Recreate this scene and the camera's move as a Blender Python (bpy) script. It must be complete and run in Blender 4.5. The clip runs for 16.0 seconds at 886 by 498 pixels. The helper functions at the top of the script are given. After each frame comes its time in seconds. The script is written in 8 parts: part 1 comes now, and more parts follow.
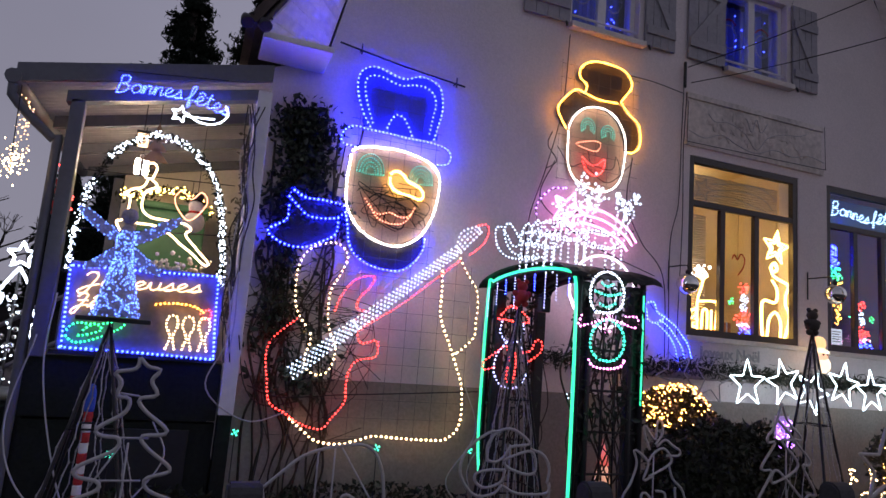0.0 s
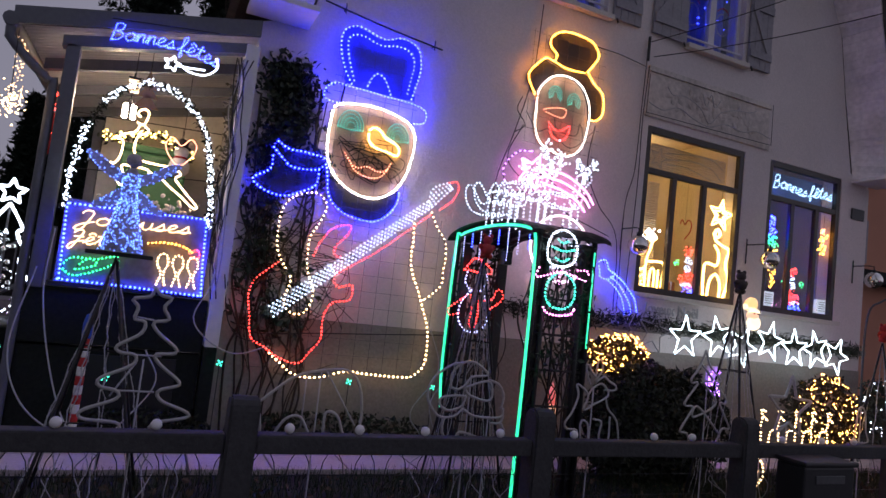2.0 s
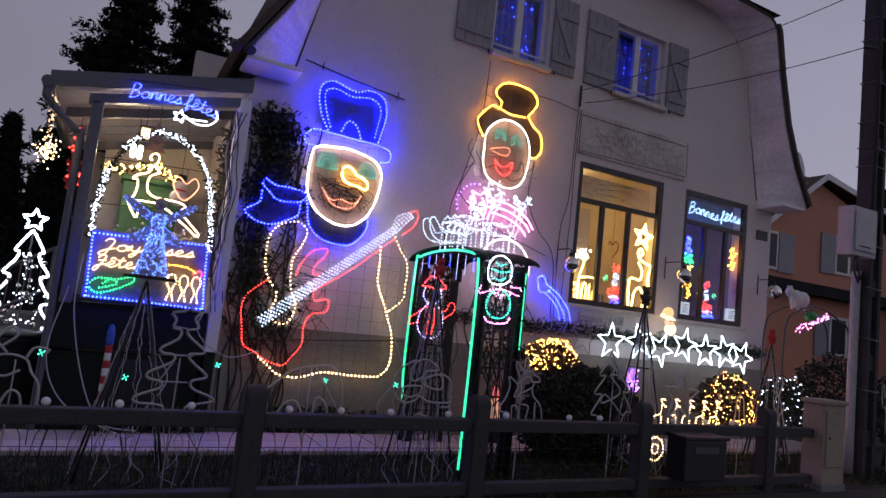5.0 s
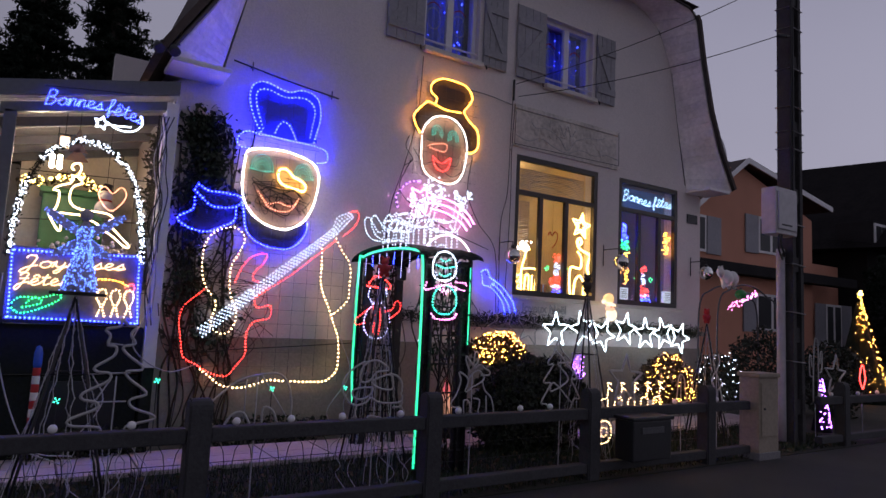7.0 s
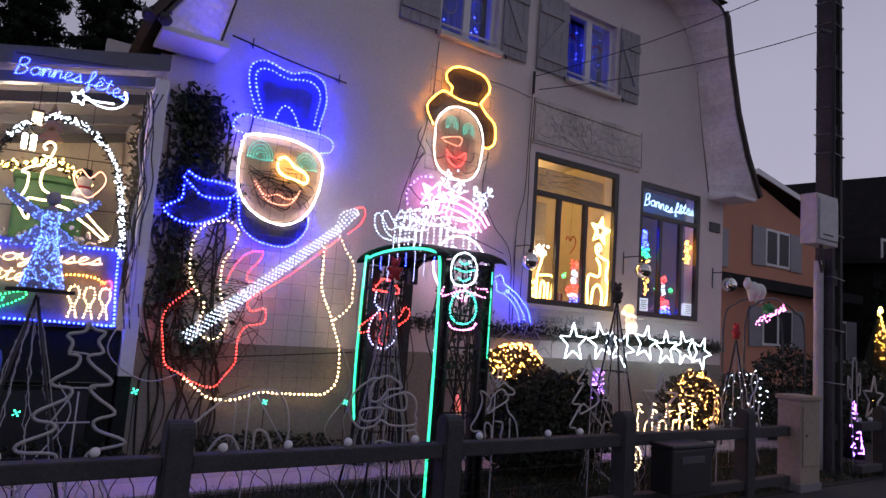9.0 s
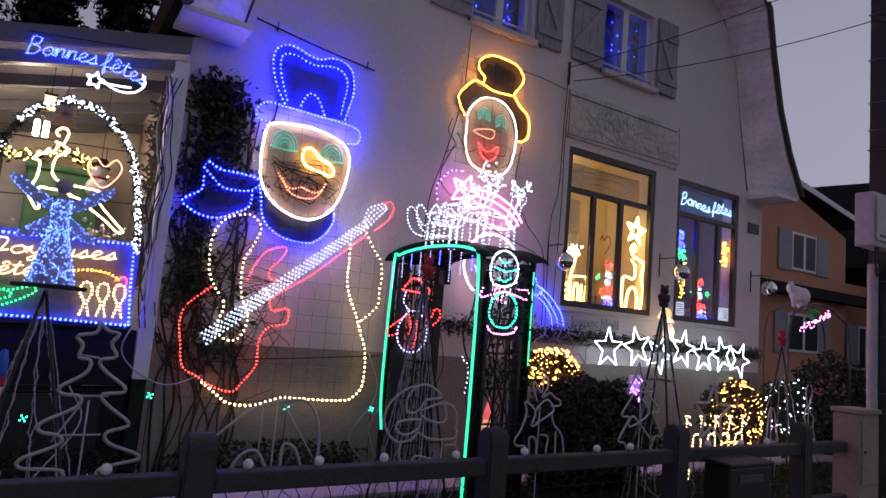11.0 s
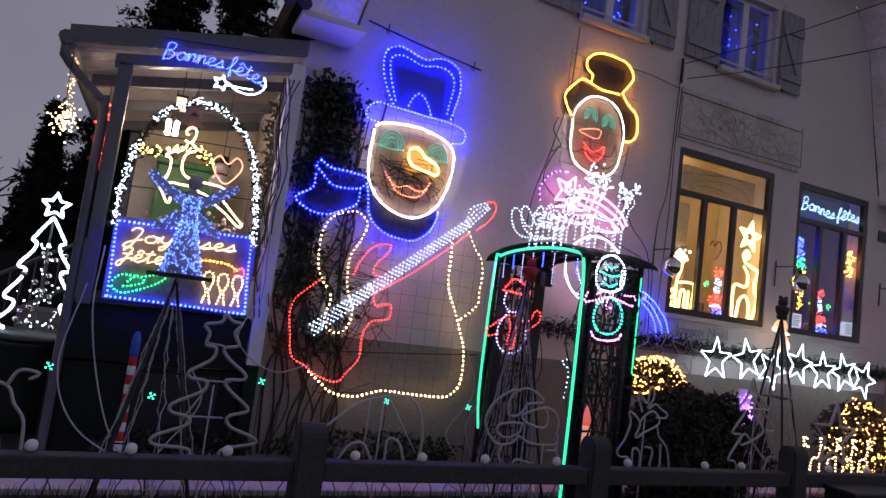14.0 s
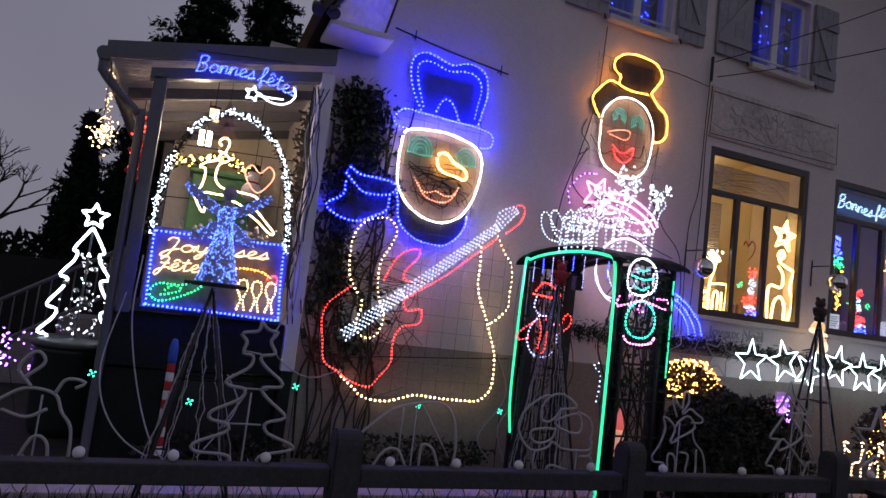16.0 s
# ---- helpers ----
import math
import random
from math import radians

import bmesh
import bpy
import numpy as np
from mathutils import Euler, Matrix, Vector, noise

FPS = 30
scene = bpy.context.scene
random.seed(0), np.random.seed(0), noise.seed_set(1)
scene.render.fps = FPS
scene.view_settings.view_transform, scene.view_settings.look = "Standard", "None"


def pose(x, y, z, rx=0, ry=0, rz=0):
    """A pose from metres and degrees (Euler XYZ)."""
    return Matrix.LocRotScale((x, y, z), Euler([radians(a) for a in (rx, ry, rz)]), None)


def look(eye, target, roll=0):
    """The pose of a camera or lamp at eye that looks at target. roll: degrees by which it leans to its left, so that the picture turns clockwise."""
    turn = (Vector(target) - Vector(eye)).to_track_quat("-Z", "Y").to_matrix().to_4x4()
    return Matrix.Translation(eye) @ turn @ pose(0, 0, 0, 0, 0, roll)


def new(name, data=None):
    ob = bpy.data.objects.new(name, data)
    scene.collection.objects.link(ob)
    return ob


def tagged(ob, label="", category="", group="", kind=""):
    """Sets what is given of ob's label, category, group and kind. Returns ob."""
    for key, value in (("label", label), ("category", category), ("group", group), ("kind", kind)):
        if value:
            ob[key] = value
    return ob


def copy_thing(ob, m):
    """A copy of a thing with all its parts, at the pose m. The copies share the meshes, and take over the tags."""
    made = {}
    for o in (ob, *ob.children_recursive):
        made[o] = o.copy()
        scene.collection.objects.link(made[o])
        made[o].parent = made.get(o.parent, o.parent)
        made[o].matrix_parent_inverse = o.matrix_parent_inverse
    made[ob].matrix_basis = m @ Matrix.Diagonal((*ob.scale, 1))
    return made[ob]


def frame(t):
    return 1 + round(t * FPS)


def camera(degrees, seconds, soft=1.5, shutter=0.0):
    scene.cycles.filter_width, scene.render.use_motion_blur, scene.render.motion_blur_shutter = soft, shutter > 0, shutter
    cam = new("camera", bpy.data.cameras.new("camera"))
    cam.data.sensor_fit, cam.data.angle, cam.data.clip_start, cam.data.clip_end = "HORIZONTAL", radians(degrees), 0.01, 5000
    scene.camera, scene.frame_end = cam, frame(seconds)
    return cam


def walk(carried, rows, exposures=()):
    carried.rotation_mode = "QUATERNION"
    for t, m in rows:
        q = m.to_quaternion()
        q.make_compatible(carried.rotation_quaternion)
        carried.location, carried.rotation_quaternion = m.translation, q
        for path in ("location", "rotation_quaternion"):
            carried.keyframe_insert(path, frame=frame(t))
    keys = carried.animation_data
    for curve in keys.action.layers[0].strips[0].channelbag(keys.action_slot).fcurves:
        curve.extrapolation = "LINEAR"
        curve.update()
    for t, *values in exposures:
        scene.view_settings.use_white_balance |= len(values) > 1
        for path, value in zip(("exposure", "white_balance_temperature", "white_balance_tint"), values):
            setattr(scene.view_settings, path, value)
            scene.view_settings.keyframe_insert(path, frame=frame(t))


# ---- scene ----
cam = camera(69.3, 16.0)
PATH = [
    (0, (0.379, 0.107, 1.651), (1.073, 1.959, 1.946), 4.6),
    (0.5, (0.423, 0.067, 1.636), (1.11, 1.922, 1.936), 4.6),
    (1, (0.311, -0.037, 1.629), (1.029, 1.812, 1.887), 4.9),
    (1.5, (0.231, -0.151, 1.617), (0.979, 1.695, 1.792), 5.8),
    (2, (0.148, -0.298, 1.579), (0.963, 1.521, 1.744), 6.6),
    (2.5, (0.035, -0.454, 1.622), (0.875, 1.355, 1.776), 6.9),
    (3, (-0.117, -0.619, 1.647), (0.779, 1.161, 1.813), 5.8),
    (3.2, (-0.139, -0.695, 1.653), (0.753, 1.086, 1.833), 5.9),
    (5.3, (-0.377, -1.465, 1.596), (0.542, 0.299, 1.803), 6.4),
    (5.5, (-0.39, -1.484, 1.6), (0.559, 0.265, 1.798), 5.7),
    (6, (-0.395, -1.479, 1.593), (0.64, 0.219, 1.807), 3.3),
    (6.5, (-0.353, -1.43, 1.596), (0.717, 0.245, 1.815), 2.4),
    (7, (-0.358, -1.359, 1.595), (0.716, 0.314, 1.809), 2.8),
    (7.5, (-0.349, -1.204, 1.583), (0.748, 0.453, 1.803), 2.8),
    (8, (-0.331, -1.004, 1.594), (0.78, 0.644, 1.817), 3.5),
    (8.5, (-0.23, -0.831, 1.611), (0.868, 0.824, 1.842), 3.9),
    (10.8, (-0.101, -0.209, 1.622), (0.961, 1.471, 1.849), 4.7),
    (11, (-0.115, -0.203, 1.62), (0.942, 1.479, 1.852), 4.9),
    (11.5, (-0.13, -0.186, 1.618), (0.893, 1.517, 1.846), 5.4),
    (12, (-0.145, -0.187, 1.634), (0.84, 1.54, 1.854), 6.2),
    (12.5, (-0.148, -0.154, 1.634), (0.789, 1.6, 1.848), 6.8),
    (13, (-0.179, -0.173, 1.64), (0.684, 1.62, 1.843), 7.4),
    (13.5, (-0.183, -0.171, 1.641), (0.637, 1.642, 1.835), 7.5),
    (14, (-0.189, -0.165, 1.642), (0.616, 1.656, 1.833), 7.5),
    (14.5, (-0.209, -0.17, 1.642), (0.565, 1.664, 1.829), 7.4),
    (15, (-0.21, -0.175, 1.646), (0.544, 1.669, 1.831), 7.6),
    (15.5, (-0.222, -0.166, 1.648), (0.522, 1.682, 1.835), 7.6),
    (16, (-0.224, -0.176, 1.668), (0.504, 1.678, 1.853), 7.0),
]
EXPOSURE = [(0, 0.5), (0.5, 0.42), (1, 0.45), (1.5, 0.45), (2.5, 0.42), (3.2, 0.34), (5.5, 0.38), (7.2, 0.38), (8, 0.68), (8.7, 0.75), (10.8, 0.48), (12.5, 0.38), (14, 0.28), (16, 0.15)]
walk(cam, [(t, look(eye, target, roll)) for t, eye, target, roll in PATH], EXPOSURE)

# ---- sky and light ----
world = bpy.data.worlds.new("dusk")
scene.world = world
world.use_nodes = True
wn, wl = world.node_tree.nodes, world.node_tree.links
bg = wn["Background"]
tc, ramp = wn.new("ShaderNodeTexCoord"), wn.new("ShaderNodeValToRGB")
sep, cloud, mixs = wn.new("ShaderNodeSeparateXYZ"), wn.new("ShaderNodeTexNoise"), wn.new("ShaderNodeMix")
wl.new(tc.outputs["Generated"], sep.inputs[0])
wl.new(tc.outputs["Generated"], cloud.inputs["Vector"])
cloud.inputs["Scale"].default_value, cloud.inputs["Detail"].default_value = 1.6, 4.0
ramp.color_ramp.elements[0].position, ramp.color_ramp.elements[0].color = 0.0, (0.136, 0.130, 0.164, 1)
ramp.color_ramp.elements[1].position, ramp.color_ramp.elements[1].color = 0.75, (0.088, 0.088, 0.125, 1)
wl.new(sep.outputs["Z"], ramp.inputs[0])
mixs.data_type, mixs.blend_type = "RGBA", "OVERLAY"
mixs.inputs["Factor"].default_value = 0.22
wl.new(ramp.outputs[0], mixs.inputs[6])
wl.new(cloud.outputs["Fac"], mixs.inputs[7])
side, lift = wn.new("ShaderNodeMapRange"), wn.new("ShaderNodeVectorMath")
side.inputs["From Min"].default_value, side.inputs["From Max"].default_value = -0.2, 0.95
side.inputs["To Min"].default_value, side.inputs["To Max"].default_value = 0.85, 1.42
lift.operation = "SCALE"
wl.new(sep.outputs["X"], side.inputs["Value"])
wl.new(mixs.outputs[2], lift.inputs[0])
wl.new(side.outputs[0], lift.inputs["Scale"])
wl.new(lift.outputs[0], bg.inputs["Color"])
bg.inputs["Strength"].default_value = 1.65


# ---- materials ----
def surface(name, base, rough=0.7, metal=0.0, grain=30.0, amount=0.25, bump=0.2, stain=1.2, per_piece=0.0):
    """A procedural surface with fine grain, large stains and relief."""
    m = bpy.data.materials.new(name)
    m.use_nodes = True
    n, l = m.node_tree.nodes, m.node_tree.links
    p = n["Principled BSDF"]
    co = n.new("ShaderNodeTexCoord")
    fine, wide = n.new("ShaderNodeTexNoise"), n.new("ShaderNodeTexNoise")
    fine.inputs["Scale"].default_value, fine.inputs["Detail"].default_value = grain, 5.0
    wide.inputs["Scale"].default_value, wide.inputs["Detail"].default_value = stain, 6.0
    l.new(co.outputs["Object"], fine.inputs["Vector"])
    l.new(co.outputs["Object"], wide.inputs["Vector"])
    add = n.new("ShaderNodeMath")
    add.operation = "ADD"
    l.new(fine.outputs["Fac"], add.inputs[0])
    l.new(wide.outputs["Fac"], add.inputs[1])
    rng = n.new("ShaderNodeMapRange")
    rng.inputs["From Min"].default_value, rng.inputs["From Max"].default_value = 0.65, 1.35
    rng.inputs["To Min"].default_value, rng.inputs["To Max"].default_value = 1 - amount, 1 + amount
    l.new(add.outputs[0], rng.inputs["Value"])
    value = rng.outputs[0]
    if per_piece:
        info, span, mul = n.new("ShaderNodeObjectInfo"), n.new("ShaderNodeMapRange"), n.new("ShaderNodeMath")
        span.inputs["To Min"].default_value, span.inputs["To Max"].default_value = 1 - per_piece, 1 + per_piece
        mul.operation = "MULTIPLY"
        l.new(info.outputs["Random"], span.inputs["Value"])
        l.new(span.outputs[0], mul.inputs[0])
        l.new(value, mul.inputs[1])
        value = mul.outputs[0]
    scale = n.new("ShaderNodeVectorMath")
    scale.operation = "SCALE"
    scale.inputs[0].default_value = base
    l.new(value, scale.inputs["Scale"])
    l.new(scale.outputs[0], p.inputs["Base Color"])
    p.inputs["Roughness"].default_value, p.inputs["Metallic"].default_value = rough, metal
    if bump:
        b = n.new("ShaderNodeBump")
        b.inputs["Strength"].default_value, b.inputs["Distance"].default_value = bump, 0.01
        l.new(fine.outputs["Fac"], b.inputs["Height"])
        l.new(b.outputs[0], p.inputs["Normal"])
    return m


def glow(name, colour, strength):
    """The lit plastic of a lamp or light rope, and the added glow of the paper notices."""
    m = bpy.data.materials.new(name)
    m.use_nodes = True
    p = m.node_tree.nodes["Principled BSDF"]
    p.inputs["Base Color"].default_value = (0.6, 0.6, 0.6, 1)
    p.inputs["Roughness"].default_value = 0.3
    p.inputs["Emission Color"].default_value = (*colour, 1)
    p.inputs["Emission Strength"].default_value = strength
    return m


def glass(name, tint=(0.9, 0.93, 0.95), rough=0.0, mix=0.25):
    """Window glass: mostly clear, with a real reflection."""
    m = bpy.data.materials.new(name)
    m.use_nodes = True
    n, l = m.node_tree.nodes, m.node_tree.links
    out = n["Material Output"]
    n.remove(n["Principled BSDF"])
    clear, shine, mx, fr = n.new("ShaderNodeBsdfTransparent"), n.new("ShaderNodeBsdfGlossy"), n.new("ShaderNodeMixShader"), n.new("ShaderNodeLayerWeight")
    clear.inputs["Color"].default_value = (*tint, 1)
    shine.inputs["Roughness"].default_value = rough
    fr.inputs["Blend"].default_value = 0.5
    steep, span = n.new("ShaderNodeMath"), n.new("ShaderNodeMapRange")
    steep.operation = "POWER"
    steep.inputs[1].default_value = 4.0
    span.inputs["To Min"].default_value, span.inputs["To Max"].default_value = 0.03, 0.9
    l.new(fr.outputs["Facing"], steep.inputs[0])
    l.new(steep.outputs[0], span.inputs["Value"])
    l.new(span.outputs[0], mx.inputs[0])
    l.new(clear.outputs[0], mx.inputs[1])
    l.new(shine.outputs[0], mx.inputs[2])
    l.new(mx.outputs[0], out.inputs["Surface"])
    return m


STUCCO = surface("stucco", (0.71, 0.65, 0.63), 0.9, grain=55, amount=0.13, bump=0.35, stain=0.7)
# Grey base render; its tone also holds the shade low on the wall.
PLINTH = surface("plinth_render", (0.30, 0.275, 0.24), 0.9, grain=40, amount=0.22, bump=0.4, stain=0.9)
BANNER_BACK = surface("banner_back_tone", (0.60, 0.55, 0.50), 0.9, grain=18, amount=0.3, bump=0.6, stain=2.2)
CREAM = surface("cream_paint", (0.62, 0.58, 0.52), 0.6, grain=25, amount=0.12, bump=0.15, stain=1.5)
WHITE_PAINT = surface("white_paint", (0.74, 0.72, 0.72), 0.5, grain=20, amount=0.08, bump=0.08, stain=1.5)
VERGE = surface("verge_paint", (0.80, 0.77, 0.76), 0.8, grain=16, amount=0.2, bump=0.5, stain=3.0, per_piece=0.08)
GREY_PAINT = surface("grey_paint", (0.115, 0.12, 0.14), 0.5, grain=25, amount=0.15, bump=0.1)
SHUTTER = surface("shutter_paint", (0.30, 0.29, 0.31), 0.65, grain=22, amount=0.18, bump=0.15, per_piece=0.06)
DARK_FRAME = surface("brown_frame", (0.045, 0.036, 0.03), 0.4, grain=30, amount=0.2, bump=0.1)
ROOF = surface("roof_tile", (0.07, 0.05, 0.045), 0.85, grain=12, amount=0.35, bump=0.5)
CONCRETE = surface("weathered_concrete", (0.20, 0.19, 0.19), 0.9, grain=45, amount=0.3, bump=0.4, stain=2.5)
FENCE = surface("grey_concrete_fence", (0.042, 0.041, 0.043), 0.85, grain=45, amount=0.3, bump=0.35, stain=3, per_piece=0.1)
PATH_SLAB = surface("path_concrete", (0.52, 0.44, 0.45), 0.9, grain=40, amount=0.2, bump=0.3, stain=2.5, per_piece=0.08)
SOIL = surface("garden_soil", (0.022, 0.022, 0.014), 0.95, grain=16, amount=0.6, bump=0.9, stain=3)
ASPHALT = surface("asphalt", (0.024, 0.023, 0.022), 0.85, grain=60, amount=0.4, bump=0.5, stain=1.5)
CABINET = surface("cabinet_concrete", (0.30, 0.25, 0.19), 0.85, grain=30, amount=0.2, bump=0.25, stain=2.5)
POLE_M = surface("pole_concrete", (0.05, 0.047, 0.047), 0.9, grain=30, amount=0.35, bump=0.4, stain=3)
METAL_BOX = surface("box_plastic", (0.42, 0.40, 0.41), 0.5, grain=12, amount=0.15, bump=0.1)
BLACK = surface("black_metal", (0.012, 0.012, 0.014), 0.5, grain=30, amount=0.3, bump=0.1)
CABLE = surface("black_cable", (0.015, 0.015, 0.015), 0.6, grain=40, amount=0.3, bump=0.0)
WHITE_CABLE = surface("pale_cable", (0.42, 0.42, 0.45), 0.5, grain=40, amount=0.2, bump=0.0)
STEEL = surface("thin_steel", (0.10, 0.10, 0.105), 0.5, 0.6, grain=30, amount=0.2, bump=0.0)
TUBE = surface("unlit_tube", (0.40, 0.39, 0.38), 0.3, grain=40, amount=0.15, bump=0.0)
LEAF = surface("ivy_leaf", (0.022, 0.032, 0.018), 0.55, grain=8, amount=0.5, bump=0.1)
HEDGE_LEAF = surface("hedge_leaf", (0.020, 0.026, 0.013), 0.6, grain=8, amount=0.5, bump=0.1)
CONIFER = surface("conifer_needles", (0.012, 0.018, 0.012), 0.8, grain=6, amount=0.5, bump=0.1)
BARK = surface("bark", (0.05, 0.04, 0.032), 0.9, grain=20, amount=0.4, bump=0.5)
GRASS = surface("grass_blade", (0.020, 0.034, 0.011), 0.7, grain=5, amount=0.5, bump=0.0)
SALMON = surface("salmon_render", (0.56, 0.26, 0.17), 0.9, grain=40, amount=0.12, bump=0.3, stain=0.6)
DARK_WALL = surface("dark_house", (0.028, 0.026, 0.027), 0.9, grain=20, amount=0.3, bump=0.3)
ROOM_WALL = surface("room_paint", (0.62, 0.50, 0.30), 0.8, grain=20, amount=0.08, bump=0.05)
# Darker, bluish copy of the room paint, with the rooms' dimness in its colour.
ROOM_DIM = surface("unlit_room_tone", (0.30, 0.30, 0.33), 0.8, grain=20, amount=0.1, bump=0.05)
WOOD = surface("room_floor", (0.22, 0.13, 0.07), 0.5, grain=14, amount=0.3, bump=0.1)
BLIND = surface("blind_slat", (0.60, 0.52, 0.42), 0.5, grain=20, amount=0.05, bump=0.0)
PLASTIC_DARK = surface("dark_green_plastic", (0.02, 0.028, 0.026), 0.45, grain=20, amount=0.2, bump=0.1)
RED_CLOTH = surface("red_cloth", (0.45, 0.03, 0.03), 0.8, grain=30, amount=0.2, bump=0.2)
WHITE_CLOTH = surface("white_cloth", (0.75, 0.73, 0.70), 0.85, grain=30, amount=0.15, bump=0.3)
SKIN = surface("pale_plastic", (0.60, 0.40, 0.30), 0.5, grain=20, amount=0.1, bump=0.0)
GREEN_PLASTIC = surface("green_plastic", (0.03, 0.25, 0.06), 0.4, grain=20, amount=0.1, bump=0.0)
BLUE_PLASTIC = surface("blue_plastic", (0.03, 0.10, 0.55), 0.4, grain=20, amount=0.1, bump=0.0)
PAPER = surface("paper", (0.8, 0.8, 0.8), 0.8, grain=20, amount=0.04, bump=0.0)
MIRROR = surface("mirror_ball", (0.75, 0.73, 0.68), 0.06, 1.0, grain=4, amount=0.1, bump=0.02)
NET = surface("dark_net", (0.055, 0.05, 0.05), 0.85, grain=120, amount=0.5, bump=0.3)
HAT_GLOW_SHEET = surface("hat_glow_sheet", (0.10, 0.11, 0.26), 0.85, grain=110, amount=0.35, bump=0.3)
FACE_NET = surface("brown_net", (0.60, 0.42, 0.30), 0.85, grain=90, amount=0.4, bump=0.3)
PANE = glass("window_pane")
ROOF_SHEET = surface("corrugated_sheet", (0.58, 0.53, 0.50), 0.10, grain=12, amount=0.25, bump=0.1)
sheet_n, sheet_l = ROOF_SHEET.node_tree.nodes, ROOF_SHEET.node_tree.links
through_light, sheet_mix = sheet_n.new("ShaderNodeBsdfTranslucent"), sheet_n.new("ShaderNodeMixShader")
through_light.inputs["Color"].default_value = (0.75, 0.72, 0.72, 1)
sheet_mix.inputs[0].default_value = 0.45
sheet_l.new(sheet_n["Principled BSDF"].outputs[0], sheet_mix.inputs[1])
sheet_l.new(through_light.outputs[0], sheet_mix.inputs[2])
sheet_l.new(sheet_mix.outputs[0], sheet_n["Material Output"].inputs["Surface"])

BLUE = glow("blue_led", (0.0055, 0.0085, 1.0), 82.0)
COOL = glow("cool_white_led", (0.72, 0.82, 1.0), 4.5)
COOL_SOFT = glow("soft_white_led", (0.55, 0.70, 1.0), 3.2)
WHITE = glow("white_led", (1.0, 0.84, 0.74), 9)
WARM = glow("warm_led", (1.0, 0.62, 0.30), 6.5)
AMBER = glow("amber_led", (1.0, 0.34, 0.03), 15)
YELLOW = glow("yellow_led", (1.0, 0.55, 0.12), 10)
RED = glow("red_led", (1.0, 0.03, 0.022), 7.0)
GREEN = glow("green_led", (0.02, 1.0, 0.22), 4)
TEAL = glow("teal_led", (0.02, 0.75, 0.48), 4)
CLOVER = glow("clover_led", (0.03, 0.9, 0.5), 3.5)
TEAL_DOT = glow("teal_dot_led", (0.03, 0.62, 0.45), 1.5)
MOUTH = glow("mouth_led", (1.0, 0.30, 0.16), 3.2)
PALE_BLUE = glow("pale_blue_led", (0.40, 0.68, 1.0), 2.6)
LILAC = glow("lilac_led", (0.45, 0.48, 1.0), 3.0)
PINK = glow("pink_led", (1.0, 0.24, 0.72), 5)
ROPE_GREEN = glow("green_rope", (0.004, 0.62, 0.27), 1.7)
STAR_ROPE = glow("star_rope", (0.70, 0.88, 1.0), 5.0)
FAIRY = glow("fairy_bulb", (1.0, 0.36, 0.055), 34.0)
BLUE_MID = glow("blue_bulb", (0.014, 0.028, 1.0), 28.0)
BLUE_ROPE = glow("blue_rope", (0.02, 0.05, 1.0), 9.0)
WARM_ROPE = glow("warm_rope", (1.0, 0.58, 0.28), 2.4)
PURPLE = glow("purple_led", (0.38, 0.12, 1.0), 11)
PORCH_GLOW = glow("porch_lamp_glow", (1.0, 0.76, 0.54), 130.0)
LAMP = glow("room_lamp", (1.0, 0.72, 0.38), 12.0)
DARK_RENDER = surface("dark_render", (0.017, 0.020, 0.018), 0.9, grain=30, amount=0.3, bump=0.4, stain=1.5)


# ---- mesh helpers ----
def part(name, bm, material, parent=None, label=""):
    """Links a bmesh (or a ready mesh) as one object, under a parent where one is given."""
    if isinstance(bm, bmesh.types.BMesh):
        me = bpy.data.meshes.new(name)
        bm.normal_update()
        bm.to_mesh(me)
        bm.free()
    else:
        me = bm
    if material is not None:
        me.materials.clear()
        me.materials.append(material)
    ob = new(name, me)
    if parent is not None:
        ob.parent = parent
    if label:
        ob["label"] = label
    if me.get("beads"):
        ob["kind"] = "stuff"
    return ob


def thing(name, label, category, group="", kind="", at=None):
    ob = new(name)
    ob.empty_display_size = 0.1
    if at is not None:
        ob.matrix_world = at
    return tagged(ob, label, category, group, kind)


def hexa(bm, lo, hi, y0, y1):
    """A prism between two levels: lo and hi are (x_left, x_right, z)."""
    v = [bm.verts.new(p) for p in ((lo[0], y0, lo[2]), (lo[1], y0, lo[2]), (lo[1], y1, lo[2]), (lo[0], y1, lo[2]),
                                   (hi[0], y0, hi[2]), (hi[1], y0, hi[2]), (hi[1], y1, hi[2]), (hi[0], y1, hi[2]))]
    for f in ((0, 3, 2, 1), (4, 5, 6, 7), (0, 1, 5, 4), (1, 2, 6, 5), (2, 3, 7, 6), (3, 0, 4, 7)):
        bm.faces.new([v[i] for i in f])


def box(bm, x0, x1, y0, y1, z0, z1, bevel=0.0):
    start = len(bm.verts)
    hexa(bm, (x0, x1, z0), (x0, x1, z1), y0, y1)
    if bevel:
        bm.verts.ensure_lookup_table()
        vs = set(bm.verts[start:])
        es = [e for e in bm.edges if e.verts[0] in vs and e.verts[1] in vs]
        bmesh.ops.bevel(bm, geom=es, offset=bevel, segments=2, affect="EDGES", profile=0.6)
    return bm


def boxes(*items, bevel=0.0):
    bm = bmesh.new()
    for b in items:
        box(bm, *b, bevel=bevel)
    return bm


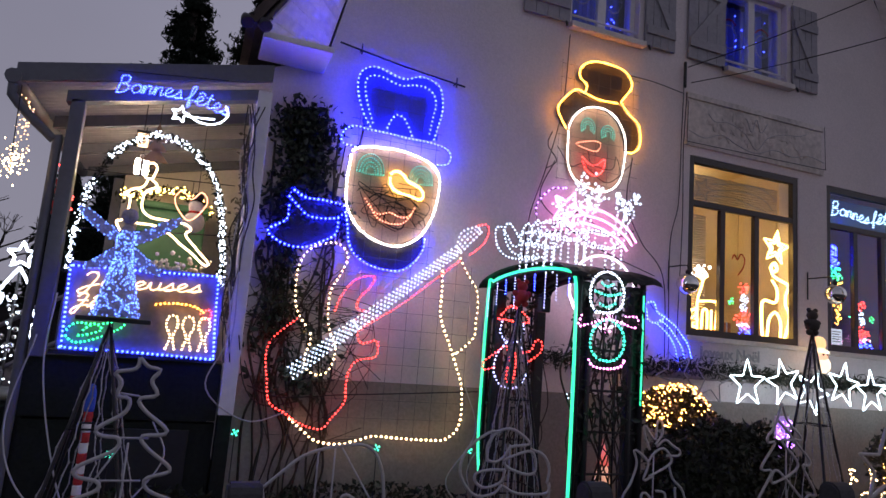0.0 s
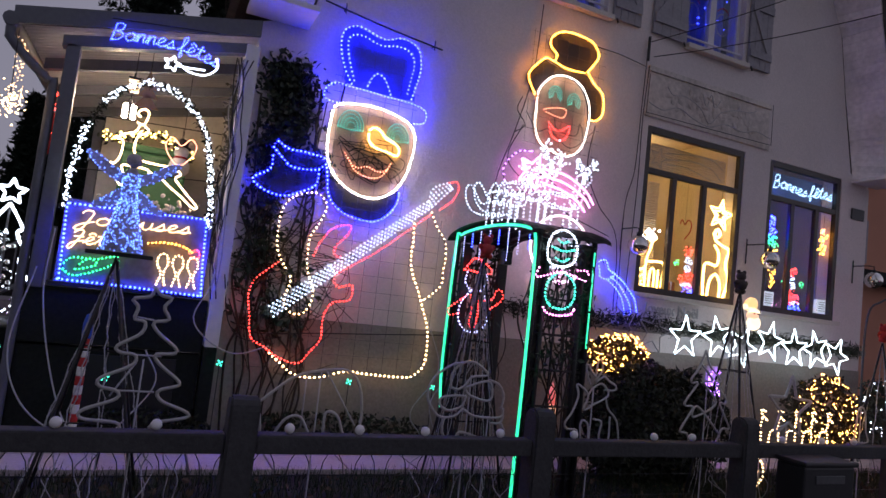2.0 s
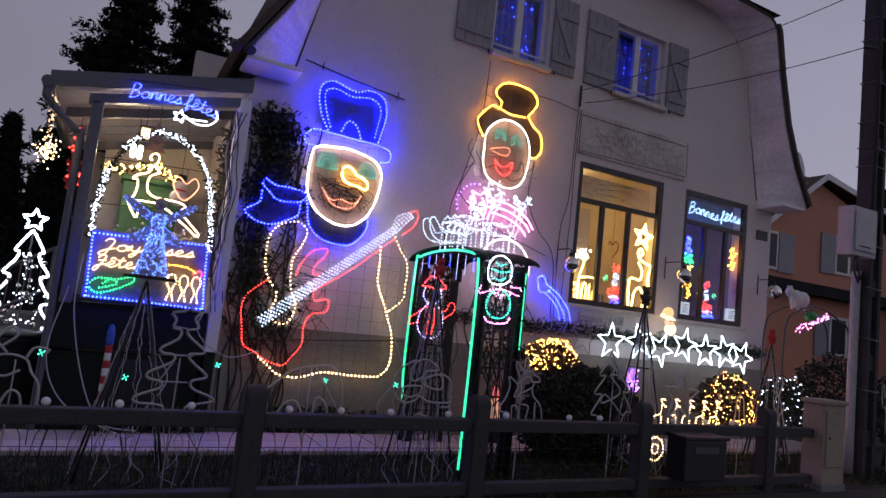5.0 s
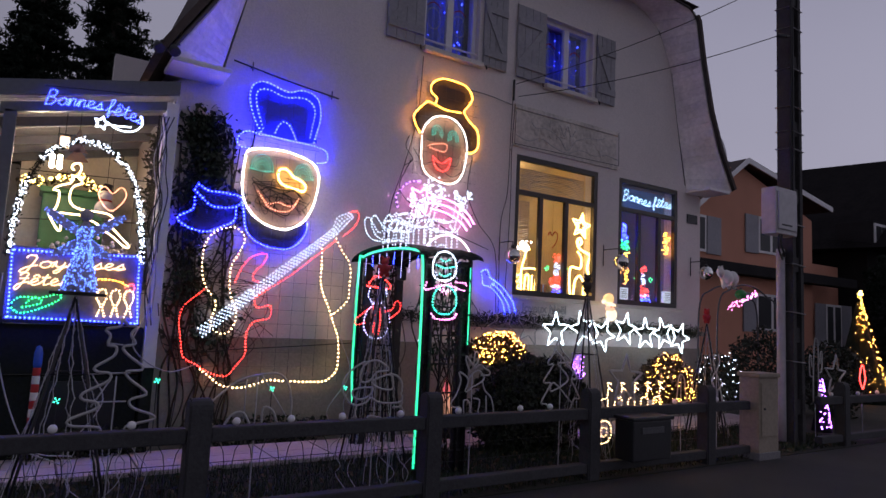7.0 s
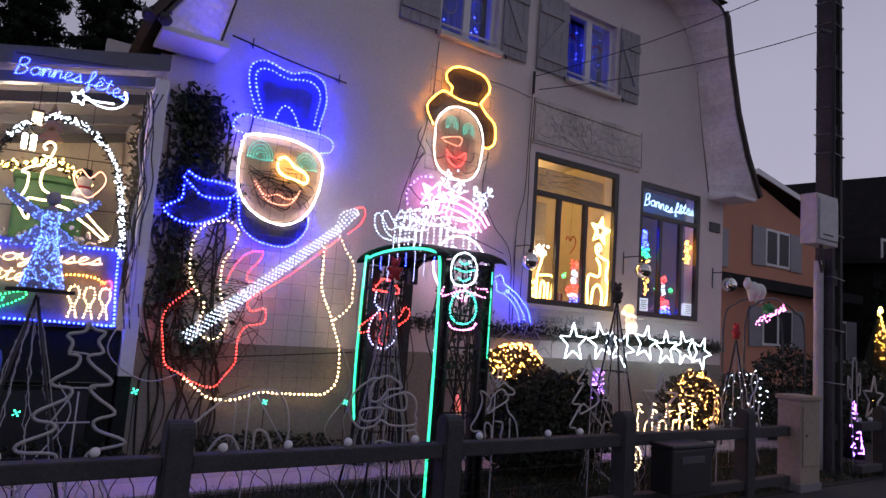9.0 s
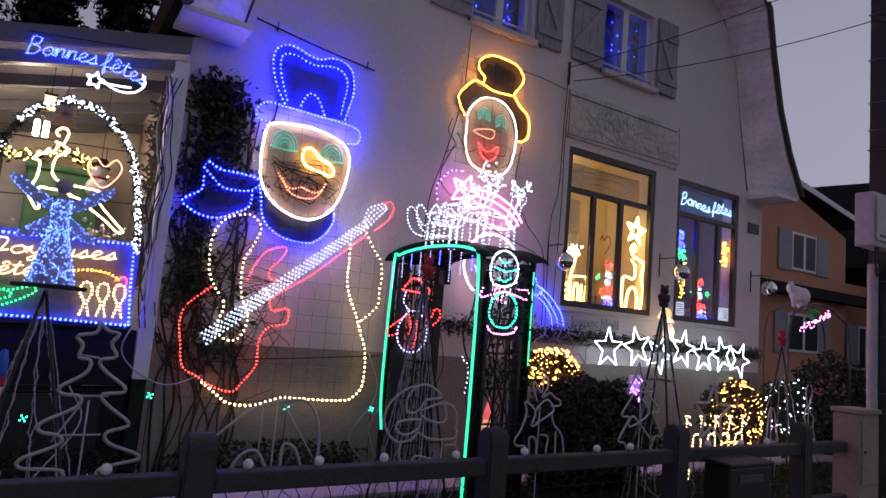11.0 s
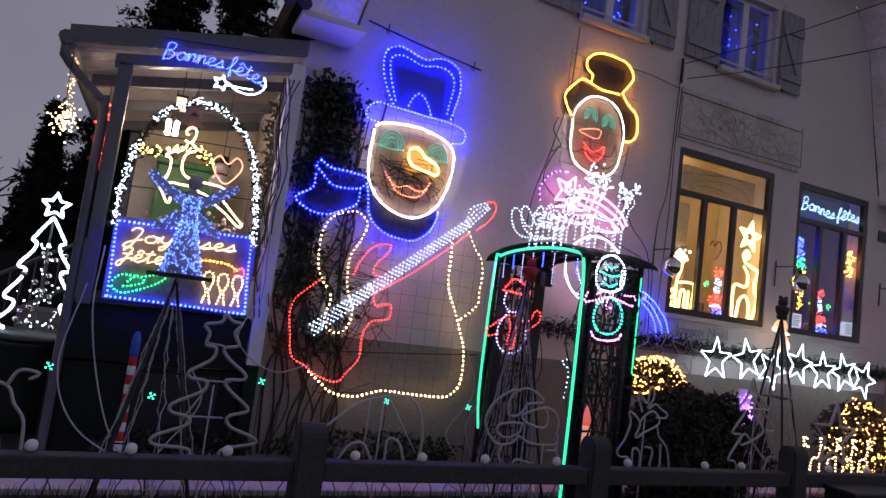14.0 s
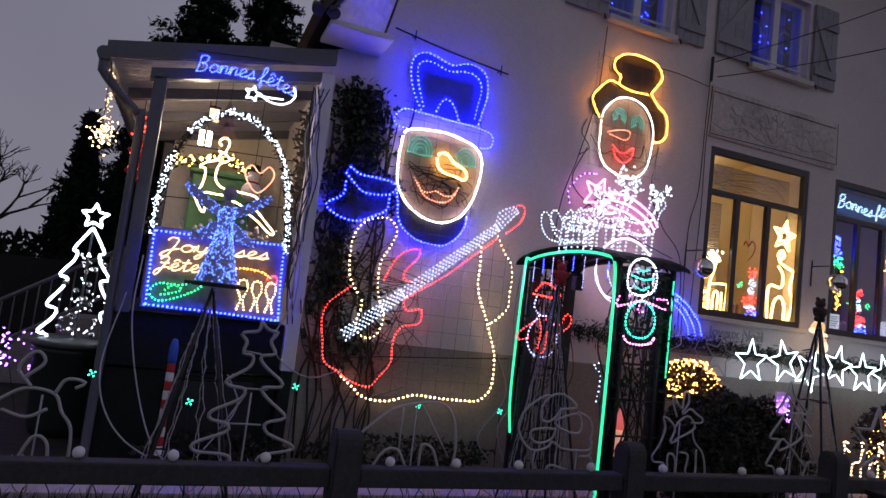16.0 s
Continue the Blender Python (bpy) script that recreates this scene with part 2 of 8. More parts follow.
def flow(pts, closed=False, step=0.02):
    """A smooth line through the points, as evenly spaced points."""
    p = [Vector(q) for q in pts]
    n = len(p)
    if n == 2:
        line = [p[0], p[1]]
    else:
        line = []
        for i in range(n if closed else n - 1):
            a, b = p[i], p[(i + 1) % n]
            z = p[i - 1] if (closed or i > 0) else a * 2 - b
            c = p[(i + 2) % n] if (closed or i + 2 < n) else b * 2 - a
            for k in range(8):
                t = k / 8
                line.append(0.5 * (2 * a + (b - z) * t + (2 * z - 5 * a + 4 * b - c) * t * t + (3 * a - z - 3 * b + c) * t ** 3))
        line.append(p[0] if closed else p[-1])
    out, left = [line[0].copy()], step
    for a, b in zip(line, line[1:]):
        d = (b - a).length
        pos = 0.0
        while d - pos >= left and d > 1e-9:
            pos += left
            out.append(a.lerp(b, pos / d))
            left = step
        left -= d - pos
    if len(out) < 2 or (not closed and (out[-1] - line[-1]).length > 0.35 * step):
        out.append(line[-1].copy())
    return out


ICO = bmesh.new()
bmesh.ops.create_icosphere(ICO, subdivisions=1, radius=1.0)
ICO_V = np.array([v.co[:] for v in ICO.verts])
ICO_F = np.array([[v.index for v in f.verts] for f in ICO.faces])
ICO.free()


def bead_mesh(name, centres, r, jitter=0.0, stretch=1.0):
    """Many small bulbs as one mesh."""
    c = np.array([tuple(p) for p in centres])
    n = len(c)
    size = r * (1 + jitter * np.random.uniform(-1, 1, (n, 1, 1)))
    v = (c[:, None, :] + ICO_V[None] * size * np.array([1, 1, stretch])).reshape(-1, 3)
    f = (ICO_F[None] + (np.arange(n) * len(ICO_V))[:, None, None]).reshape(-1, 3)
    me = bpy.data.meshes.new(name)
    me.from_pydata(v.tolist(), [], f.tolist())
    me.polygons.foreach_set("use_smooth", [True] * len(f))
    me["beads"] = 1
    return me


def tube(bm, pts, r, sides=6, closed=False):
    """A round bar along the points."""
    p = [Vector(q) for q in pts]
    n = len(p)
    rings = []
    up = Vector((0.13, 0.97, 0.21)).normalized()
    for i in range(n):
        if closed:
            t = p[(i + 1) % n] - p[i - 1]
        else:
            t = p[min(i + 1, n - 1)] - p[max(i - 1, 0)]
        if t.length < 1e-9:
            t = Vector((0, 0, 1))
        t.normalize()
        a = t.cross(up)
        if a.length < 1e-3:
            a = t.cross(Vector((1, 0, 0)))
        a.normalize()
        b = t.cross(a)
        rad = r[i] if isinstance(r, (list, tuple)) else r
        rings.append([bm.verts.new(p[i] + (a * math.cos(2 * math.pi * k / sides) + b * math.sin(2 * math.pi * k / sides)) * rad) for k in range(sides)])
    pairs = list(zip(rings, rings[1:])) + ([(rings[-1], rings[0])] if closed else [])
    for u, w in pairs:
        for k in range(sides):
            f = bm.faces.new((u[k], u[(k + 1) % sides], w[(k + 1) % sides], w[k]))
            f.smooth = True
    if not closed:
        bm.faces.new(rings[0][::-1])
        bm.faces.new(rings[-1])
    return bm


def tubes(lines, r, sides=5, step=0.03, closed=False):
    bm = bmesh.new()
    for line in lines:
        q = flow(line, closed, step)
        if closed:
            q = q[:-1]
        tube(bm, q, r, sides, closed)
    return bm


def lathe(profile, n=16):
    """A turned body from (radius, height) pairs."""
    bm = bmesh.new()
    rings = [[bm.verts.new((r * math.cos(2 * math.pi * k / n), r * math.sin(2 * math.pi * k / n), z)) for k in range(n)] for r, z in profile]
    for u, w in zip(rings, rings[1:]):
        for k in range(n):
            f = bm.faces.new((u[k], u[(k + 1) % n], w[(k + 1) % n], w[k]))
            f.smooth = True
    bm.faces.new(rings[0][::-1])
    bm.faces.new(rings[-1])
    return bm


def moved(bm, m):
    bm.transform(m)
    return bm


def upright(pts, y):
    return [(x, y, z) for x, z in pts]


def star_points(cx, cz, R, r=None, turn=0.0, y=0.0):
    r = r or R * 0.45
    return [(cx + (R if k % 2 == 0 else r) * math.sin(radians(36 * k + turn)), y, cz + (R if k % 2 == 0 else r) * math.cos(radians(36 * k + turn))) for k in range(10)]


def straight(pts, closed=True, step=0.02):
    """Evenly spaced points along a line with sharp corners."""
    p = [Vector(q) for q in pts] + ([Vector(pts[0])] if closed else [])
    out, left = [p[0].copy()], step
    for a, b in zip(p, p[1:]):
        d, pos = (b - a).length, 0.0
        while d - pos >= left:
            pos += left
            out.append(a.lerp(b, pos / d))
            left = step
        left -= d - pos
    return out


def leaves(name, spots, size, flat=0.45):
    """Small folded leaves at the given places, as one mesh."""
    v, f = [], []
    for c in spots:
        a = Vector((random.gauss(0, 1), random.gauss(0, 1), random.gauss(0, 1))).normalized()
        b = a.cross(Vector((random.gauss(0, 1), random.gauss(0, 1), random.gauss(0, 1)))).normalized()
        s = size * random.uniform(0.6, 1.4)
        k = len(v)
        n = a.cross(b) * s * 0.15
        c = Vector(c)
        for q in (c - a * s, c + b * s * flat + n, c + a * s, c - b * s * flat + n):
            v.append(tuple(q))
        f += [(k, k + 1, k + 2), (k, k + 2, k + 3)]
    me = bpy.data.meshes.new(name)
    me.from_pydata(v, [], f)
    return me


# ---- the ground ----
G = 0.15
YW = 5.70          # face of the house front
YF = 3.15          # line of the fence
bm = bmesh.new()
for a in ((-400, -400), (400, -400), (400, 900), (-400, 900)):
    bm.verts.new((a[0], a[1], G - 0.13))
bm.faces.new(bm.verts[:])
tagged(part("ground", bm, ASPHALT), "dark asphalt street and far ground at dusk", "ground", kind="structure")
tagged(part("pavement", boxes((-40, 60, 1.35, 3.05, G - 0.12, G - 0.012), bevel=0.01), ASPHALT), "dark damp asphalt pavement beside the fence", "pavement", kind="structure")
tagged(part("kerb", boxes((-40, 60, 1.18, 1.345, G - 0.125, G - 0.002), bevel=0.015), CONCRETE), "pale concrete kerb along the pavement", "kerb", kind="structure")
tagged(part("garden_bed", boxes((-40, 60, 3.06, 60, G - 0.12, G - 0.01)), SOIL), "dark garden soil with rough winter grass", "garden bed", kind="structure")

# ---- the house front ----
XC = 5.18
EDGE = [(4.42, G - 0.1), (4.42, 3.95), (3.98, 4.12), (3.78, 5.06), (3.55, 6.3), (3.1, 6.92), (2.35, 7.12)]


def half_width(z):
    for (a, za), (b, zb) in zip(EDGE, EDGE[1:]):
        if za <= z <= zb:
            return a + (b - a) * (z - za) / max(zb - za, 1e-6)
    return EDGE[-1][0]


W1 = (5.36, 7.02, 1.97, 4.00)
W2 = (7.50, 8.98, 1.95, 4.00)
U1 = (3.72, 4.60, 5.15, 6.22)
U2 = (5.84, 6.83, 5.15, 6.22)
OPEN = [W1, W2, U1, U2]
levels = sorted({z for _, z in EDGE} | {w[2] for w in OPEN} | {w[3] for w in OPEN} | {1.28, 4.6, 5.7, 6.65})


def front_wall(lo, hi, y0, y1):
    b = bmesh.new()
    zs = [z for z in levels if lo <= z <= hi]
    for z0, z1 in zip(zs, zs[1:]):
        zm = (z0 + z1) / 2
        holes = sorted((w[0], w[1]) for w in OPEN if w[2] <= zm <= w[3])
        h0, h1 = half_width(z0 + 1e-4), half_width(z1 - 1e-4)
        left0, left1 = XC - h0, XC - h1
        for a, c in holes:
            hexa(b, (left0, a, z0), (left1, a, z1), y0, y1)
            left0 = left1 = c
        hexa(b, (left0, XC + h0, z0), (left1, XC + h1, z1), y0, y1)
    return b


tagged(part("wall_front", front_wall(1.28, 7.12, YW, YW + 0.28), STUCCO), "grey-beige rendered house front with a curved gable", "wall", kind="structure")
tagged(part("wall_plinth", front_wall(G - 0.1, 1.28, YW - 0.012, YW + 0.28), PLINTH), "stained grey rendered base of the house", "wall", kind="structure")
tagged(part("wall_side", boxes((XC - 4.42, XC - 4.14, YW + 0.29, 14, G, 4.0), (XC + 4.14, XC + 4.42, YW + 0.29, 14, G, 4.0), (XC - 4.42, XC + 4.42, 14.01, 14.3, G, 7.0)), STUCCO), "rendered side and back walls of the house", "wall", kind="structure")

# curved verge: sloping soffit boards, front edge and roof skin
OUT = [(4.58, 4.02), (4.20, 4.65), (3.93, 5.28), (3.71, 6.1), (3.57, 6.80), (3.42, 6.98), (2.9, 7.02), (1.5, 7.03), (0.0, 7.03)]
INN = [(4.02, 4.05), (3.90, 4.60), (3.76, 5.20), (3.60, 6.05), (3.25, 6.75), (2.85, 6.98), (2.4, 7.08), (1.4, 7.10), (0.0, 7.10)]
roof = thing("roof", "curved gambrel roof with cream boarded verges and dark tiles", "roof", kind="structure")
for sgn in (1, -1):
    o, i = [], []
    for k in range(len(OUT) - 1):
        a, c, e, g = Vector(OUT[k]), Vector(OUT[k + 1]), Vector(INN[k]), Vector(INN[k + 1])
        m = max(1, round((c - a).length / 0.13))
        for j in range(m + (k == len(OUT) - 2)):
            u, w = a.lerp(c, j / m), e.lerp(g, j / m)
            o.append(Vector((XC + sgn * u.x, 5.20, u.y)))
            i.append(Vector((XC + sgn * w.x, YW - 0.004, w.y)))
    n = len(o)
    for k in range(n - 1):
        b = bmesh.new()
        gap = 0.022 if sgn > 0 else 0.012
        q = [o[k].lerp(o[k + 1], gap), o[k + 1].copy(), i[k + 1].copy(), i[k].lerp(i[k + 1], gap)]
        back = Vector((sgn * 0.03, 0.0, 0.02))
        lowv = [b.verts.new(p) for p in q]
        top = [b.verts.new(p + back) for p in q]
        b.faces.new(lowv)
        b.faces.new(top[::-1])
        for a in range(4):
            b.faces.new((lowv[a], top[a], top[(a + 1) % 4], lowv[(a + 1) % 4]))
        bmesh.ops.recalc_face_normals(b, faces=b.faces)
        part("soffit_board", b, VERGE, roof)
    b = bmesh.new()
    a0, a1 = XC + sgn * 3.995, XC + sgn * 4.57
    box(b, min(a0, a1), max(a0, a1), 5.21, YW - 0.006, 3.98, 4.03, bevel=0.008)
    part("eave_box", b, WHITE_PAINT, roof, "white painted underside of the eave")
    b = bmesh.new()
    skin = [(p.x + sgn * 0.06, p.z + 0.04) for p in o if p.z < 6.95]
    for (xa, za), (xb, zb) in zip(skin, skin[1:]):
        vs = [b.verts.new(q) for q in ((xa, 5.17, za), (xb, 5.17, zb), (xb, 14.4, zb), (xa, 14.4, za),
                                       (xa + sgn * 0.07, 5.17, za + 0.03), (xb + sgn * 0.07, 5.17, zb + 0.03), (xb + sgn * 0.07, 14.4, zb + 0.03), (xa + sgn * 0.07, 14.4, za + 0.03))]
        for f in ((0, 1, 2, 3), (7, 6, 5, 4), (0, 4, 5, 1), (1, 5, 6, 2), (2, 6, 7, 3), (3, 7, 4, 0)):
            b.faces.new([vs[j] for j in f])
    bmesh.ops.recalc_face_normals(b, faces=b.faces)
    part("roof_slope", b, ROOF, roof)
    b = tubes([[(p.x + sgn * 0.03, 5.185, p.z + 0.02) for p in o]], 0.022, 4, 0.15)
    part("verge_edge", b, DARK_FRAME, roof, "thin dark metal verge edge")
b = bmesh.new()
for q in ((XC - 3.6, 5.15, 7.08), (XC + 3.6, 5.15, 7.08), (XC + 1.6, 8.5, 9.6), (XC - 1.6, 8.5, 9.6), (XC - 1.6, 14.4, 9.6), (XC + 1.6, 14.4, 9.6), (XC + 3.6, 14.4, 7.0), (XC - 3.6, 14.4, 7.0)):
    b.verts.new(q)
b.verts.ensure_lookup_table()
for f in ((0, 1, 2, 3), (3, 2, 5, 4), (1, 6, 5, 2), (0, 3, 4, 7), (4, 5, 6, 7)):
    b.faces.new([b.verts[j] for j in f])
part("roof_top", b, ROOF, roof)

# ledge course, and an opaque bumpy panel for the banner's clear sheet
tagged(part("trim", boxes((XC - 1.0, XC + 4.46, YW - 0.07, YW + 0.01, 1.50, 1.58), bevel=0.01), PLINTH), "rendered ledge course under the windows", "trim", kind="structure")
relief = bmesh.new()
box(relief, 5.28, 7.42, YW - 0.03, YW + 0.01, 4.10, 4.16, bevel=0.006)
box(relief, 5.28, 7.42, YW - 0.03, YW + 0.01, 4.66, 4.72, bevel=0.006)
box(relief, 5.30, 7.40, YW - 0.012, YW + 0.01, 4.165, 4.655)
for k in range(46):
    a = random.uniform(0, 6.28)
    r = 0.9 * random.random() ** 0.6
    cx, cz = 6.35 + r * math.cos(a), 4.41 + 0.2 * r * math.sin(a)
    s = random.uniform(0.03, 0.09)
    bmesh.ops.create_icosphere(relief, subdivisions=1, radius=1, matrix=pose(cx, YW - 0.012, cz, 0, random.uniform(0, 180), 0) @ Matrix.Diagonal((s * 1.5, 0.018, s * 0.7, 1)))
tagged(part("banner_back_panel", relief, BANNER_BACK), "opaque bumpy panel standing for the clear sheet of the banner", "relief", kind="structure")


# ---- windows ----
def framed(name, w, label, mullions, transom, glasses=PANE):
    x0, x1, z0, z1 = w
    win = thing(name, label, "window", kind="structure")
    y0, y1 = YW + 0.01, YW + 0.075
    t = 0.075
    part("window_frame", boxes((x0 + 0.003, x0 + t, y0, y1, z0 + 0.003, z1 - 0.003), (x1 - t, x1 - 0.003, y0, y1, z0 + 0.003, z1 - 0.003),
                               (x0 + t, x1 - t, y0, y1, z0 + 0.003, z0 + t), (x0 + t, x1 - t, y0, y1, z1 - t, z1 - 0.003), bevel=0.006), DARK_FRAME, win)
    xs = [x0 + t] + mullions + [x1 - t]
    if transom:
        part("transom_bar", boxes((x0 + t, x1 - t, y0 + 0.004, y1 - 0.004, transom - 0.035, transom + 0.035), bevel=0.006), DARK_FRAME, win)
        part("pane", boxes((x0 + t, x1 - t, YW + 0.043, YW + 0.047, transom + 0.035, z1 - t)), glasses, win).visible_shadow = False
    top = (transom - 0.035) if transom else z1 - t
    for m in mullions:
        part("mullion", boxes((m - 0.035, m + 0.035, y0 + 0.004, y1 - 0.004, z0 + t, top), bevel=0.006), DARK_FRAME, win)
    for a, c in zip(xs, xs[1:]):
        a2 = a + (0.035 if a in mullions else 0)
        c2 = c - (0.035 if c in mullions else 0)
        part("pane", boxes((a2, c2, YW + 0.043, YW + 0.047, z0 + t, top)), glasses, win).visible_shadow = False
    return win


win1 = framed("window_1", W1, "dark brown framed shop window with a transom", [5.87, 6.38], 3.46)
win2 = framed("window_2", W2, "dark brown framed window with a transom", [8.02, 8.52], 3.50)
for w in (W1, W2):
    tagged(part("window_sill", boxes((w[0] - 0.06, w[1] + 0.06, YW - 0.07, YW + 0.008, w[2] - 0.06, w[2] - 0.003), bevel=0.012), CREAM), "rendered window sill", "window sill", kind="structure")


def upper_window(name, w):
    x0, x1, z0, z1 = w
    win = thing(name, "white casement window with open grey louvre shutters", "window", kind="structure")
    y0, y1 = YW + 0.08, YW + 0.14
    xm = (x0 + x1) / 2
    part("window_frame", boxes((x0 + 0.003, x0 + 0.06, y0, y1, z0 + 0.003, z1 - 0.003), (x1 - 0.06, x1 - 0.003, y0, y1, z0 + 0.003, z1 - 0.003), (xm - 0.05, xm + 0.05, y0, y1, z0 + 0.06, z1 - 0.06),
                               (x0 + 0.06, x1 - 0.06, y0, y1, z0 + 0.003, z0 + 0.06), (x0 + 0.06, x1 - 0.06, y0, y1, z1 - 0.06, z1 - 0.003), bevel=0.006), WHITE_PAINT, win)
    for a, c in ((x0 + 0.06, xm - 0.05), (xm + 0.05, x1 - 0.06)):
        part("pane", boxes((a, c, YW + 0.108, YW + 0.112, z0 + 0.06, z1 - 0.06)), PANE, win).visible_shadow = False
    part("window_sill", boxes((x0 - 0.03, x1 + 0.05, YW - 0.09, YW + 0.08, z0 - 0.07, z0 - 0.003), bevel=0.015), CREAM, win)
    bar = bmesh.new()
    for z in (z0 + 0.12,):
        tube(bar, [(x0 + 0.003, YW + 0.03, z), (x1 - 0.003, YW + 0.03, z)], 0.014, 8)
    part("guard_bar", bar, WHITE_PAINT, win, "white guard bar")
    for side in (-1, 1):
        pw = 0.137 if side < 0 else 0.104
        wd = 4 * pw
        a = x0 - wd - 0.03 if side < 0 else x1 + 0.06
        sh = part("shutter", boxes(*[(a + k * pw + 0.003, a + (k + 1) * pw - 0.003, YW - 0.045, YW - 0.015, z0 - 0.02, z1) for k in range(4)], bevel=0.004), SHUTTER, win)
        br = boxes((a + 0.01, a + wd - 0.01, YW - 0.068, YW - 0.046, z0 + 0.12, z0 + 0.22), (a + 0.01, a + wd - 0.01, YW - 0.068, YW - 0.046, z1 - 0.3, z1 - 0.2), bevel=0.004)
        part("ledger", br, SHUTTER, sh)
        d = bmesh.new()
        lo = (a + 0.06, z0 + 0.22) if side < 0 else (a + wd - 0.06, z0 + 0.22)
        hi = (a + wd - 0.06, z1 - 0.3) if side < 0 else (a + 0.06, z1 - 0.3)
        vs = [d.verts.new((x + dx, yy, z)) for yy in (YW - 0.066, YW - 0.047) for x, z in (lo, hi) for dx in (-0.045, 0.045)]
        for f in ((0, 1, 3, 2), (4, 6, 7, 5), (0, 4, 5, 1), (2, 3, 7, 6), (0, 2, 6, 4), (1, 5, 7, 3)):
            d.faces.new([vs[j] for j in f])
        part("brace", d, SHUTTER, sh)
        hook = tubes([[(a + (0.05 if side > 0 else wd - 0.05), YW - 0.05, z0 - 0.02), (a + (0.05 if side > 0 else wd - 0.05), YW - 0.07, z0 - 0.08)]], 0.012, 5)
        part("shutter_stay", hook, BLACK, win, "black iron stay")
    return win


upper_window("window_3", U1)
upper_window("window_4", U2)


# ---- the rooms behind the glass ----
def room(name, x0, x1, y1, z0, z1, paint):
    ob = part(name, boxes((x0, x1, y1, y1 + 0.08, z0, z1), (x0 - 0.08, x0, YW + 0.29, y1 + 0.08, z0, z1), (x1, x1 + 0.08, YW + 0.29, y1 + 0.08, z0, z1),
                          (x0, x1, YW + 0.285, y1, z1, z1 + 0.08)), paint)
    tagged(ob, "painted room walls behind the window", "room", kind="structure")
    tagged(part(name + "_floor", boxes((x0, x1, YW + 0.285, y1, z0 - 0.08, z0)), WOOD), "brown wooden room floor", "floor", kind="structure")


room("room_wall_shop", 4.95, 7.23, 8.6, 1.0, 4.3, ROOM_WALL)
room("room_wall_dim", 7.33, 9.25, 8.6, 1.0, 4.3, ROOM_DIM)
room("room_wall_upper", 3.0, 8.0, 8.3, 4.75, 6.75, ROOM_DIM)


# ---- fence along the pavement ----
def fence_post():
    """Square concrete post with a rounded head."""
    b = bmesh.new()
    prof = [(-0.075, G - 0.1), (0.075, G - 0.1), (0.075, 0.92)] + [(0.075 * math.cos(radians(a)), 0.92 + 0.07 * math.sin(radians(a))) for a in (25, 50, 75, 105, 130, 155)] + [(-0.075, 0.92)]
    lo = [b.verts.new((-0.075, x, z)) for x, z in prof]
    hi = [b.verts.new((0.075, x, z)) for x, z in prof]
    b.faces.new(lo[::-1])
    b.faces.new(hi)
    n = len(prof)
    for k in range(n):
        b.faces.new((lo[k], lo[(k + 1) % n], hi[(k + 1) % n], hi[k]))
    bmesh.ops.recalc_face_normals(b, faces=b.faces)
    bmesh.ops.bevel(b, geom=[e for e in b.edges if abs(e.verts[0].co.x - e.verts[1].co.x) < 1e-6], offset=0.012, segments=2, affect="EDGES")
    return b


post_x = [0.68 + 1.82 * k for k in range(-4, 4)]
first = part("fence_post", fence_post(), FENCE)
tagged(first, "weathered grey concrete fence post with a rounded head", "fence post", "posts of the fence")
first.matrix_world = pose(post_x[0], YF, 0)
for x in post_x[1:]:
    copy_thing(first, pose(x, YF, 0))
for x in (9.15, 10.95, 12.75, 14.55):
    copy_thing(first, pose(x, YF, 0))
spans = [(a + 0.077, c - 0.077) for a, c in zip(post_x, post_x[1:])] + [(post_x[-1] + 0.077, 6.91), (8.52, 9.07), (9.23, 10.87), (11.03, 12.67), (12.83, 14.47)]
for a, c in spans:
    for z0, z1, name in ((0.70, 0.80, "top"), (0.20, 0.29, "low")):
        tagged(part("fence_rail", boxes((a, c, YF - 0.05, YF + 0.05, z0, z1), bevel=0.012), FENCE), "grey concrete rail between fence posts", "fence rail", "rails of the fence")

# white bulb globes standing on the top rail
globe = bmesh.new()
bmesh.ops.create_uvsphere(globe, u_segments=14, v_segments=10, radius=0.027)
for f in globe.faces:
    f.smooth = True
gl = part("garden_globe", globe, WHITE_PAINT)
tagged(gl, "small white plastic globe on the fence rail", "globe", "globes on the fence")
globe_x = [-0.55, -0.15, 0.28, 0.93, 1.32, 1.72, 2.22, 2.78, 3.45, 3.82, 4.75, 5.2, 5.6, 6.35, 8.6, 8.9, 9.6, 10.2]
gl.matrix_world = pose(globe_x[0], YF + 0.02, 0.826)
for x in globe_x[1:]:
    copy_thing(gl, pose(x, YF + random.uniform(0.0, 0.03), 0.826))

# bow-topped wire edging behind the fence
edging = thing("wire_edging", "low bow-topped wire edging behind the fence", "wire fence", kind="")
bow = None
for k in range(44):
    if bow is None:
        arc = [(0.17 * (1 - math.cos(t)), 0, 0.50 + 0.20 * math.sin(t)) for t in [math.pi * j / 8 for j in range(9)]]
        o = part("bow", tube(bmesh.new(), [(0, 0, G - 0.05)] + arc + [(0.34, 0, G - 0.05)], 0.0028, 4), BLACK, edging)
        bow = o.data
    else:
        o = part("bow", bow, None, edging)
    o.location = (-2.6 + k * 0.2, 3.42 + 0.01 * (k % 2), 0)
for z in (0.35, 0.5):
    part("line_wire", tube(bmesh.new(), [(-2.6, 3.425, z), (6.5, 3.425, z)], 0.0025, 4), BLACK, edging)

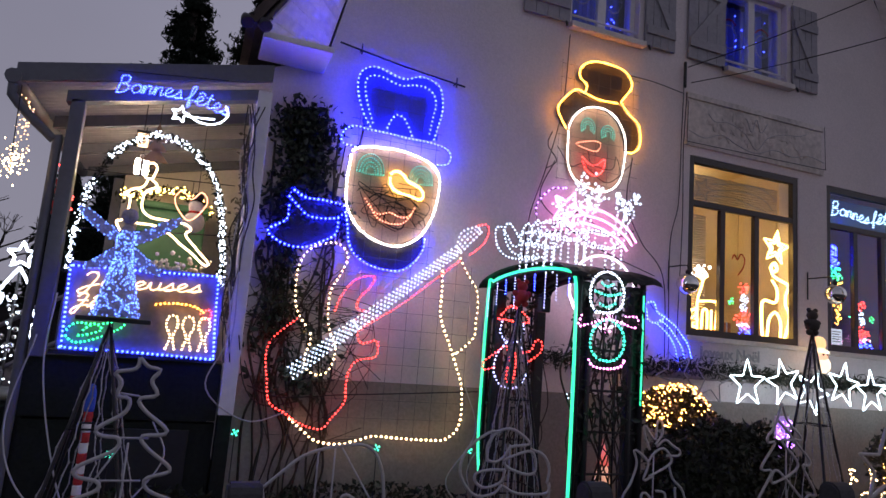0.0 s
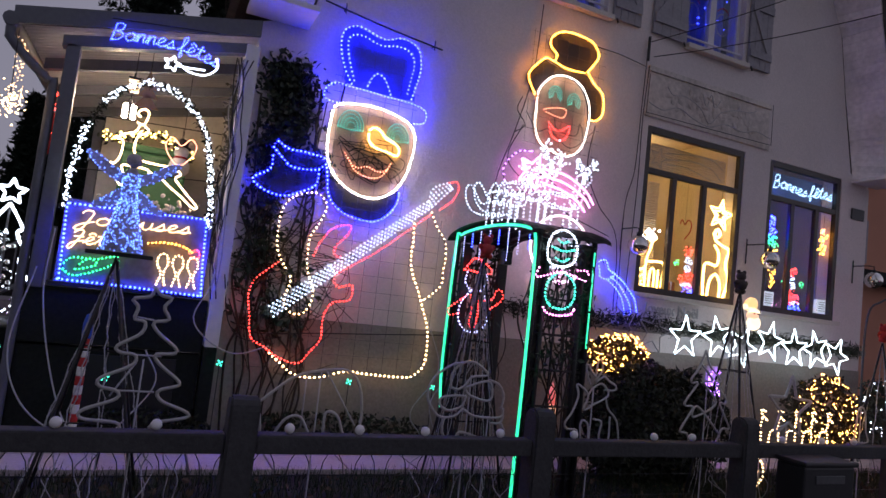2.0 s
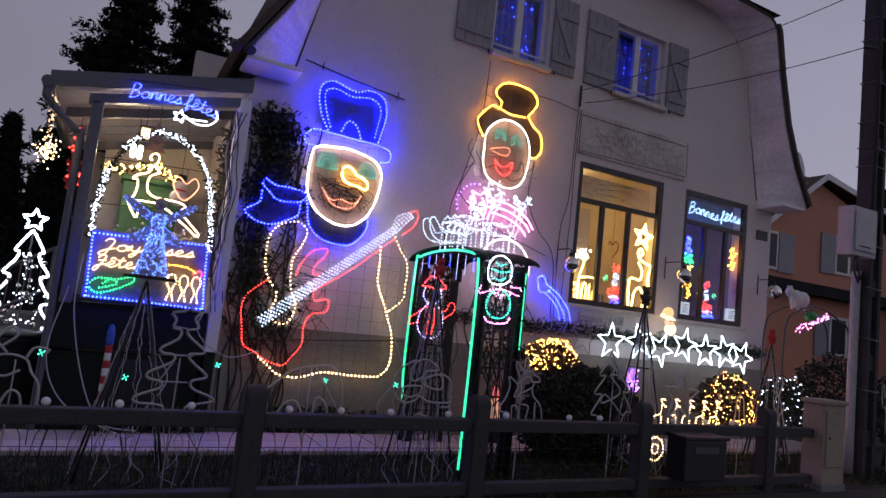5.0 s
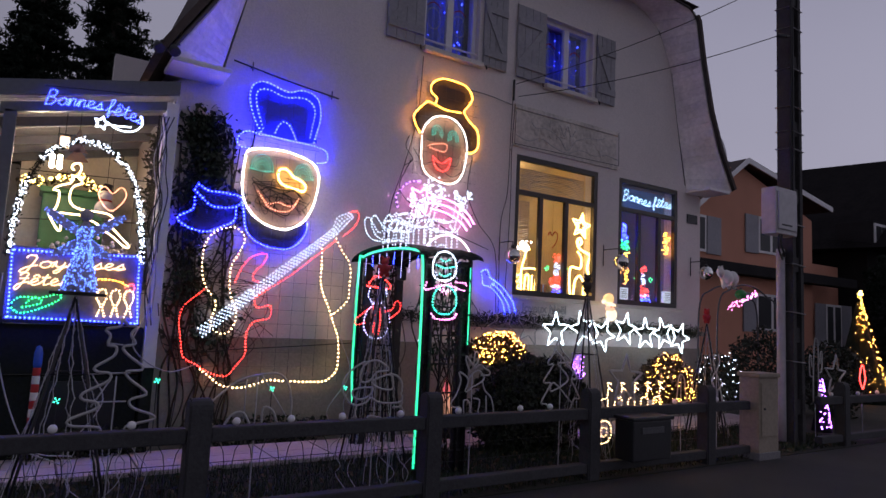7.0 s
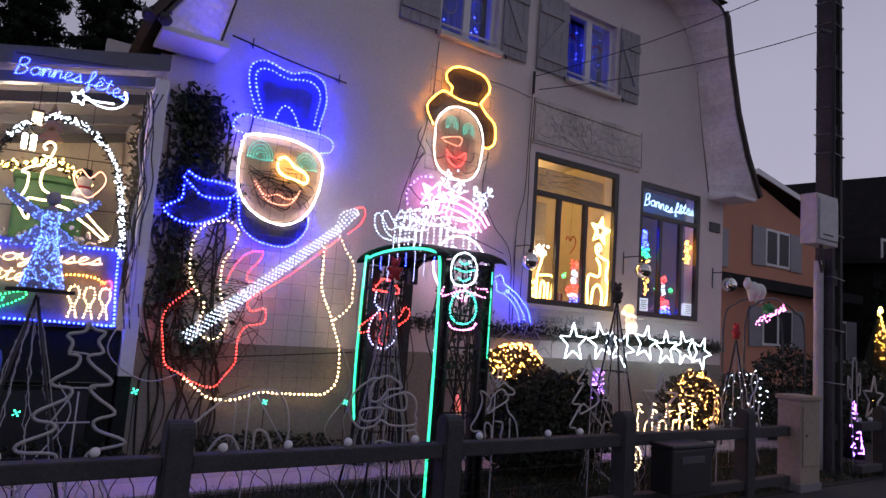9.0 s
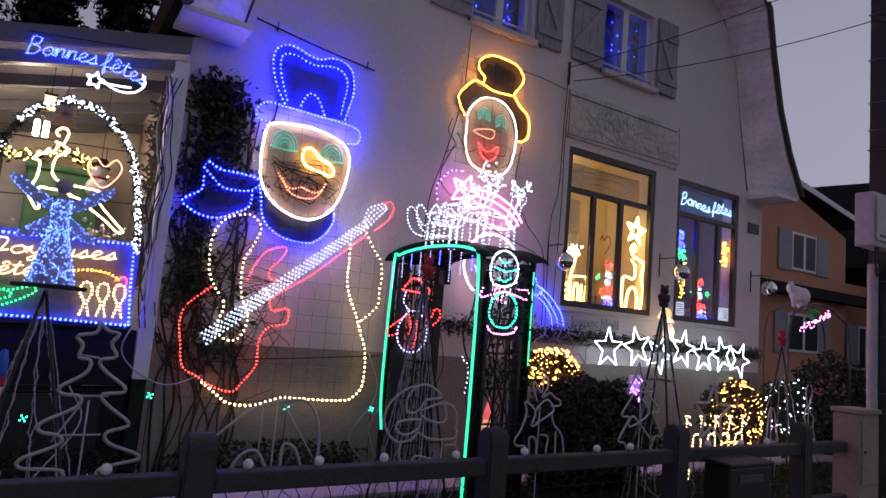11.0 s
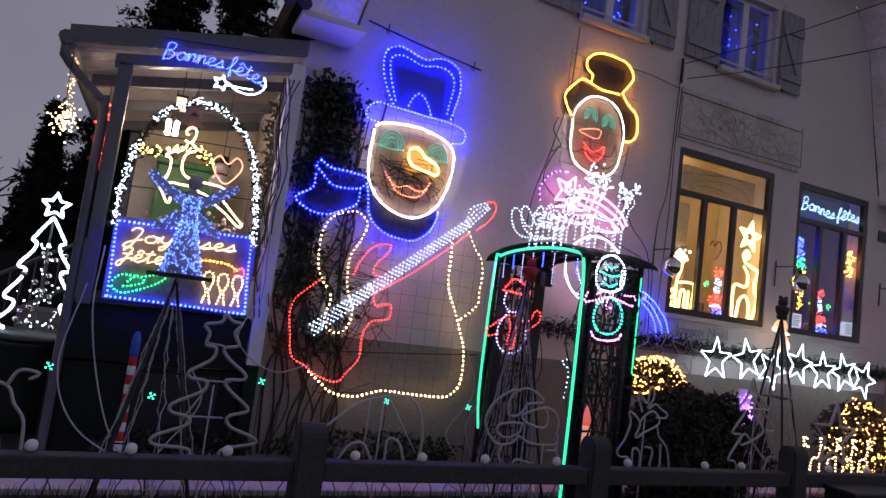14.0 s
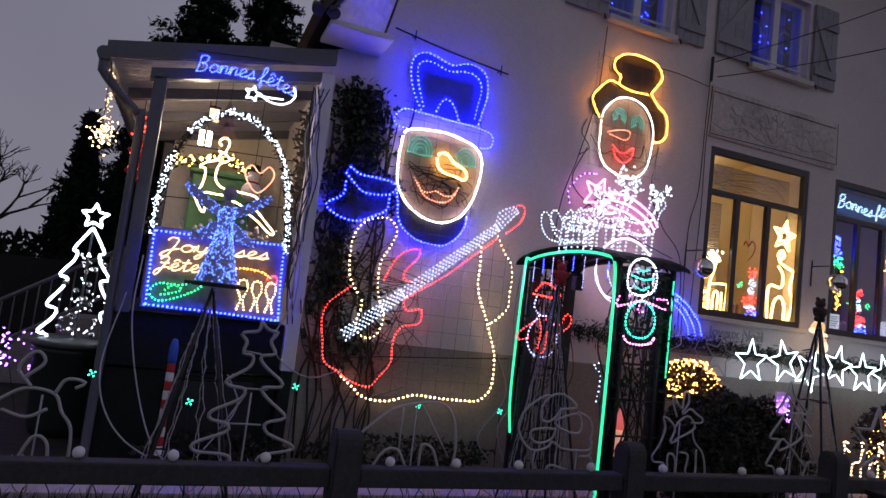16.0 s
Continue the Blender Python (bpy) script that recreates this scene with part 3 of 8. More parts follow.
# ---- path, meter cabinet and pole ----
slab_bm = boxes((0, 0.585, 0, 0.40, -0.05, 0.0), bevel=0.006)
path = thing("garden_path", "pale concrete slab path along the house", "path", kind="structure")
slab_me = None
for k in range(22):
    for r in range(2):
        if slab_me is None:
            o = part("slab", slab_bm, PATH_SLAB, path)
            slab_me = o.data
        else:
            o = part("slab", slab_me, None, path)
        o.location = (-3.0 + k * 0.6, 4.70 + r * 0.41, G + 0.03)

cab = thing("meter_cabinet", "beige concrete meter cabinet beside the fence", "cabinet")
part("body", boxes((6.915, 7.32, 3.0, 3.25, G - 0.1, 1.08), bevel=0.012), CABINET, cab)
part("cap", boxes((6.895, 7.34, 2.98, 3.27, 1.082, 1.13), bevel=0.012), CABINET, cab)
part("door", boxes((6.95, 7.285, 2.985, 3.002, 0.40, 1.02), bevel=0.006), CABINET, cab)
part("lock", moved(lathe([(0.0, 0), (0.014, 0.001), (0.014, 0.012), (0.0, 0.014)], 10), pose(7.0, 2.985, 0.72, 90)), BLACK, cab, "small black lock")
part("foot", boxes((6.90, 7.335, 2.985, 3.265, G - 0.1, 0.22), bevel=0.01), CONCRETE, cab, "rough concrete foot")

pole = thing("utility_pole", "tall dark concrete utility pole with steel bands", "utility pole")
b = bmesh.new()
PX, PY = 8.385, 3.42
for (a, z0), (c, z1) in (((0.105, G - 0.1), (0.08, 9.0)),):
    for sx in (-1, 1):
        hexa(b, (PX + sx * a - 0.034, PX + sx * a + 0.034, z0), (PX + sx * c - 0.03, PX + sx * c + 0.03, z1), PY - 0.105, PY + 0.105)
    hexa(b, (PX - a + 0.034, PX + a - 0.034, z0), (PX - c + 0.03, PX + c - 0.03, z1), PY - 0.045, PY + 0.045)
for k in range(9):
    box(b, PX - 0.075, PX + 0.075, PY - 0.08, PY + 0.08, 0.55 + k * 0.95, 0.75 + k * 0.95)
part("shaft", b, POLE_M, pole)
for z in (1.25, 1.9, 2.55, 3.1, 4.15, 4.4, 4.75, 5.3, 5.9, 6.2):
    b = bmesh.new()
    h = 0.148 - (z - 1.9) * 0.003
    tube(b, [(PX - h, PY - 0.116, z), (PX + h, PY - 0.116, z - 0.02), (PX + h, PY + 0.116, z), (PX - h, PY + 0.116, z + 0.02)], 0.008, 5, True)
    part("band", b, METAL_BOX, pole, "steel strapping band")
b = tubes([[(PX - 0.195, PY + 0.03, 0.2), (PX - 0.195, PY + 0.03, 2.75)]], 0.058, 10, 0.4)
part("cable_duct", b, METAL_BOX, pole, "grey plastic cable duct")
b = tubes([[(PX - 0.15, PY - 0.12, 3.0), (PX - 0.14, PY - 0.13, 5), (PX - 0.12, PY - 0.12, 9)], [(PX - 0.17, PY - 0.10, 3.0), (PX - 0.16, PY - 0.12, 6), (PX - 0.14, PY - 0.11, 9)],
           [(PX - 0.55, PY - 0.16, 2.92), (PX - 0.62, PY - 0.18, 2.74), (PX - 0.48, PY - 0.14, 2.62), (PX - 0.3, PY - 0.06, 2.60), (PX - 0.2, PY, 2.72)],
           [(PX - 0.50, PY - 0.16, 2.92), (PX - 0.56, PY - 0.18, 2.78), (PX - 0.42, PY - 0.14, 2.68), (PX - 0.26, PY - 0.06, 2.64), (PX - 0.18, PY, 2.74)]], 0.013, 6, 0.05)
part("cable_run", b, CABLE, pole)
bx = thing("junction_box", "grey plastic junction box strapped to the pole", "junction box")
part("body", boxes((PX - 0.705, PX - 0.195, PY - 0.20, PY, 2.90, 3.52), bevel=0.015), METAL_BOX, bx)
part("lid", boxes((PX - 0.67, PX - 0.23, PY - 0.222, PY - 0.201, 2.96, 3.46), bevel=0.01), METAL_BOX, bx)
part("handle_slot", boxes((PX - 0.60, PX - 0.36, PY - 0.227, PY - 0.2225, 3.01, 3.03)), BLACK, bx, "dark handle slot")
part("bracket", boxes((PX - 0.2, PX - 0.13, PY - 0.03, PY - 0.005, 3.0, 3.06), (PX - 0.2, PX - 0.13, PY - 0.03, PY - 0.005, 3.36, 3.42)), STEEL, bx)
ins = bmesh.new()
tube(ins, [(PX - 0.14, PY - 0.1, 5.75), (PX - 0.55, PY - 0.15, 5.62)], 0.018, 6)
for k in range(4):
    bmesh.ops.create_uvsphere(ins, u_segments=8, v_segments=6, radius=0.028, matrix=Matrix.Translation((PX - 0.3 - k * 0.07, PY - 0.12 - k * 0.01, 5.7 - k * 0.02)))
part("insulator", ins, BLACK, pole)
for name, a, c, sag in (("overhead_wire", (PX - 0.55, PY - 0.15, 5.62), (5.30, YW - 0.06, 4.82), 0.1), ("overhead_wire", (PX - 0.1, PY - 0.1, 6.7), (5.22, YW - 0.06, 4.98), 0.12)):
    pts = [Vector(a).lerp(Vector(c), t / 10) - Vector((0, 0, sag * 4 * (t / 10) * (1 - t / 10))) for t in range(11)]
    tagged(part(name, tubes([pts], 0.006, 5, 0.2), CABLE), "thin black overhead wire from pole to house", "wire", "wires to the house")
b = tubes([[(5.22, YW - 0.05, 4.75), (5.22, YW - 0.05, 5.05)]], 0.02, 6)
tagged(part("wire_bracket", b, BLACK), "black iron wire bracket on the wall", "bracket")


# ---- light figures ----
def bulbs(parent, name, strokes, y, colour, r=0.0105, gap=0.042, closed=False, cable=True, label=""):
    """Bulbs strung along smooth strokes given as (x, z), with their dark cable."""
    spots, lines = [], []
    for s in strokes:
        q = flow(upright(s, y), closed, gap)
        spots += q[:-1] if closed else q
        lines.append(q)
    ob = part(name, bead_mesh(name, spots, r, 0.15), colour, parent, label)
    if cable:
        b = bmesh.new()
        for q in lines:
            tube(b, [p + Vector((0, 0.012, 0)) for p in q], 0.004, 4)
        part("cable", b, CABLE, ob)
    return ob


def neon(parent, name, strokes, y, colour, r=0.011, closed=False, label=""):
    """Smooth light rope along strokes given as (x, z)."""
    return part(name, tubes([upright(s, y) for s in strokes], r, 6, 0.02, closed), colour, parent, label)


def netting(parent, outline, y, colour, label):
    """A stretched cloth or added sheet behind the bulbs, cut to the outline."""
    b = bmesh.new()
    q = flow(upright(outline, y), True, 0.03)[:-1]
    face = b.faces.new([b.verts.new(p) for p in q])
    ext = bmesh.ops.extrude_face_region(b, geom=[face])
    bmesh.ops.translate(b, verts=[v for v in ext["geom"] if isinstance(v, bmesh.types.BMVert)], vec=(0, 0.006, 0))
    bmesh.ops.recalc_face_normals(b, faces=b.faces)
    bmesh.ops.triangulate(b, faces=[f for f in b.faces if len(f.verts) > 4])
    return part("net", b, colour, parent, label)


def wires(parent, lines, r=0.0016):
    for a, c in lines:
        part("wire", tube(bmesh.new(), [a, c], r, 4), STEEL, parent)


SNOW_Y = 5.60
snowman = thing("snowman_light", "giant beaded light outline of a guitar-playing snowman on the wall", "light figure")
HAT = [[(1.64, 3.55), (1.57, 3.66), (1.51, 3.81), (1.49, 3.95), (1.52, 4.06), (1.62, 4.12), (1.73, 4.11), (1.83, 4.08), (1.94, 4.07), (2.06, 4.12), (2.17, 4.12), (2.27, 4.07), (2.31, 3.97), (2.32, 3.83), (2.28, 3.64), (2.26, 3.54)],
       [(1.66, 3.59), (1.61, 3.72), (1.57, 3.85), (1.56, 3.97), (1.61, 4.03), (1.71, 4.04), (1.82, 4.01), (1.91, 4.0), (2.03, 4.03), (2.14, 4.03), (2.22, 3.98), (2.25, 3.88), (2.23, 3.74), (2.21, 3.58)],
       [(1.8, 3.57), (1.83, 3.65), (1.88, 3.71), (1.95, 3.69), (2.0, 3.62), (2.04, 3.54)]]
bulbs(snowman, "hat", HAT, SNOW_Y, BLUE, label="blue bulbs of the top hat")
# Added sheet; its blue stands for the bulb glow on the wall.
netting(snowman, HAT[0], SNOW_Y + 0.03, HAT_GLOW_SHEET, "added sheet inside the hat, blue bulb glow in its colour")
bulbs(snowman, "brim", [[(1.52, 3.34), (1.42, 3.35), (1.39, 3.41), (1.43, 3.49), (1.51, 3.53), (1.64, 3.52), (1.8, 3.52), (1.99, 3.51), (2.15, 3.51), (2.29, 3.5), (2.41, 3.47), (2.44, 3.4), (2.41, 3.33), (2.32, 3.31)]], SNOW_Y, BLUE, gap=0.036)
HEAD = [(1.51, 3.3), (1.6, 3.35), (1.75, 3.37), (1.93, 3.38), (2.12, 3.35), (2.26, 3.3), (2.34, 3.2), (2.35, 3.05), (2.32, 2.86), (2.26, 2.7), (2.17, 2.58), (2.02, 2.5), (1.86, 2.5), (1.7, 2.56), (1.58, 2.66), (1.5, 2.81), (1.48, 3.0), (1.49, 3.19)]
netting(snowman, HEAD, SNOW_Y + 0.034, FACE_NET, "brown cloth behind the face")
bulbs(snowman, "head", [HEAD], SNOW_Y, WHITE, r=0.0125, gap=0.031, closed=True, label="dense white bulbs round the face")
for ex, ez, w0 in ((1.685, 3.13, 0.125), (2.165, 3.115, 0.115)):
    arcs = [[(ex + w0 * q * math.cos(t), ez + w0 * 1.35 * q * math.sin(t)) for t in [math.pi * k / 8 for k in range(9)]] for q in (1.0, 0.78, 0.56, 0.34)]
    bulbs(snowman, "eye", arcs + [[(ex - w0, ez - 0.01), (ex, ez - 0.02), (ex + w0, ez - 0.01)]], SNOW_Y, TEAL_DOT, r=0.0062, gap=0.022, label="teal dotted eye")
bulbs(snowman, "nose", [[(1.88, 3.15), (1.94, 3.18), (2.0, 3.15), (2.05, 3.1), (2.16, 3.06), (2.2, 3.0), (2.17, 2.95), (2.08, 2.97), (1.95, 2.99), (1.88, 3.05)]], SNOW_Y, YELLOW, r=0.014, gap=0.024, closed=True, label="bright amber carrot nose")
bulbs(snowman, "mouth", [[(1.66, 2.88), (1.72, 2.80), (1.80, 2.76), (1.90, 2.79), (2.00, 2.76), (2.09, 2.79), (2.13, 2.87)], [(1.70, 2.84), (1.78, 2.73), (1.90, 2.69), (2.03, 2.71), (2.10, 2.80)]], SNOW_Y, MOUTH, r=0.0085, gap=0.029, label="orange smiling mouth")
neon(snowman, "unlit_mouth", [[(1.70, 2.90), (1.78, 2.95), (1.95, 2.93), (2.06, 2.95), (2.16, 2.88)], [(1.88, 2.86), (1.86, 2.7), (2.02, 2.66), (2.05, 2.84), (1.94, 2.9)]], SNOW_Y + 0.01, CABLE, 0.006)
bulbs(snowman, "scarf", [[(1.04, 2.86), (1.0, 2.81), (1.06, 2.75), (1.17, 2.66), (1.3, 2.65), (1.44, 2.68), (1.5, 2.78), (1.3, 2.81), (1.15, 2.81), (1.04, 2.86)],
                         [(1.01, 2.72), (1.0, 2.6), (0.86, 2.49), (0.93, 2.42), (1.04, 2.38), (1.17, 2.38), (1.3, 2.44), (1.43, 2.53), (1.44, 2.68)],
                         [(1.5, 2.74), (1.53, 2.6), (1.55, 2.48), (1.61, 2.38), (1.74, 2.3), (1.9, 2.27), (2.05, 2.28), (2.17, 2.37), (2.24, 2.49), (2.25, 2.59)]], SNOW_Y, BLUE, gap=0.038, label="blue bulbs of the scarf")
ARM = [(1.31, 2.42), (1.21, 2.35), (1.15, 2.22), (1.14, 2.06), (1.16, 1.89), (1.22, 1.77), (1.3, 1.67), (1.31, 1.58), (1.28, 1.46), (1.3, 1.37), (1.38, 1.32), (1.47, 1.34), (1.52, 1.43), (1.53, 1.55), (1.47, 1.69), (1.44, 1.82), (1.44, 2.03), (1.51, 2.18), (1.56, 2.35), (1.46, 2.45)]
# Added dark sheets in place of the dark ivy behind the scarf.
netting(snowman, [(1.01, 2.72), (1.0, 2.6), (0.87, 2.49), (0.93, 2.43), (1.04, 2.39), (1.17, 2.39), (1.3, 2.45), (1.42, 2.53), (1.44, 2.66), (1.5, 2.76), (1.3, 2.80), (1.15, 2.80), (1.04, 2.85), (1.01, 2.80)], SNOW_Y + 0.03, NET, "added dark sheet inside the scarf")
netting(snowman, [(1.51, 2.72), (1.55, 2.48), (1.61, 2.39), (1.74, 2.31), (1.9, 2.28), (2.05, 2.29), (2.17, 2.38), (2.24, 2.5), (2.24, 2.62), (2.02, 2.52), (1.86, 2.52), (1.7, 2.58), (1.58, 2.68)], SNOW_Y + 0.03, NET, "added dark sheet inside the scarf")
bulbs(snowman, "arm", [ARM], SNOW_Y, WARM, r=0.0092, gap=0.044, closed=True)
bulbs(snowman, "arm", [[(2.62, 2.46), (2.71, 2.31), (2.8, 2.2), (2.83, 2.05), (2.82, 1.88), (2.82, 1.76), (2.73, 1.65), (2.64, 1.58)]], SNOW_Y, WARM, r=0.0092, gap=0.05)
bulbs(snowman, "body", [[(2.45, 2.32), (2.46, 2.15), (2.46, 1.95), (2.5, 1.81), (2.58, 1.65), (2.65, 1.48), (2.72, 1.3), (2.74, 1.08), (2.72, 0.93), (2.64, 0.84), (2.56, 0.81), (2.33, 0.81), (2.12, 0.82), (1.94, 0.83), (1.82, 0.8), (1.68, 0.76), (1.54, 0.76), (1.42, 0.79), (1.33, 0.86), (1.21, 0.95)]], SNOW_Y, WARM, r=0.0115, gap=0.046, label="warm white bulbs of the round body")
guitar = bulbs(snowman, "guitar", [[(1.18, 1.77), (1.07, 1.67), (0.99, 1.58), (0.96, 1.45), (0.99, 1.27), (1.03, 1.08), (1.16, 1.0), (1.29, 0.92), (1.47, 0.88), (1.56, 0.98), (1.65, 1.11), (1.65, 1.25), (1.66, 1.36), (1.73, 1.46), (1.88, 1.5), (1.9, 1.6), (1.87, 1.64), (1.75, 1.61), (1.71, 1.69), (1.77, 1.76), (2.07, 1.97), (2.35, 2.21), (2.6, 2.43)],
                                   [(1.49, 1.87), (1.53, 1.99), (1.62, 2.13), (1.73, 2.19), (1.81, 2.19), (1.78, 2.1), (1.69, 1.99), (1.68, 1.91), (1.74, 1.89)],
                                   [(2.75, 2.78), (2.85, 2.81), (2.88, 2.74), (2.83, 2.62), (2.7, 2.5)]], SNOW_Y - 0.02, RED, r=0.0085, gap=0.033, label="red bulbs round the electric guitar")
strands = []
for k in range(5):
    u = k / 4
    strands.append([(1.15 + 0.05 * u + 0.016 * (k % 2), 1.37 - 0.09 * u + 0.014 * (k % 2)), (1.65 + 0.06 * u, 1.80 - 0.07 * u)])
for k in range(4):
    u = k / 3
    strands.append([(1.66 + 0.05 * u + 0.016 * (k % 2), 1.80 - 0.07 * u + 0.014 * (k % 2)), (2.56 + 0.05 * u, 2.565 - 0.05 * u)])
for k in range(4):
    u = k / 3
    strands.append([(2.56 + 0.05 * u, 2.565 - 0.05 * u), (2.60 + 0.1 * u, 2.70 - 0.08 * u), (2.75 + 0.05 * u, 2.78 - 0.05 * u)])
bulbs(snowman, "guitar_neck", strands, SNOW_Y - 0.035, COOL_SOFT, r=0.0082, gap=0.043, cable=False, label="cool white bulbs of the guitar neck")
wires(snowman, [((0.95 + k * 0.15, SNOW_Y + 0.025, 0.80 if k > 1 else 1.0), (0.95 + k * 0.15, SNOW_Y + 0.025, 2.4 if k < 4 or k > 9 else 4.0)) for k in range(13)])
wires(snowman, [((1.0 if k < 14 else 1.48, SNOW_Y + 0.022, 0.82 + k * 0.155), (2.75 if k < 10 else 2.34, SNOW_Y + 0.022, 0.82 + k * 0.155)) for k in range(21)])
b = tubes([[(1.30, 5.65, 4.30), (1.9, 5.66, 4.22), (2.55, 5.65, 4.15)]], 0.009, 6)
for x, z in ((1.5, 4.27), (2.45, 4.16)):
    tube(b, [(x, 5.62, z + 0.05), (x, 5.62, z - 0.05)], 0.007, 5)
    tube(b, [(x, 5.62, z), (x, YW, z)], 0.007, 5)
part("hanger_bar", b, BLACK, snowman, "black iron hanging bar")

for k in range(7):
    q = [(random.uniform(1.58, 2.26), SNOW_Y + 0.008, random.uniform(2.62, 3.1)) for _ in range(5)]
    part("loose_wire", tubes([q], 0.0035, 4, 0.04), CABLE, snowman)

LADY_Y = 5.62
lady = thing("hat_face_light", "beaded light face with a floppy amber hat on the wall", "light figure")
bulbs(lady, "hat", [[(3.9, 4.4), (3.91, 4.47), (3.83, 4.53), (3.82, 4.62), (3.9, 4.71), (4.04, 4.76), (4.22, 4.76), (4.36, 4.74), (4.45, 4.67), (4.48, 4.58), (4.43, 4.49), (4.35, 4.38)],
                    [(3.88, 4.38), (4.06, 4.34), (4.3, 4.35)], [(3.88, 4.38), (3.78, 4.39), (3.66, 4.28), (3.58, 4.16), (3.61, 4.06), (3.68, 3.96)],
                    [(4.35, 4.37), (4.45, 4.26), (4.57, 4.18), (4.61, 4.06), (4.6, 3.92), (4.52, 3.84), (4.44, 3.83)]], LADY_Y, AMBER, r=0.0112, gap=0.028, label="dense amber bulbs of the hat")
bulbs(lady, "face", [[(3.72, 3.97), (3.78, 4.1), (3.9, 4.21), (4.05, 4.25), (4.21, 4.23), (4.34, 4.13), (4.42, 3.96), (4.42, 3.75), (4.38, 3.54), (4.29, 3.41), (4.14, 3.35), (3.94, 3.38), (3.79, 3.46), (3.72, 3.63), (3.72, 3.8)]], LADY_Y, WHITE, r=0.0098, gap=0.030, closed=True, label="warm white bulbs round the face")
for cx, cz in ((3.95, 4.03), (4.2, 4.0)):
    arcs = [[(cx + 0.085 * q * math.cos(t), cz - 0.02 + 0.10 * q * math.sin(t)) for t in [math.pi * k / 6 for k in range(-1, 8)]] for q in (1.0, 0.7, 0.4)]
    bulbs(lady, "eye", arcs, LADY_Y, TEAL_DOT, r=0.0062, gap=0.024, label="teal dotted eye")
bulbs(lady, "nose", [[(3.82, 3.81), (3.95, 3.86), (4.08, 3.88), (4.11, 3.84), (4.06, 3.77), (3.92, 3.78)]], LADY_Y, MOUTH, r=0.008, gap=0.03, closed=True)
bulbs(lady, "mouth", [[(3.90, 3.68), (3.98, 3.62), (4.08, 3.63), (4.17, 3.70), (4.15, 3.58), (4.06, 3.51), (3.95, 3.55)]], LADY_Y, RED, r=0.009, gap=0.03, closed=True, label="red open mouth")
wires(lady, [((3.62 + k * 0.15, LADY_Y + 0.025, 3.4), (3.62 + k * 0.15, LADY_Y + 0.025, 4.7)) for k in range(7)])
wires(lady, [((3.6, LADY_Y + 0.022, 3.42 + k * 0.155), (4.6, LADY_Y + 0.022, 3.42 + k * 0.155)) for k in range(9)])
for x in (3.9, 4.3):
    part("wall_hook", tubes([[(x, LADY_Y + 0.02, 4.66), (x, YW + 0.01, 4.72)]], 0.006, 5), BLACK, lady)
netting(lady, [(3.9, 4.38), (3.91, 4.47), (3.83, 4.53), (3.82, 4.62), (3.9, 4.71), (4.04, 4.76), (4.22, 4.76), (4.36, 4.74), (4.45, 4.67), (4.48, 4.58), (4.43, 4.49), (4.35, 4.36), (4.12, 4.34)], LADY_Y + 0.03, NET, "dark cloth inside the hat")
netting(lady, [(3.88, 4.36), (3.78, 4.38), (3.66, 4.28), (3.58, 4.16), (3.61, 4.06), (3.68, 3.97), (3.78, 4.12), (3.9, 4.22), (4.05, 4.26), (4.21, 4.24), (4.34, 4.14), (4.42, 3.96), (4.44, 3.84), (4.52, 3.85), (4.6, 3.92), (4.61, 4.06), (4.57, 4.18), (4.45, 4.26), (4.35, 4.35), (4.1, 4.33)], LADY_Y + 0.038, NET, "dark cloth inside the brim")
netting(lady, [(3.72, 3.97), (3.78, 4.1), (3.9, 4.21), (4.05, 4.25), (4.21, 4.23), (4.34, 4.13), (4.42, 3.96), (4.42, 3.75), (4.38, 3.54), (4.29, 3.41), (4.14, 3.35), (3.94, 3.38), (3.79, 3.46), (3.72, 3.63), (3.72, 3.8)], LADY_Y + 0.046, FACE_NET, "brown cloth behind the face")
for q in ([(3.6, 5.63, 3.75), (3.75, 5.6, 3.55), (3.9, 5.6, 3.6), (4.2, 5.6, 3.45), (4.5, 5.62, 3.7)], [(3.95, 5.6, 3.75), (4.0, 5.6, 3.62), (4.25, 5.6, 3.6), (4.3, 5.6, 3.75), (4.4, 5.62, 3.5)]):
    part("loose_wire", tubes([q], 0.004, 4, 0.04), CABLE, lady)


# ---- porch ----
YP = 5.50
porch = thing("porch", "open porch with grey posts and a corrugated lean-to roof", "porch", kind="structure")
b = bmesh.new()
vs = [b.verts.new((x, y, z)) for y in (YP - 0.10, YP - 0.06) for x, z in ((-1.05, 3.30), (0.74, 3.70), (0.74, 3.84), (-1.05, 3.44))]
for f in ((3, 2, 1, 0), (4, 5, 6, 7), (0, 1, 5, 4), (1, 2, 6, 5), (2, 3, 7, 6), (3, 0, 4, 7)):
    b.faces.new([vs[j] for j in f])
part("fascia", b, GREY_PAINT, porch, "grey painted fascia board")
b = bmesh.new()
vs = [b.verts.new((x, y, z)) for y in (YP - 0.04, YP + 0.06) for x, z in ((-0.72, 3.23), (0.66, 3.54), (0.66, 3.63), (-0.72, 3.32))]
for f in ((3, 2, 1, 0), (4, 5, 6, 7), (0, 1, 5, 4), (1, 2, 6, 5), (2, 3, 7, 6), (3, 0, 4, 7)):
    b.faces.new([vs[j] for j in f])
part("front_beam", b, GREY_PAINT, porch)
b = bmesh.new()
n = 336
rows = []
for k in range(n + 1):
    y = YP - 0.05 + k * 3.2 / n
    w = 0.010 * math.sin(k * math.pi / 4)
    rows.append([b.verts.new((-1.0, y, 3.33 + w)), b.verts.new((0.74, y, 3.73 + w))])
for u, w in zip(rows, rows[1:]):
    f = b.faces.new((u[0], u[1], w[1], w[0]))
    f.smooth = True
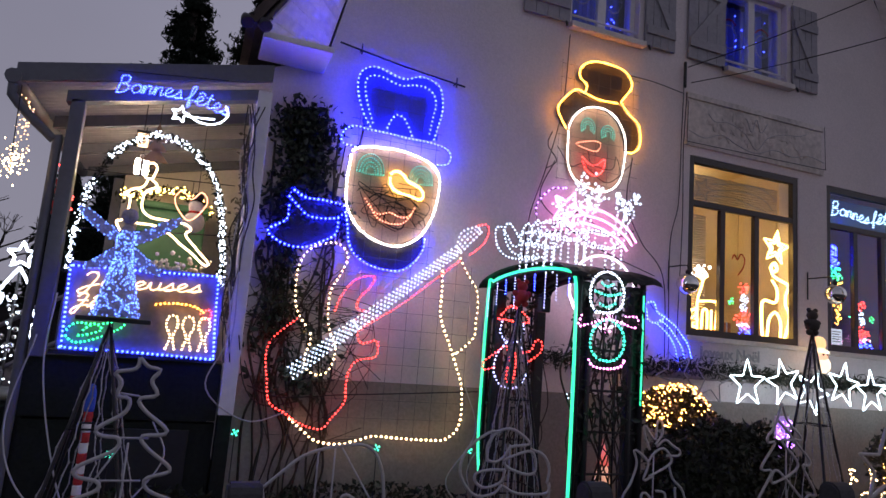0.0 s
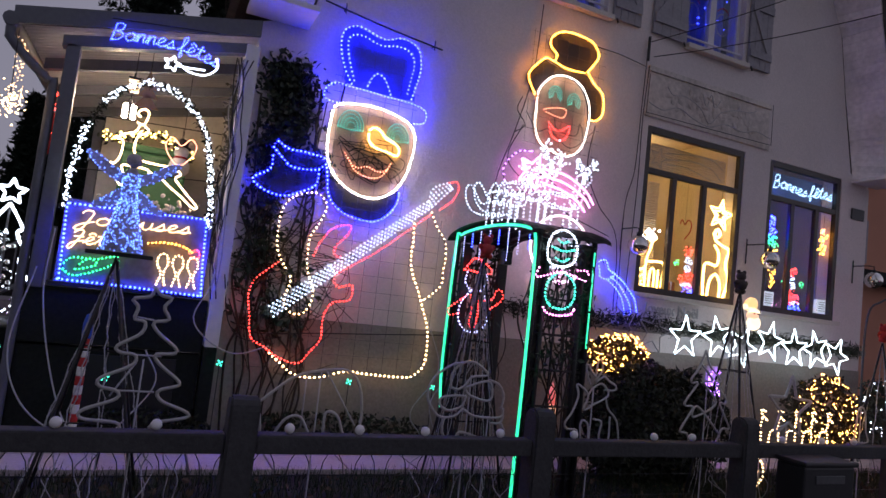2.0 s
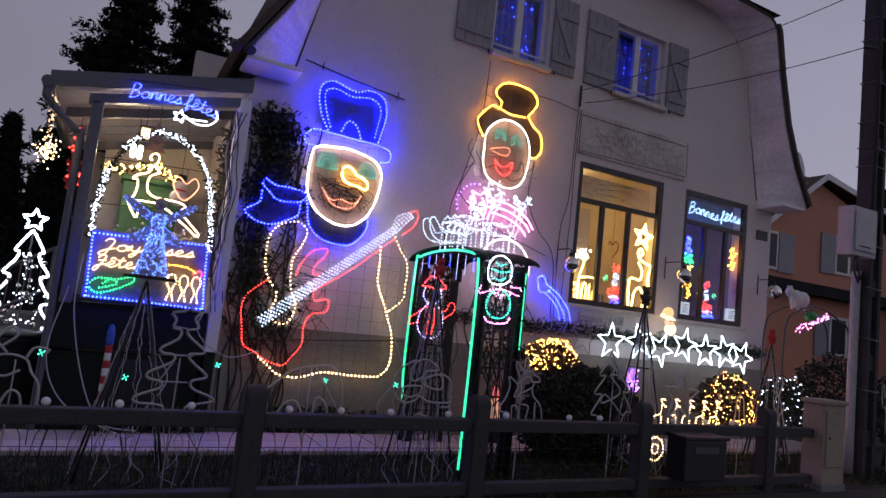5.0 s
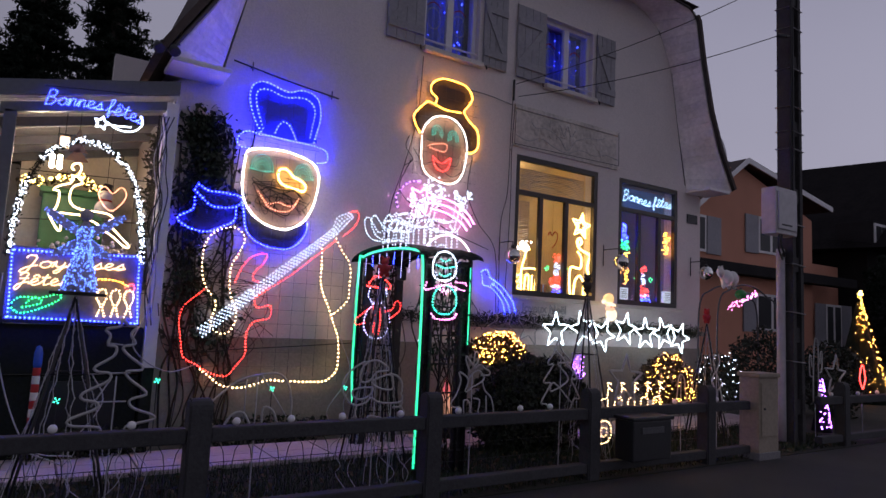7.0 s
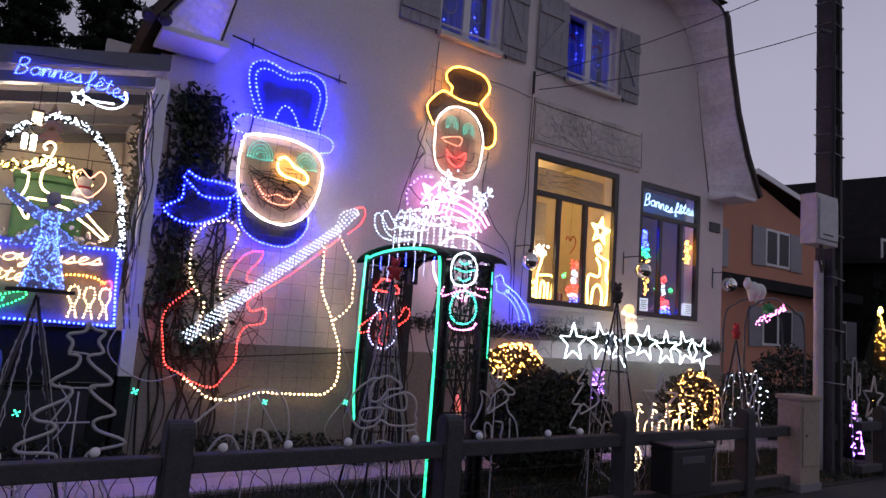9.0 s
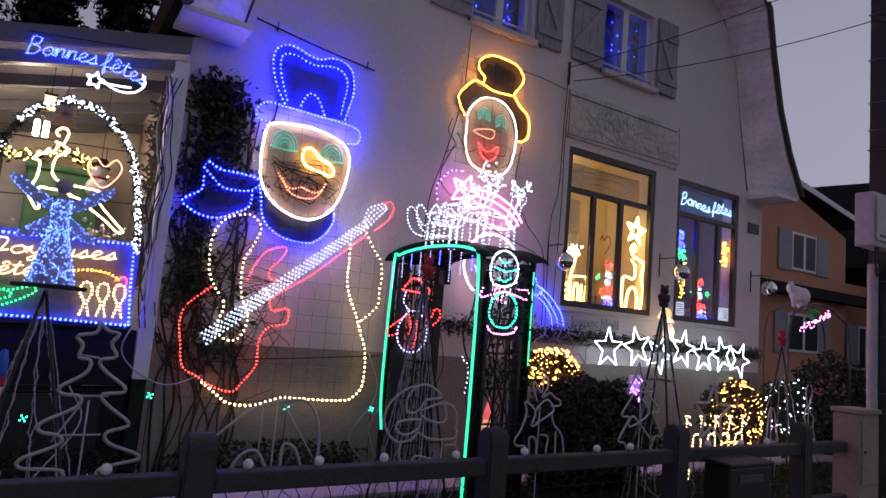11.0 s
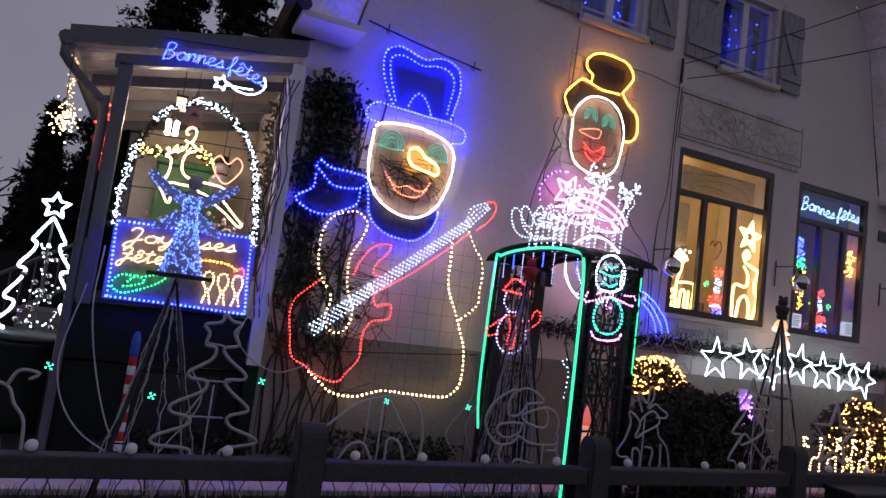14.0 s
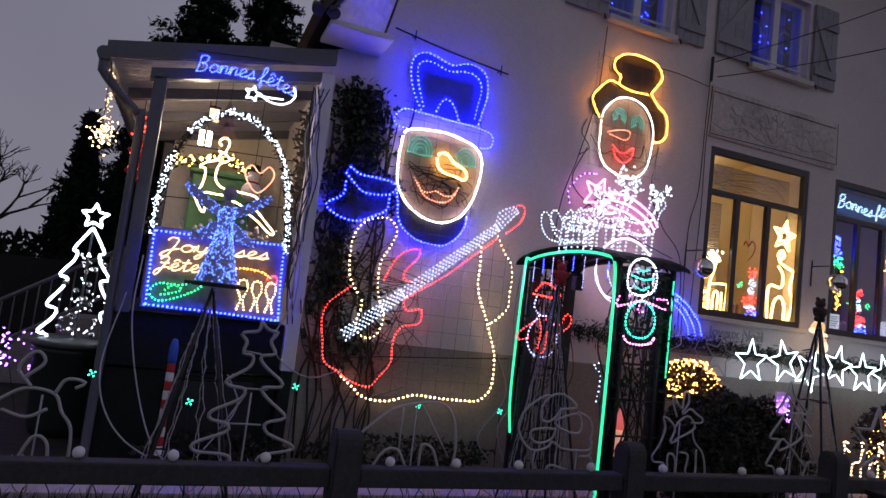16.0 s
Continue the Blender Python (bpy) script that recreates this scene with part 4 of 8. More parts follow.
bmesh.ops.solidify(b, geom=b.faces[:], thickness=0.004)
part("roof_sheet", b, ROOF_SHEET, porch, "corrugated roof sheet")
for y in (6.3, 7.2, 8.2):
    b = bmesh.new()
    vs = [b.verts.new((x, yy, z)) for yy in (y - 0.035, y + 0.035) for x, z in ((-0.95, 3.22), (0.74, 3.60), (0.74, 3.70), (-0.95, 3.32))]
    for f in ((3, 2, 1, 0), (4, 5, 6, 7), (0, 1, 5, 4), (1, 2, 6, 5), (2, 3, 7, 6), (3, 0, 4, 7)):
        b.faces.new([vs[j] for j in f])
    part("rafter", b, GREY_PAINT, porch)
part("gutter", tubes([[(-1.06, YP - 0.12, 3.33), (-1.06, 8.6, 3.33)]], 0.055, 10, 0.5), GREY_PAINT, porch, "grey gutter")
part("downpipe", tubes([[(-1.06, YP - 0.08, 3.28), (-1.06, YP - 0.06, 3.20), (-0.92, YP - 0.02, 3.06), (-0.76, YP + 0.0, 2.92), (-0.74, YP + 0.0, 2.8), (-0.74, YP, 1.0), (-0.74, YP, G)]], 0.035, 8, 0.08), GREY_PAINT, porch, "grey rain downpipe")
part("post", boxes((-0.69, -0.59, YP - 0.04, YP + 0.06, 1.34, 3.27), bevel=0.008), GREY_PAINT, porch)
part("post", boxes((-0.69, -0.59, 8.3, 8.4, 1.34, 3.27), bevel=0.008), GREY_PAINT, porch)
part("post", boxes((0.64, 0.755, YP - 0.06, YP + 0.19, 0.98, 3.62), bevel=0.008), WHITE_PAINT, porch, "white painted corner post")
# Lower end of the same post, coloured dark for the darkness that hides it.
part("post_dark_end", boxes((0.645, 0.75, YP - 0.05, YP + 0.18, G, 0.98), bevel=0.008), DARK_RENDER, porch)
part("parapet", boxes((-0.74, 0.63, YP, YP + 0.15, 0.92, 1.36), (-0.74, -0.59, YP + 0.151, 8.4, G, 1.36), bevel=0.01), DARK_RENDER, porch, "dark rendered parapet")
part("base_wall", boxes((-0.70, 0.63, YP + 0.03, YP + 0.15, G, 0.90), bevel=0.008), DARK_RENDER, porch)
part("deck", boxes((-0.58, 0.75, YP + 0.16, 8.3, 1.15, 1.25)), CONCRETE, porch)
part("back_wall", boxes((-0.58, 0.75, 8.31, 8.45, 1.25, 3.6)), CREAM, porch)
# Black panel laid on the wall to draw the shade of an opening.
part("cellar_shade_panel", boxes((-0.25, 0.45, YP + 0.012, YP + 0.03, 0.25, 0.85), bevel=0.004), BLACK, porch, "black panel for the shade of a cellar opening")
part("rail", tubes([[(-0.58, YP + 0.05, 1.99), (0.63, YP + 0.05, 1.99)]], 0.018, 8), GREY_PAINT, porch)


# ---- rose arch with its lights ----
AX0, AX1, AY0, AY1 = 2.78, 3.30, 3.82, 5.22
arch = thing("garden_arch", "black metal garden arch with trellis sides", "garden arch")


def hoop(x, lift=0.0):
    ym, hw = (AY0 + AY1) / 2, (AY1 - AY0) / 2
    top = [(x, ym - hw * math.cos(t), 2.17 + lift + 0.11 * math.sin(t)) for t in [math.pi * k / 12 for k in range(13)]]
    return [(x, AY0, G - 0.05)] + top + [(x, AY1, G - 0.05)]


for x in (AX0, AX1):
    b = bmesh.new()
    tube(b, hoop(x), 0.024, 6)
    part("hoop", b, BLACK, arch)
    b = bmesh.new()
    tube(b, [(x + (0.09 if x == AX0 else -0.09), y, G - 0.05) for y in (AY0,)] + [(x + (0.09 if x == AX0 else -0.09), AY0, 2.1)], 0.02, 6)
    part("post", b, BLACK, arch)
for x in (AX0 + 0.07, AX1 - 0.05):
    for y in (AY0 + 0.05, AY1 - 0.05):
        part("corner_post", boxes((x - 0.045, x + 0.045, y - 0.03, y + 0.03, G - 0.05, 2.16), bevel=0.006), BLACK, arch)
for y in (AY0, AY1):
    for k in range(7):
        part("trellis_bar", tube(bmesh.new(), [(AX0, y, 0.35 + k * 0.27), (AX1, y, 0.35 + k * 0.27)], 0.009, 4), BLACK, arch)
    for k in range(1, 5):
        part("trellis_upright", tube(bmesh.new(), [(AX0 + k * 0.104, y, G), (AX0 + k * 0.104, y, 2.15)], 0.009, 4), BLACK, arch)
b = bmesh.new()
ym, hw = (AY0 + AY1) / 2, (AY1 - AY0) / 2 + 0.06
rows = []
for k in range(15):
    t = math.pi * k / 14
    rows.append([b.verts.new((AX0 - 0.1 + j * (AX1 - AX0 + 0.22) / 10, ym - hw * math.cos(t), 2.17 + 0.15 * math.sin(t) + 0.012 * (j % 2))) for j in range(11)])
for u, w in zip(rows, rows[1:]):
    for j in range(10):
        b.faces.new((u[j], w[j], w[j + 1], u[j + 1]))
bmesh.ops.solidify(b, geom=b.faces[:], thickness=0.02)
part("canopy", b, BLACK, arch, "black ribbed canopy roof")

for k in range(30):
    x, y = random.uniform(AX0, AX1), random.choice((AY0 + 0.02, AY1 - 0.02))
    pts = [(x + random.gauss(0, 0.07), y + random.gauss(0, 0.02), G + 2.1 * j / 7 * random.uniform(0.8, 1.0)) for j in range(8)]
    part("rose_stem", tubes([pts], 0.004 + 0.004 * random.random(), 4, 0.06), BARK, arch)
rose = part("rose_leaves", leaves("rose_leaves", [(random.uniform(AX0, AX1), random.choice((AY0, AY1)) + random.gauss(0, 0.05), random.uniform(1.1, 2.2)) for _ in range(900)], 0.028, 0.5), LEAF, arch)
rose["kind"] = "stuff"
rope = thing("green_rope_light", "green light rope wound round the arch", "rope light")
near = [(AX0 - 0.035, AY0 - 0.02, 0.22), (AX0 - 0.03, AY0 - 0.02, 1.2), (AX0 - 0.035, AY0 - 0.015, 2.0)]
part("rope", tubes([near + [(x - 0.035, y, z) for x, y, z in hoop(AX0)[2:-2]] + [(AX0 - 0.035, AY1, 1.4), (AX0 - 0.035, AY1 - 0.01, 0.9), (AX0 - 0.05, AY1 - 0.1, 0.62)]], 0.0125, 6, 0.04), ROPE_GREEN, rope)
part("rope", tubes([[(AX1 - 0.02, AY0 - 0.035, 1.35), (AX1 - 0.02, AY0 - 0.035, 1.7), (AX1 - 0.02, AY0 - 0.035, 2.1)]], 0.007, 6, 0.04), ROPE_GREEN, rope)
icicles = thing("icicle_lights", "blue-white icicle lights hanging from the arch", "string lights")
for k in range(9):
    y = AY0 + 0.06 + k * 0.16
    zt = 2.17 + 0.11 * math.sin(math.acos(max(-1, min(1, (y - (AY0 + AY1) / 2) / 0.71)))) - 0.05
    ln = 0.14 + 0.07 * ((k * 7) % 3)
    part("icicle", bead_mesh("icicle", [(AX0 - 0.05, y, zt - j * 0.022) for j in range(int(ln / 0.022))], 0.0052), LILAC if k % 3 else BLUE_MID, icicles)

# light reindeer and sleigh on the arch canopy
ZC = 2.335
DEER = glow("deer_led", (0.62, 0.76, 1.0), 2.2)


def deer_on_roof(x, y, s, name):
    d = thing(name, "white beaded light reindeer standing on the arch canopy", "light figure", "reindeer on the arch")
    body = [(0.0, 0.36), (0.10, 0.40), (0.28, 0.39), (0.40, 0.42), (0.44, 0.55), (0.47, 0.66), (0.56, 0.64), (0.55, 0.58), (0.50, 0.52), (0.46, 0.36), (0.40, 0.27), (0.22, 0.26), (0.06, 0.28)]
    legs = [[(0.03, 0.30), (0.02, 0.0)], [(0.10, 0.27), (0.09, 0.0)], [(0.34, 0.27), (0.34, 0.0)], [(0.42, 0.28), (0.42, 0.0)], [(0.21, 0.27), (0.21, 0.36)]]
    ant = [[(0.47, 0.66), (0.44, 0.76), (0.38, 0.80)], [(0.45, 0.72), (0.50, 0.80)], [(0.49, 0.66), (0.55, 0.76), (0.62, 0.78)], [(0.54, 0.74), (0.56, 0.82)], [(0.44, 0.76), (0.46, 0.84)]]
    tr = lambda st: [[(x + s * a, ZC + s * c) for a, c in q] for q in st]
    for dy in (-0.05, 0.05):
        bulbs(d, "flank", tr([body]), y + dy, DEER, r=0.0085, gap=0.032, closed=True, cable=False)
        for lg in legs[:4]:
            bulbs(d, "leg", tr([lg]), y + dy * 1.2, DEER, r=0.0085, gap=0.036, cable=False)
    tufts = []
    for ax in (0.42, 0.60):
        tufts += [(x + s * (ax + random.gauss(0, 0.035)), y + random.gauss(0, 0.025), ZC + s * (0.76 + random.gauss(0, 0.055))) for _ in range(18)]
    tufts += [(x + s * (0.50 + random.gauss(0, 0.03)), y + random.gauss(0, 0.02), ZC + s * (0.62 + random.gauss(0, 0.04))) for _ in range(14)]
    part("antlers", bead_mesh("antlers", tufts, 0.0105, 0.2), DEER, d)
    bulbs(d, "antler_stem", tr(ant[:1] + ant[2:3]), y, DEER, r=0.008, gap=0.03)
    part("fleece", bead_mesh("fleece", [(x + s * random.uniform(0.05, 0.43), y + random.uniform(-0.05, 0.05), ZC + s * random.uniform(0.28, 0.40)) for _ in range(16)], 0.008, 0.2), DEER, d)
    return d


team_at = [deer_on_roof(2.86, 4.50, 0.88, "roof_reindeer"), deer_on_roof(3.30, 4.62, 0.88, "roof_reindeer"), deer_on_roof(2.90, 4.86, 0.80, "roof_reindeer")]
sl = thing("roof_sleigh", "white beaded light sleigh on the arch canopy", "light figure")
for dy in (4.52, 4.68):
    bulbs(sl, "side", [[(2.93, 2.40), (2.80, 2.38), (2.66, 2.39), (2.58, 2.47), (2.56, 2.58), (2.60, 2.62), (2.66, 2.56), (2.72, 2.48), (2.78, 2.50), (2.80, 2.62), (2.85, 2.68), (2.88, 2.62), (2.84, 2.50)]], dy, DEER, r=0.0085, gap=0.03)
bulbs(sl, "harness", [[(2.85, 2.5), (3.0, 2.62), (3.3, 2.66), (3.5, 2.7)]], 4.6, DEER, r=0.008, gap=0.05)

for o in team_at + [sl]:
    o.matrix_world = pose(-0.16, -0.17, 1.64) @ Matrix.Scale(0.93, 4) @ pose(0.16, 0.17, -1.64)

# pink comet on the wall behind
comet = thing("pink_comet_light", "pink light rope shooting star on the wall", "light figure")
part("star", tubes([straight(star_points(3.72, 3.08, 0.20, 0.09, 20, 5.55), True, 0.02)], 0.011, 6, 0.02), PINK, comet)
neon(comet, "tail", [[(3.86, 3.14), (4.15, 3.12), (4.42, 3.0), (4.55, 2.86)], [(3.88, 3.06), (4.15, 3.03), (4.40, 2.92), (4.5, 2.82)], [(3.86, 2.98), (4.1, 2.95), (4.33, 2.86), (4.44, 2.76)]], 5.55, PINK)
bulbs(comet, "violet_bulbs", [[(3.42, 2.95), (3.40, 3.1), (3.55, 3.28), (3.72, 3.32)]], 5.62, PURPLE, r=0.008, gap=0.06)
ring = thing("ring_light", "white and pink light rope ring on the wall", "light figure")
neon(ring, "ring", [[(4.13 + 0.38 * math.cos(t), 2.30 + 0.36 * math.sin(t)) for t in [k * math.pi / 8 for k in range(16)]]], 5.5, glow("ring_rope", (1.0, 0.72, 0.92), 3.0), 0.011, True)
bulbs(ring, "filling", [[(3.9, 2.4), (4.0, 2.52), (4.15, 2.46), (4.3, 2.3), (4.2, 2.12), (4.0, 2.1), (3.9, 2.28)]], 5.5, COOL_SOFT, r=0.009, gap=0.035)
bulbs(ring, "glow_bulbs", [[(3.82, 2.2), (3.9, 2.05), (4.1, 2.0), (4.35, 2.1)]], 5.56, PINK, r=0.011, gap=0.035)

part("bracket", tubes([[(4.13, 5.5, 2.66), (4.13, YW + 0.01, 2.68)], [(4.13, 5.5, 1.94), (4.13, YW + 0.01, 1.94)]], 0.006, 5), BLACK, ring)
# small snowmen hanging on the arch
red_snow = thing("small_snowman_light", "red and white beaded snowman hanging in the arch", "light figure", "small snowmen on the arch")
o = 4.3
bulbs(red_snow, "hat", [[(2.38, 1.90), (2.45, 1.97), (2.56, 1.93), (2.60, 1.86), (2.36, 1.87)]], o, RED, r=0.008, gap=0.026)
bulbs(red_snow, "head", [[(2.39, 1.85), (2.38, 1.77), (2.44, 1.71), (2.53, 1.72), (2.57, 1.79), (2.56, 1.85)]], o, LILAC, r=0.008, gap=0.028)
bulbs(red_snow, "body", [[(2.43, 1.70), (2.36, 1.60), (2.35, 1.48), (2.42, 1.39), (2.54, 1.39), (2.61, 1.48), (2.60, 1.61), (2.54, 1.70)]], o, LILAC, r=0.008, gap=0.03)
bulbs(red_snow, "scarf", [[(2.43, 1.70), (2.46, 1.58), (2.45, 1.44), (2.50, 1.42), (2.52, 1.56), (2.50, 1.68)]], o, RED, r=0.0068, gap=0.026)
bulbs(red_snow, "arm", [[(2.40, 1.66), (2.32, 1.60), (2.26, 1.55), (2.27, 1.50), (2.35, 1.52)]], o, RED, r=0.0068, gap=0.03)
bulbs(red_snow, "arm", [[(2.57, 1.64), (2.64, 1.66), (2.68, 1.74), (2.73, 1.72), (2.72, 1.65), (2.63, 1.58)]], o, RED, r=0.0068, gap=0.03)
b = tubes([[(2.48, o + 0.01, 1.95), (2.6, o + 0.05, 2.1), (AX0, o + 0.1, 2.25)]], 0.004, 4)
part("hanging_wire", b, CABLE, red_snow)
red_snow.matrix_world = pose(-0.16, -0.17, 1.64) @ Matrix.Scale(1.18, 4) @ pose(0.16, 0.17, -1.64)
o = 3.76
teal_snow = thing("small_snowman_light", "teal and pink beaded snowman hanging on the trellis", "light figure", "small snowmen on the arch")
bulbs(teal_snow, "head", [[(3.04, 2.00), (3.01, 2.10), (3.04, 2.21), (3.14, 2.26), (3.24, 2.22), (3.28, 2.12), (3.25, 2.02), (3.15, 1.98)]], o, COOL, r=0.009, gap=0.026, closed=True)
bulbs(teal_snow, "face", [[(3.05, 2.12), (3.15, 2.10), (3.25, 2.12)], [(3.10, 2.18), (3.14, 2.16), (3.19, 2.18)], [(3.09, 2.04), (3.15, 2.02), (3.21, 2.05)]], o, TEAL, r=0.008, gap=0.026)
bulbs(teal_snow, "body", [[(3.12, 1.93), (3.04, 1.85), (3.03, 1.74), (3.10, 1.67), (3.22, 1.67), (3.29, 1.75), (3.28, 1.86), (3.20, 1.93)]], o, TEAL, r=0.009, gap=0.028, closed=True)
bulbs(teal_snow, "bow", [[(2.95, 1.95), (2.93, 1.88), (3.02, 1.90), (3.15, 1.94), (3.28, 1.92), (3.38, 1.90), (3.40, 1.97), (3.30, 1.97)], [(3.15, 1.96), (3.13, 1.86), (3.18, 1.86)]], o, PINK, r=0.008, gap=0.03)
bulbs(teal_snow, "foot", [[(3.02, 1.66), (3.06, 1.62), (3.17, 1.61), (3.27, 1.63), (3.30, 1.67)]], o, PINK, r=0.009, gap=0.028)
part("hook", tubes([[(3.15, o, 2.26), (3.15, AY0, 2.3)]], 0.004, 4), CABLE, teal_snow)
teal_snow.location = (-0.185, 0, -0.03)
lant = thing("lantern", "small black lantern hanging in the arch", "lantern")
part("body", boxes((3.0, 3.08, 4.70, 4.78, 1.98, 2.10), bevel=0.01), BLACK, lant)
part("roof", moved(lathe([(0.055, 0), (0.045, 0.02), (0.012, 0.05), (0.0, 0.055)], 8), pose(3.04, 4.74, 2.10)), BLACK, lant)
part("hanger", tubes([[(3.04, 4.74, 2.15), (3.04, 4.74, 2.34)]], 0.004, 4), BLACK, lant)


# ---- garden light figures along the fence ----
FY = 3.28


def rope_figure(name, label, strokes, colour, r=0.010, supports=(), closed=False, y=FY, category="light figure"):
    """A rope-light outline on thin stakes behind the fence."""
    t = thing(name, label, category)
    for s in strokes:
        part("rope", tubes([upright(s, y)], r * 0.82, 6, 0.018, closed), colour, t)
    for a, c in supports:
        part("stake", tubes([[(a[0], y + 0.014, a[1]), (c[0], y + 0.014, c[1])]], 0.005, 5, 0.2), WHITE_CABLE, t)
    return t


tree_r = [(0.18, 1.49), (0.22, 1.45), (0.27, 1.44), (0.24, 1.39), (0.27, 1.33), (0.2, 1.31), (0.23, 1.26), (0.32, 1.19), (0.32, 1.16), (0.23, 1.15), (0.26, 1.1), (0.35, 1.03), (0.36, 1.0), (0.27, 0.97), (0.29, 0.92), (0.41, 0.87), (0.42, 0.84), (0.26, 0.8), (0.28, 0.72)]
tree_l = [(0.18, 1.49), (0.17, 1.44), (0.09, 1.42), (0.12, 1.38), (0.11, 1.32), (0.16, 1.31), (0.15, 1.25), (0.05, 1.18), (0.07, 1.15), (0.14, 1.14), (0.13, 1.09), (0.0, 1.02), (0.0, 0.98), (0.08, 0.96), (0.08, 0.92), (-0.06, 0.86), (-0.05, 0.82), (0.11, 0.8), (0.09, 0.72)]
rope_figure("christmas_tree_light", "unlit rope light christmas tree with a star behind the fence", [tree_r, tree_l], TUBE, 0.011,
            [((0.18, G), (0.18, 1.12)), ((0.10, 1.14), (0.26, 1.14)), ((0.05, 0.96), (0.3, 0.96)), ((0.05, 0.93), (0.17, 1.14)), ((0.12, 1.33), (0.2, 1.32))])
rope_figure("bear_light", "unlit rope light polar bear behind the fence",
            [[(0.77, 0.93), (0.86, 1.01), (0.95, 1.08), (1.08, 1.12), (1.25, 1.13), (1.33, 1.04), (1.36, 0.88), (1.34, 0.72)],
             [(0.77, 0.93), (0.79, 0.84), (0.81, 0.74), (0.86, 0.75), (0.93, 0.85), (1.01, 0.86), (1.08, 0.75), (1.14, 0.75), (1.15, 0.89), (1.22, 0.87), (1.27, 0.76), (1.33, 0.75)]], TUBE, 0.010,
            [((1.10, G), (1.10, 1.12)), ((1.02, 0.8), (1.02, 1.1)), ((1.13, 1.12), (1.33, 0.82))])
rope_figure("santa_light", "unlit rope light father christmas with a sack",
            [[(1.98, 1.22), (1.91, 1.21), (1.8, 1.13), (1.76, 1.03), (1.79, 0.95), (1.86, 0.89), (1.96, 0.9), (2.01, 0.95)],
             [(1.91, 1.07), (1.91, 1.15), (1.97, 1.22), (2.06, 1.23), (2.16, 1.16), (2.05, 1.14), (2.01, 1.09), (1.96, 1.06), (1.91, 1.07)],
             [(2.01, 1.06), (2.03, 1.08), (2.16, 1.12), (2.2, 1.08), (2.2, 1.01), (2.14, 1.0), (2.04, 1.03), (2.01, 1.06)],
             [(2.02, 1.02), (2.0, 0.96), (1.92, 0.93), (1.86, 0.95), (1.85, 1.0), (1.93, 1.02), (2.02, 1.02)],
             [(2.01, 0.94), (2.1, 0.9), (2.28, 0.9), (2.29, 0.96), (2.29, 0.87), (2.21, 0.86)],
             [(1.89, 0.89), (1.88, 0.82), (1.91, 0.76), (1.97, 0.75), (2.0, 0.8), (2.1, 0.78), (2.21, 0.75), (2.26, 0.76), (2.32, 0.8), (2.29, 0.86)],
             [(2.17, 1.13), (2.25, 1.1), (2.29, 1.03), (2.28, 0.95)]], TUBE, 0.010, [((2.05, G), (2.05, 1.2)), ((2.2, G), (2.2, 0.9))])
rope_figure("reindeer_light", "unlit rope light reindeer behind the fence",
            [[(2.98, 0.99), (2.92, 0.97), (2.95, 1.07), (2.85, 1.14), (2.87, 1.06), (2.83, 0.95), (2.78, 0.88), (2.8, 0.84), (2.88, 0.83), (2.89, 0.74)],
             [(2.92, 0.74), (2.91, 0.89), (2.97, 0.87), (2.98, 0.74)], [(2.96, 0.99), (3.09, 1.05), (3.12, 1.09), (3.06, 1.15), (2.99, 1.12), (2.95, 1.07)],
             [(3.1, 1.06), (3.13, 0.98), (3.21, 0.9), (3.25, 0.74)], [(3.01, 0.91), (3.08, 0.89), (3.07, 0.78), (3.15, 0.77), (3.15, 0.93)],
             [(2.96, 1.14), (2.92, 1.23), (2.92, 1.28), (2.96, 1.23), (3.0, 1.2), (3.01, 1.3), (3.04, 1.31), (3.05, 1.24), (3.0, 1.17)],
             [(3.01, 1.16), (3.07, 1.2), (3.12, 1.17), (3.18, 1.14), (3.17, 1.11), (3.08, 1.11)]], TUBE, 0.009, [((3.0, G), (3.0, 1.12))])
rope_figure("fir_light", "unlit rope light fir tree with a zigzag garland",
            [[(4.0, 1.45), (4.05, 1.34), (4.16, 1.25), (4.16, 1.22), (4.11, 1.22), (4.24, 1.1), (4.23, 1.06), (4.18, 1.06), (4.28, 0.91), (4.29, 0.87), (4.22, 0.87), (4.16, 0.74)],
             [(4.0, 1.45), (3.94, 1.31), (3.88, 1.24), (3.88, 1.2), (3.94, 1.2), (3.83, 1.06), (3.84, 1.03), (3.91, 1.02), (3.81, 0.87), (3.81, 0.84), (3.87, 0.83), (3.91, 0.76), (3.98, 0.77)],
             [(3.96, 1.35), (4.09, 1.23), (4.0, 1.21), (4.14, 1.06), (3.92, 0.95), (3.96, 1.03), (4.2, 0.83)]], TUBE, 0.010, [((4.05, G), (4.05, 1.3))])
st = rope_figure("star_light", "unlit white rope light star behind the fence", [], TUBE, supports=[((4.95, G), (4.95, 0.9))])
b = tube(bmesh.new(), straight(star_points(4.96, 1.05, 0.265, 0.11, 3, FY), True, 0.02)[:-1], 0.0115, 6, True)
part("rope", b, TUBE, st)
rope_figure("bell_light", "unlit rope light bell behind the fence", [[(5.78, 0.80), (5.8, 0.9), (5.82, 1.05), (5.86, 1.10), (5.92, 1.05), (5.94, 0.9), (5.97, 0.80), (5.78, 0.80)], [(5.86, 0.8), (5.88, 0.76), (5.91, 0.8)]], TUBE, 0.008, [((5.88, G), (5.88, 1.08))])
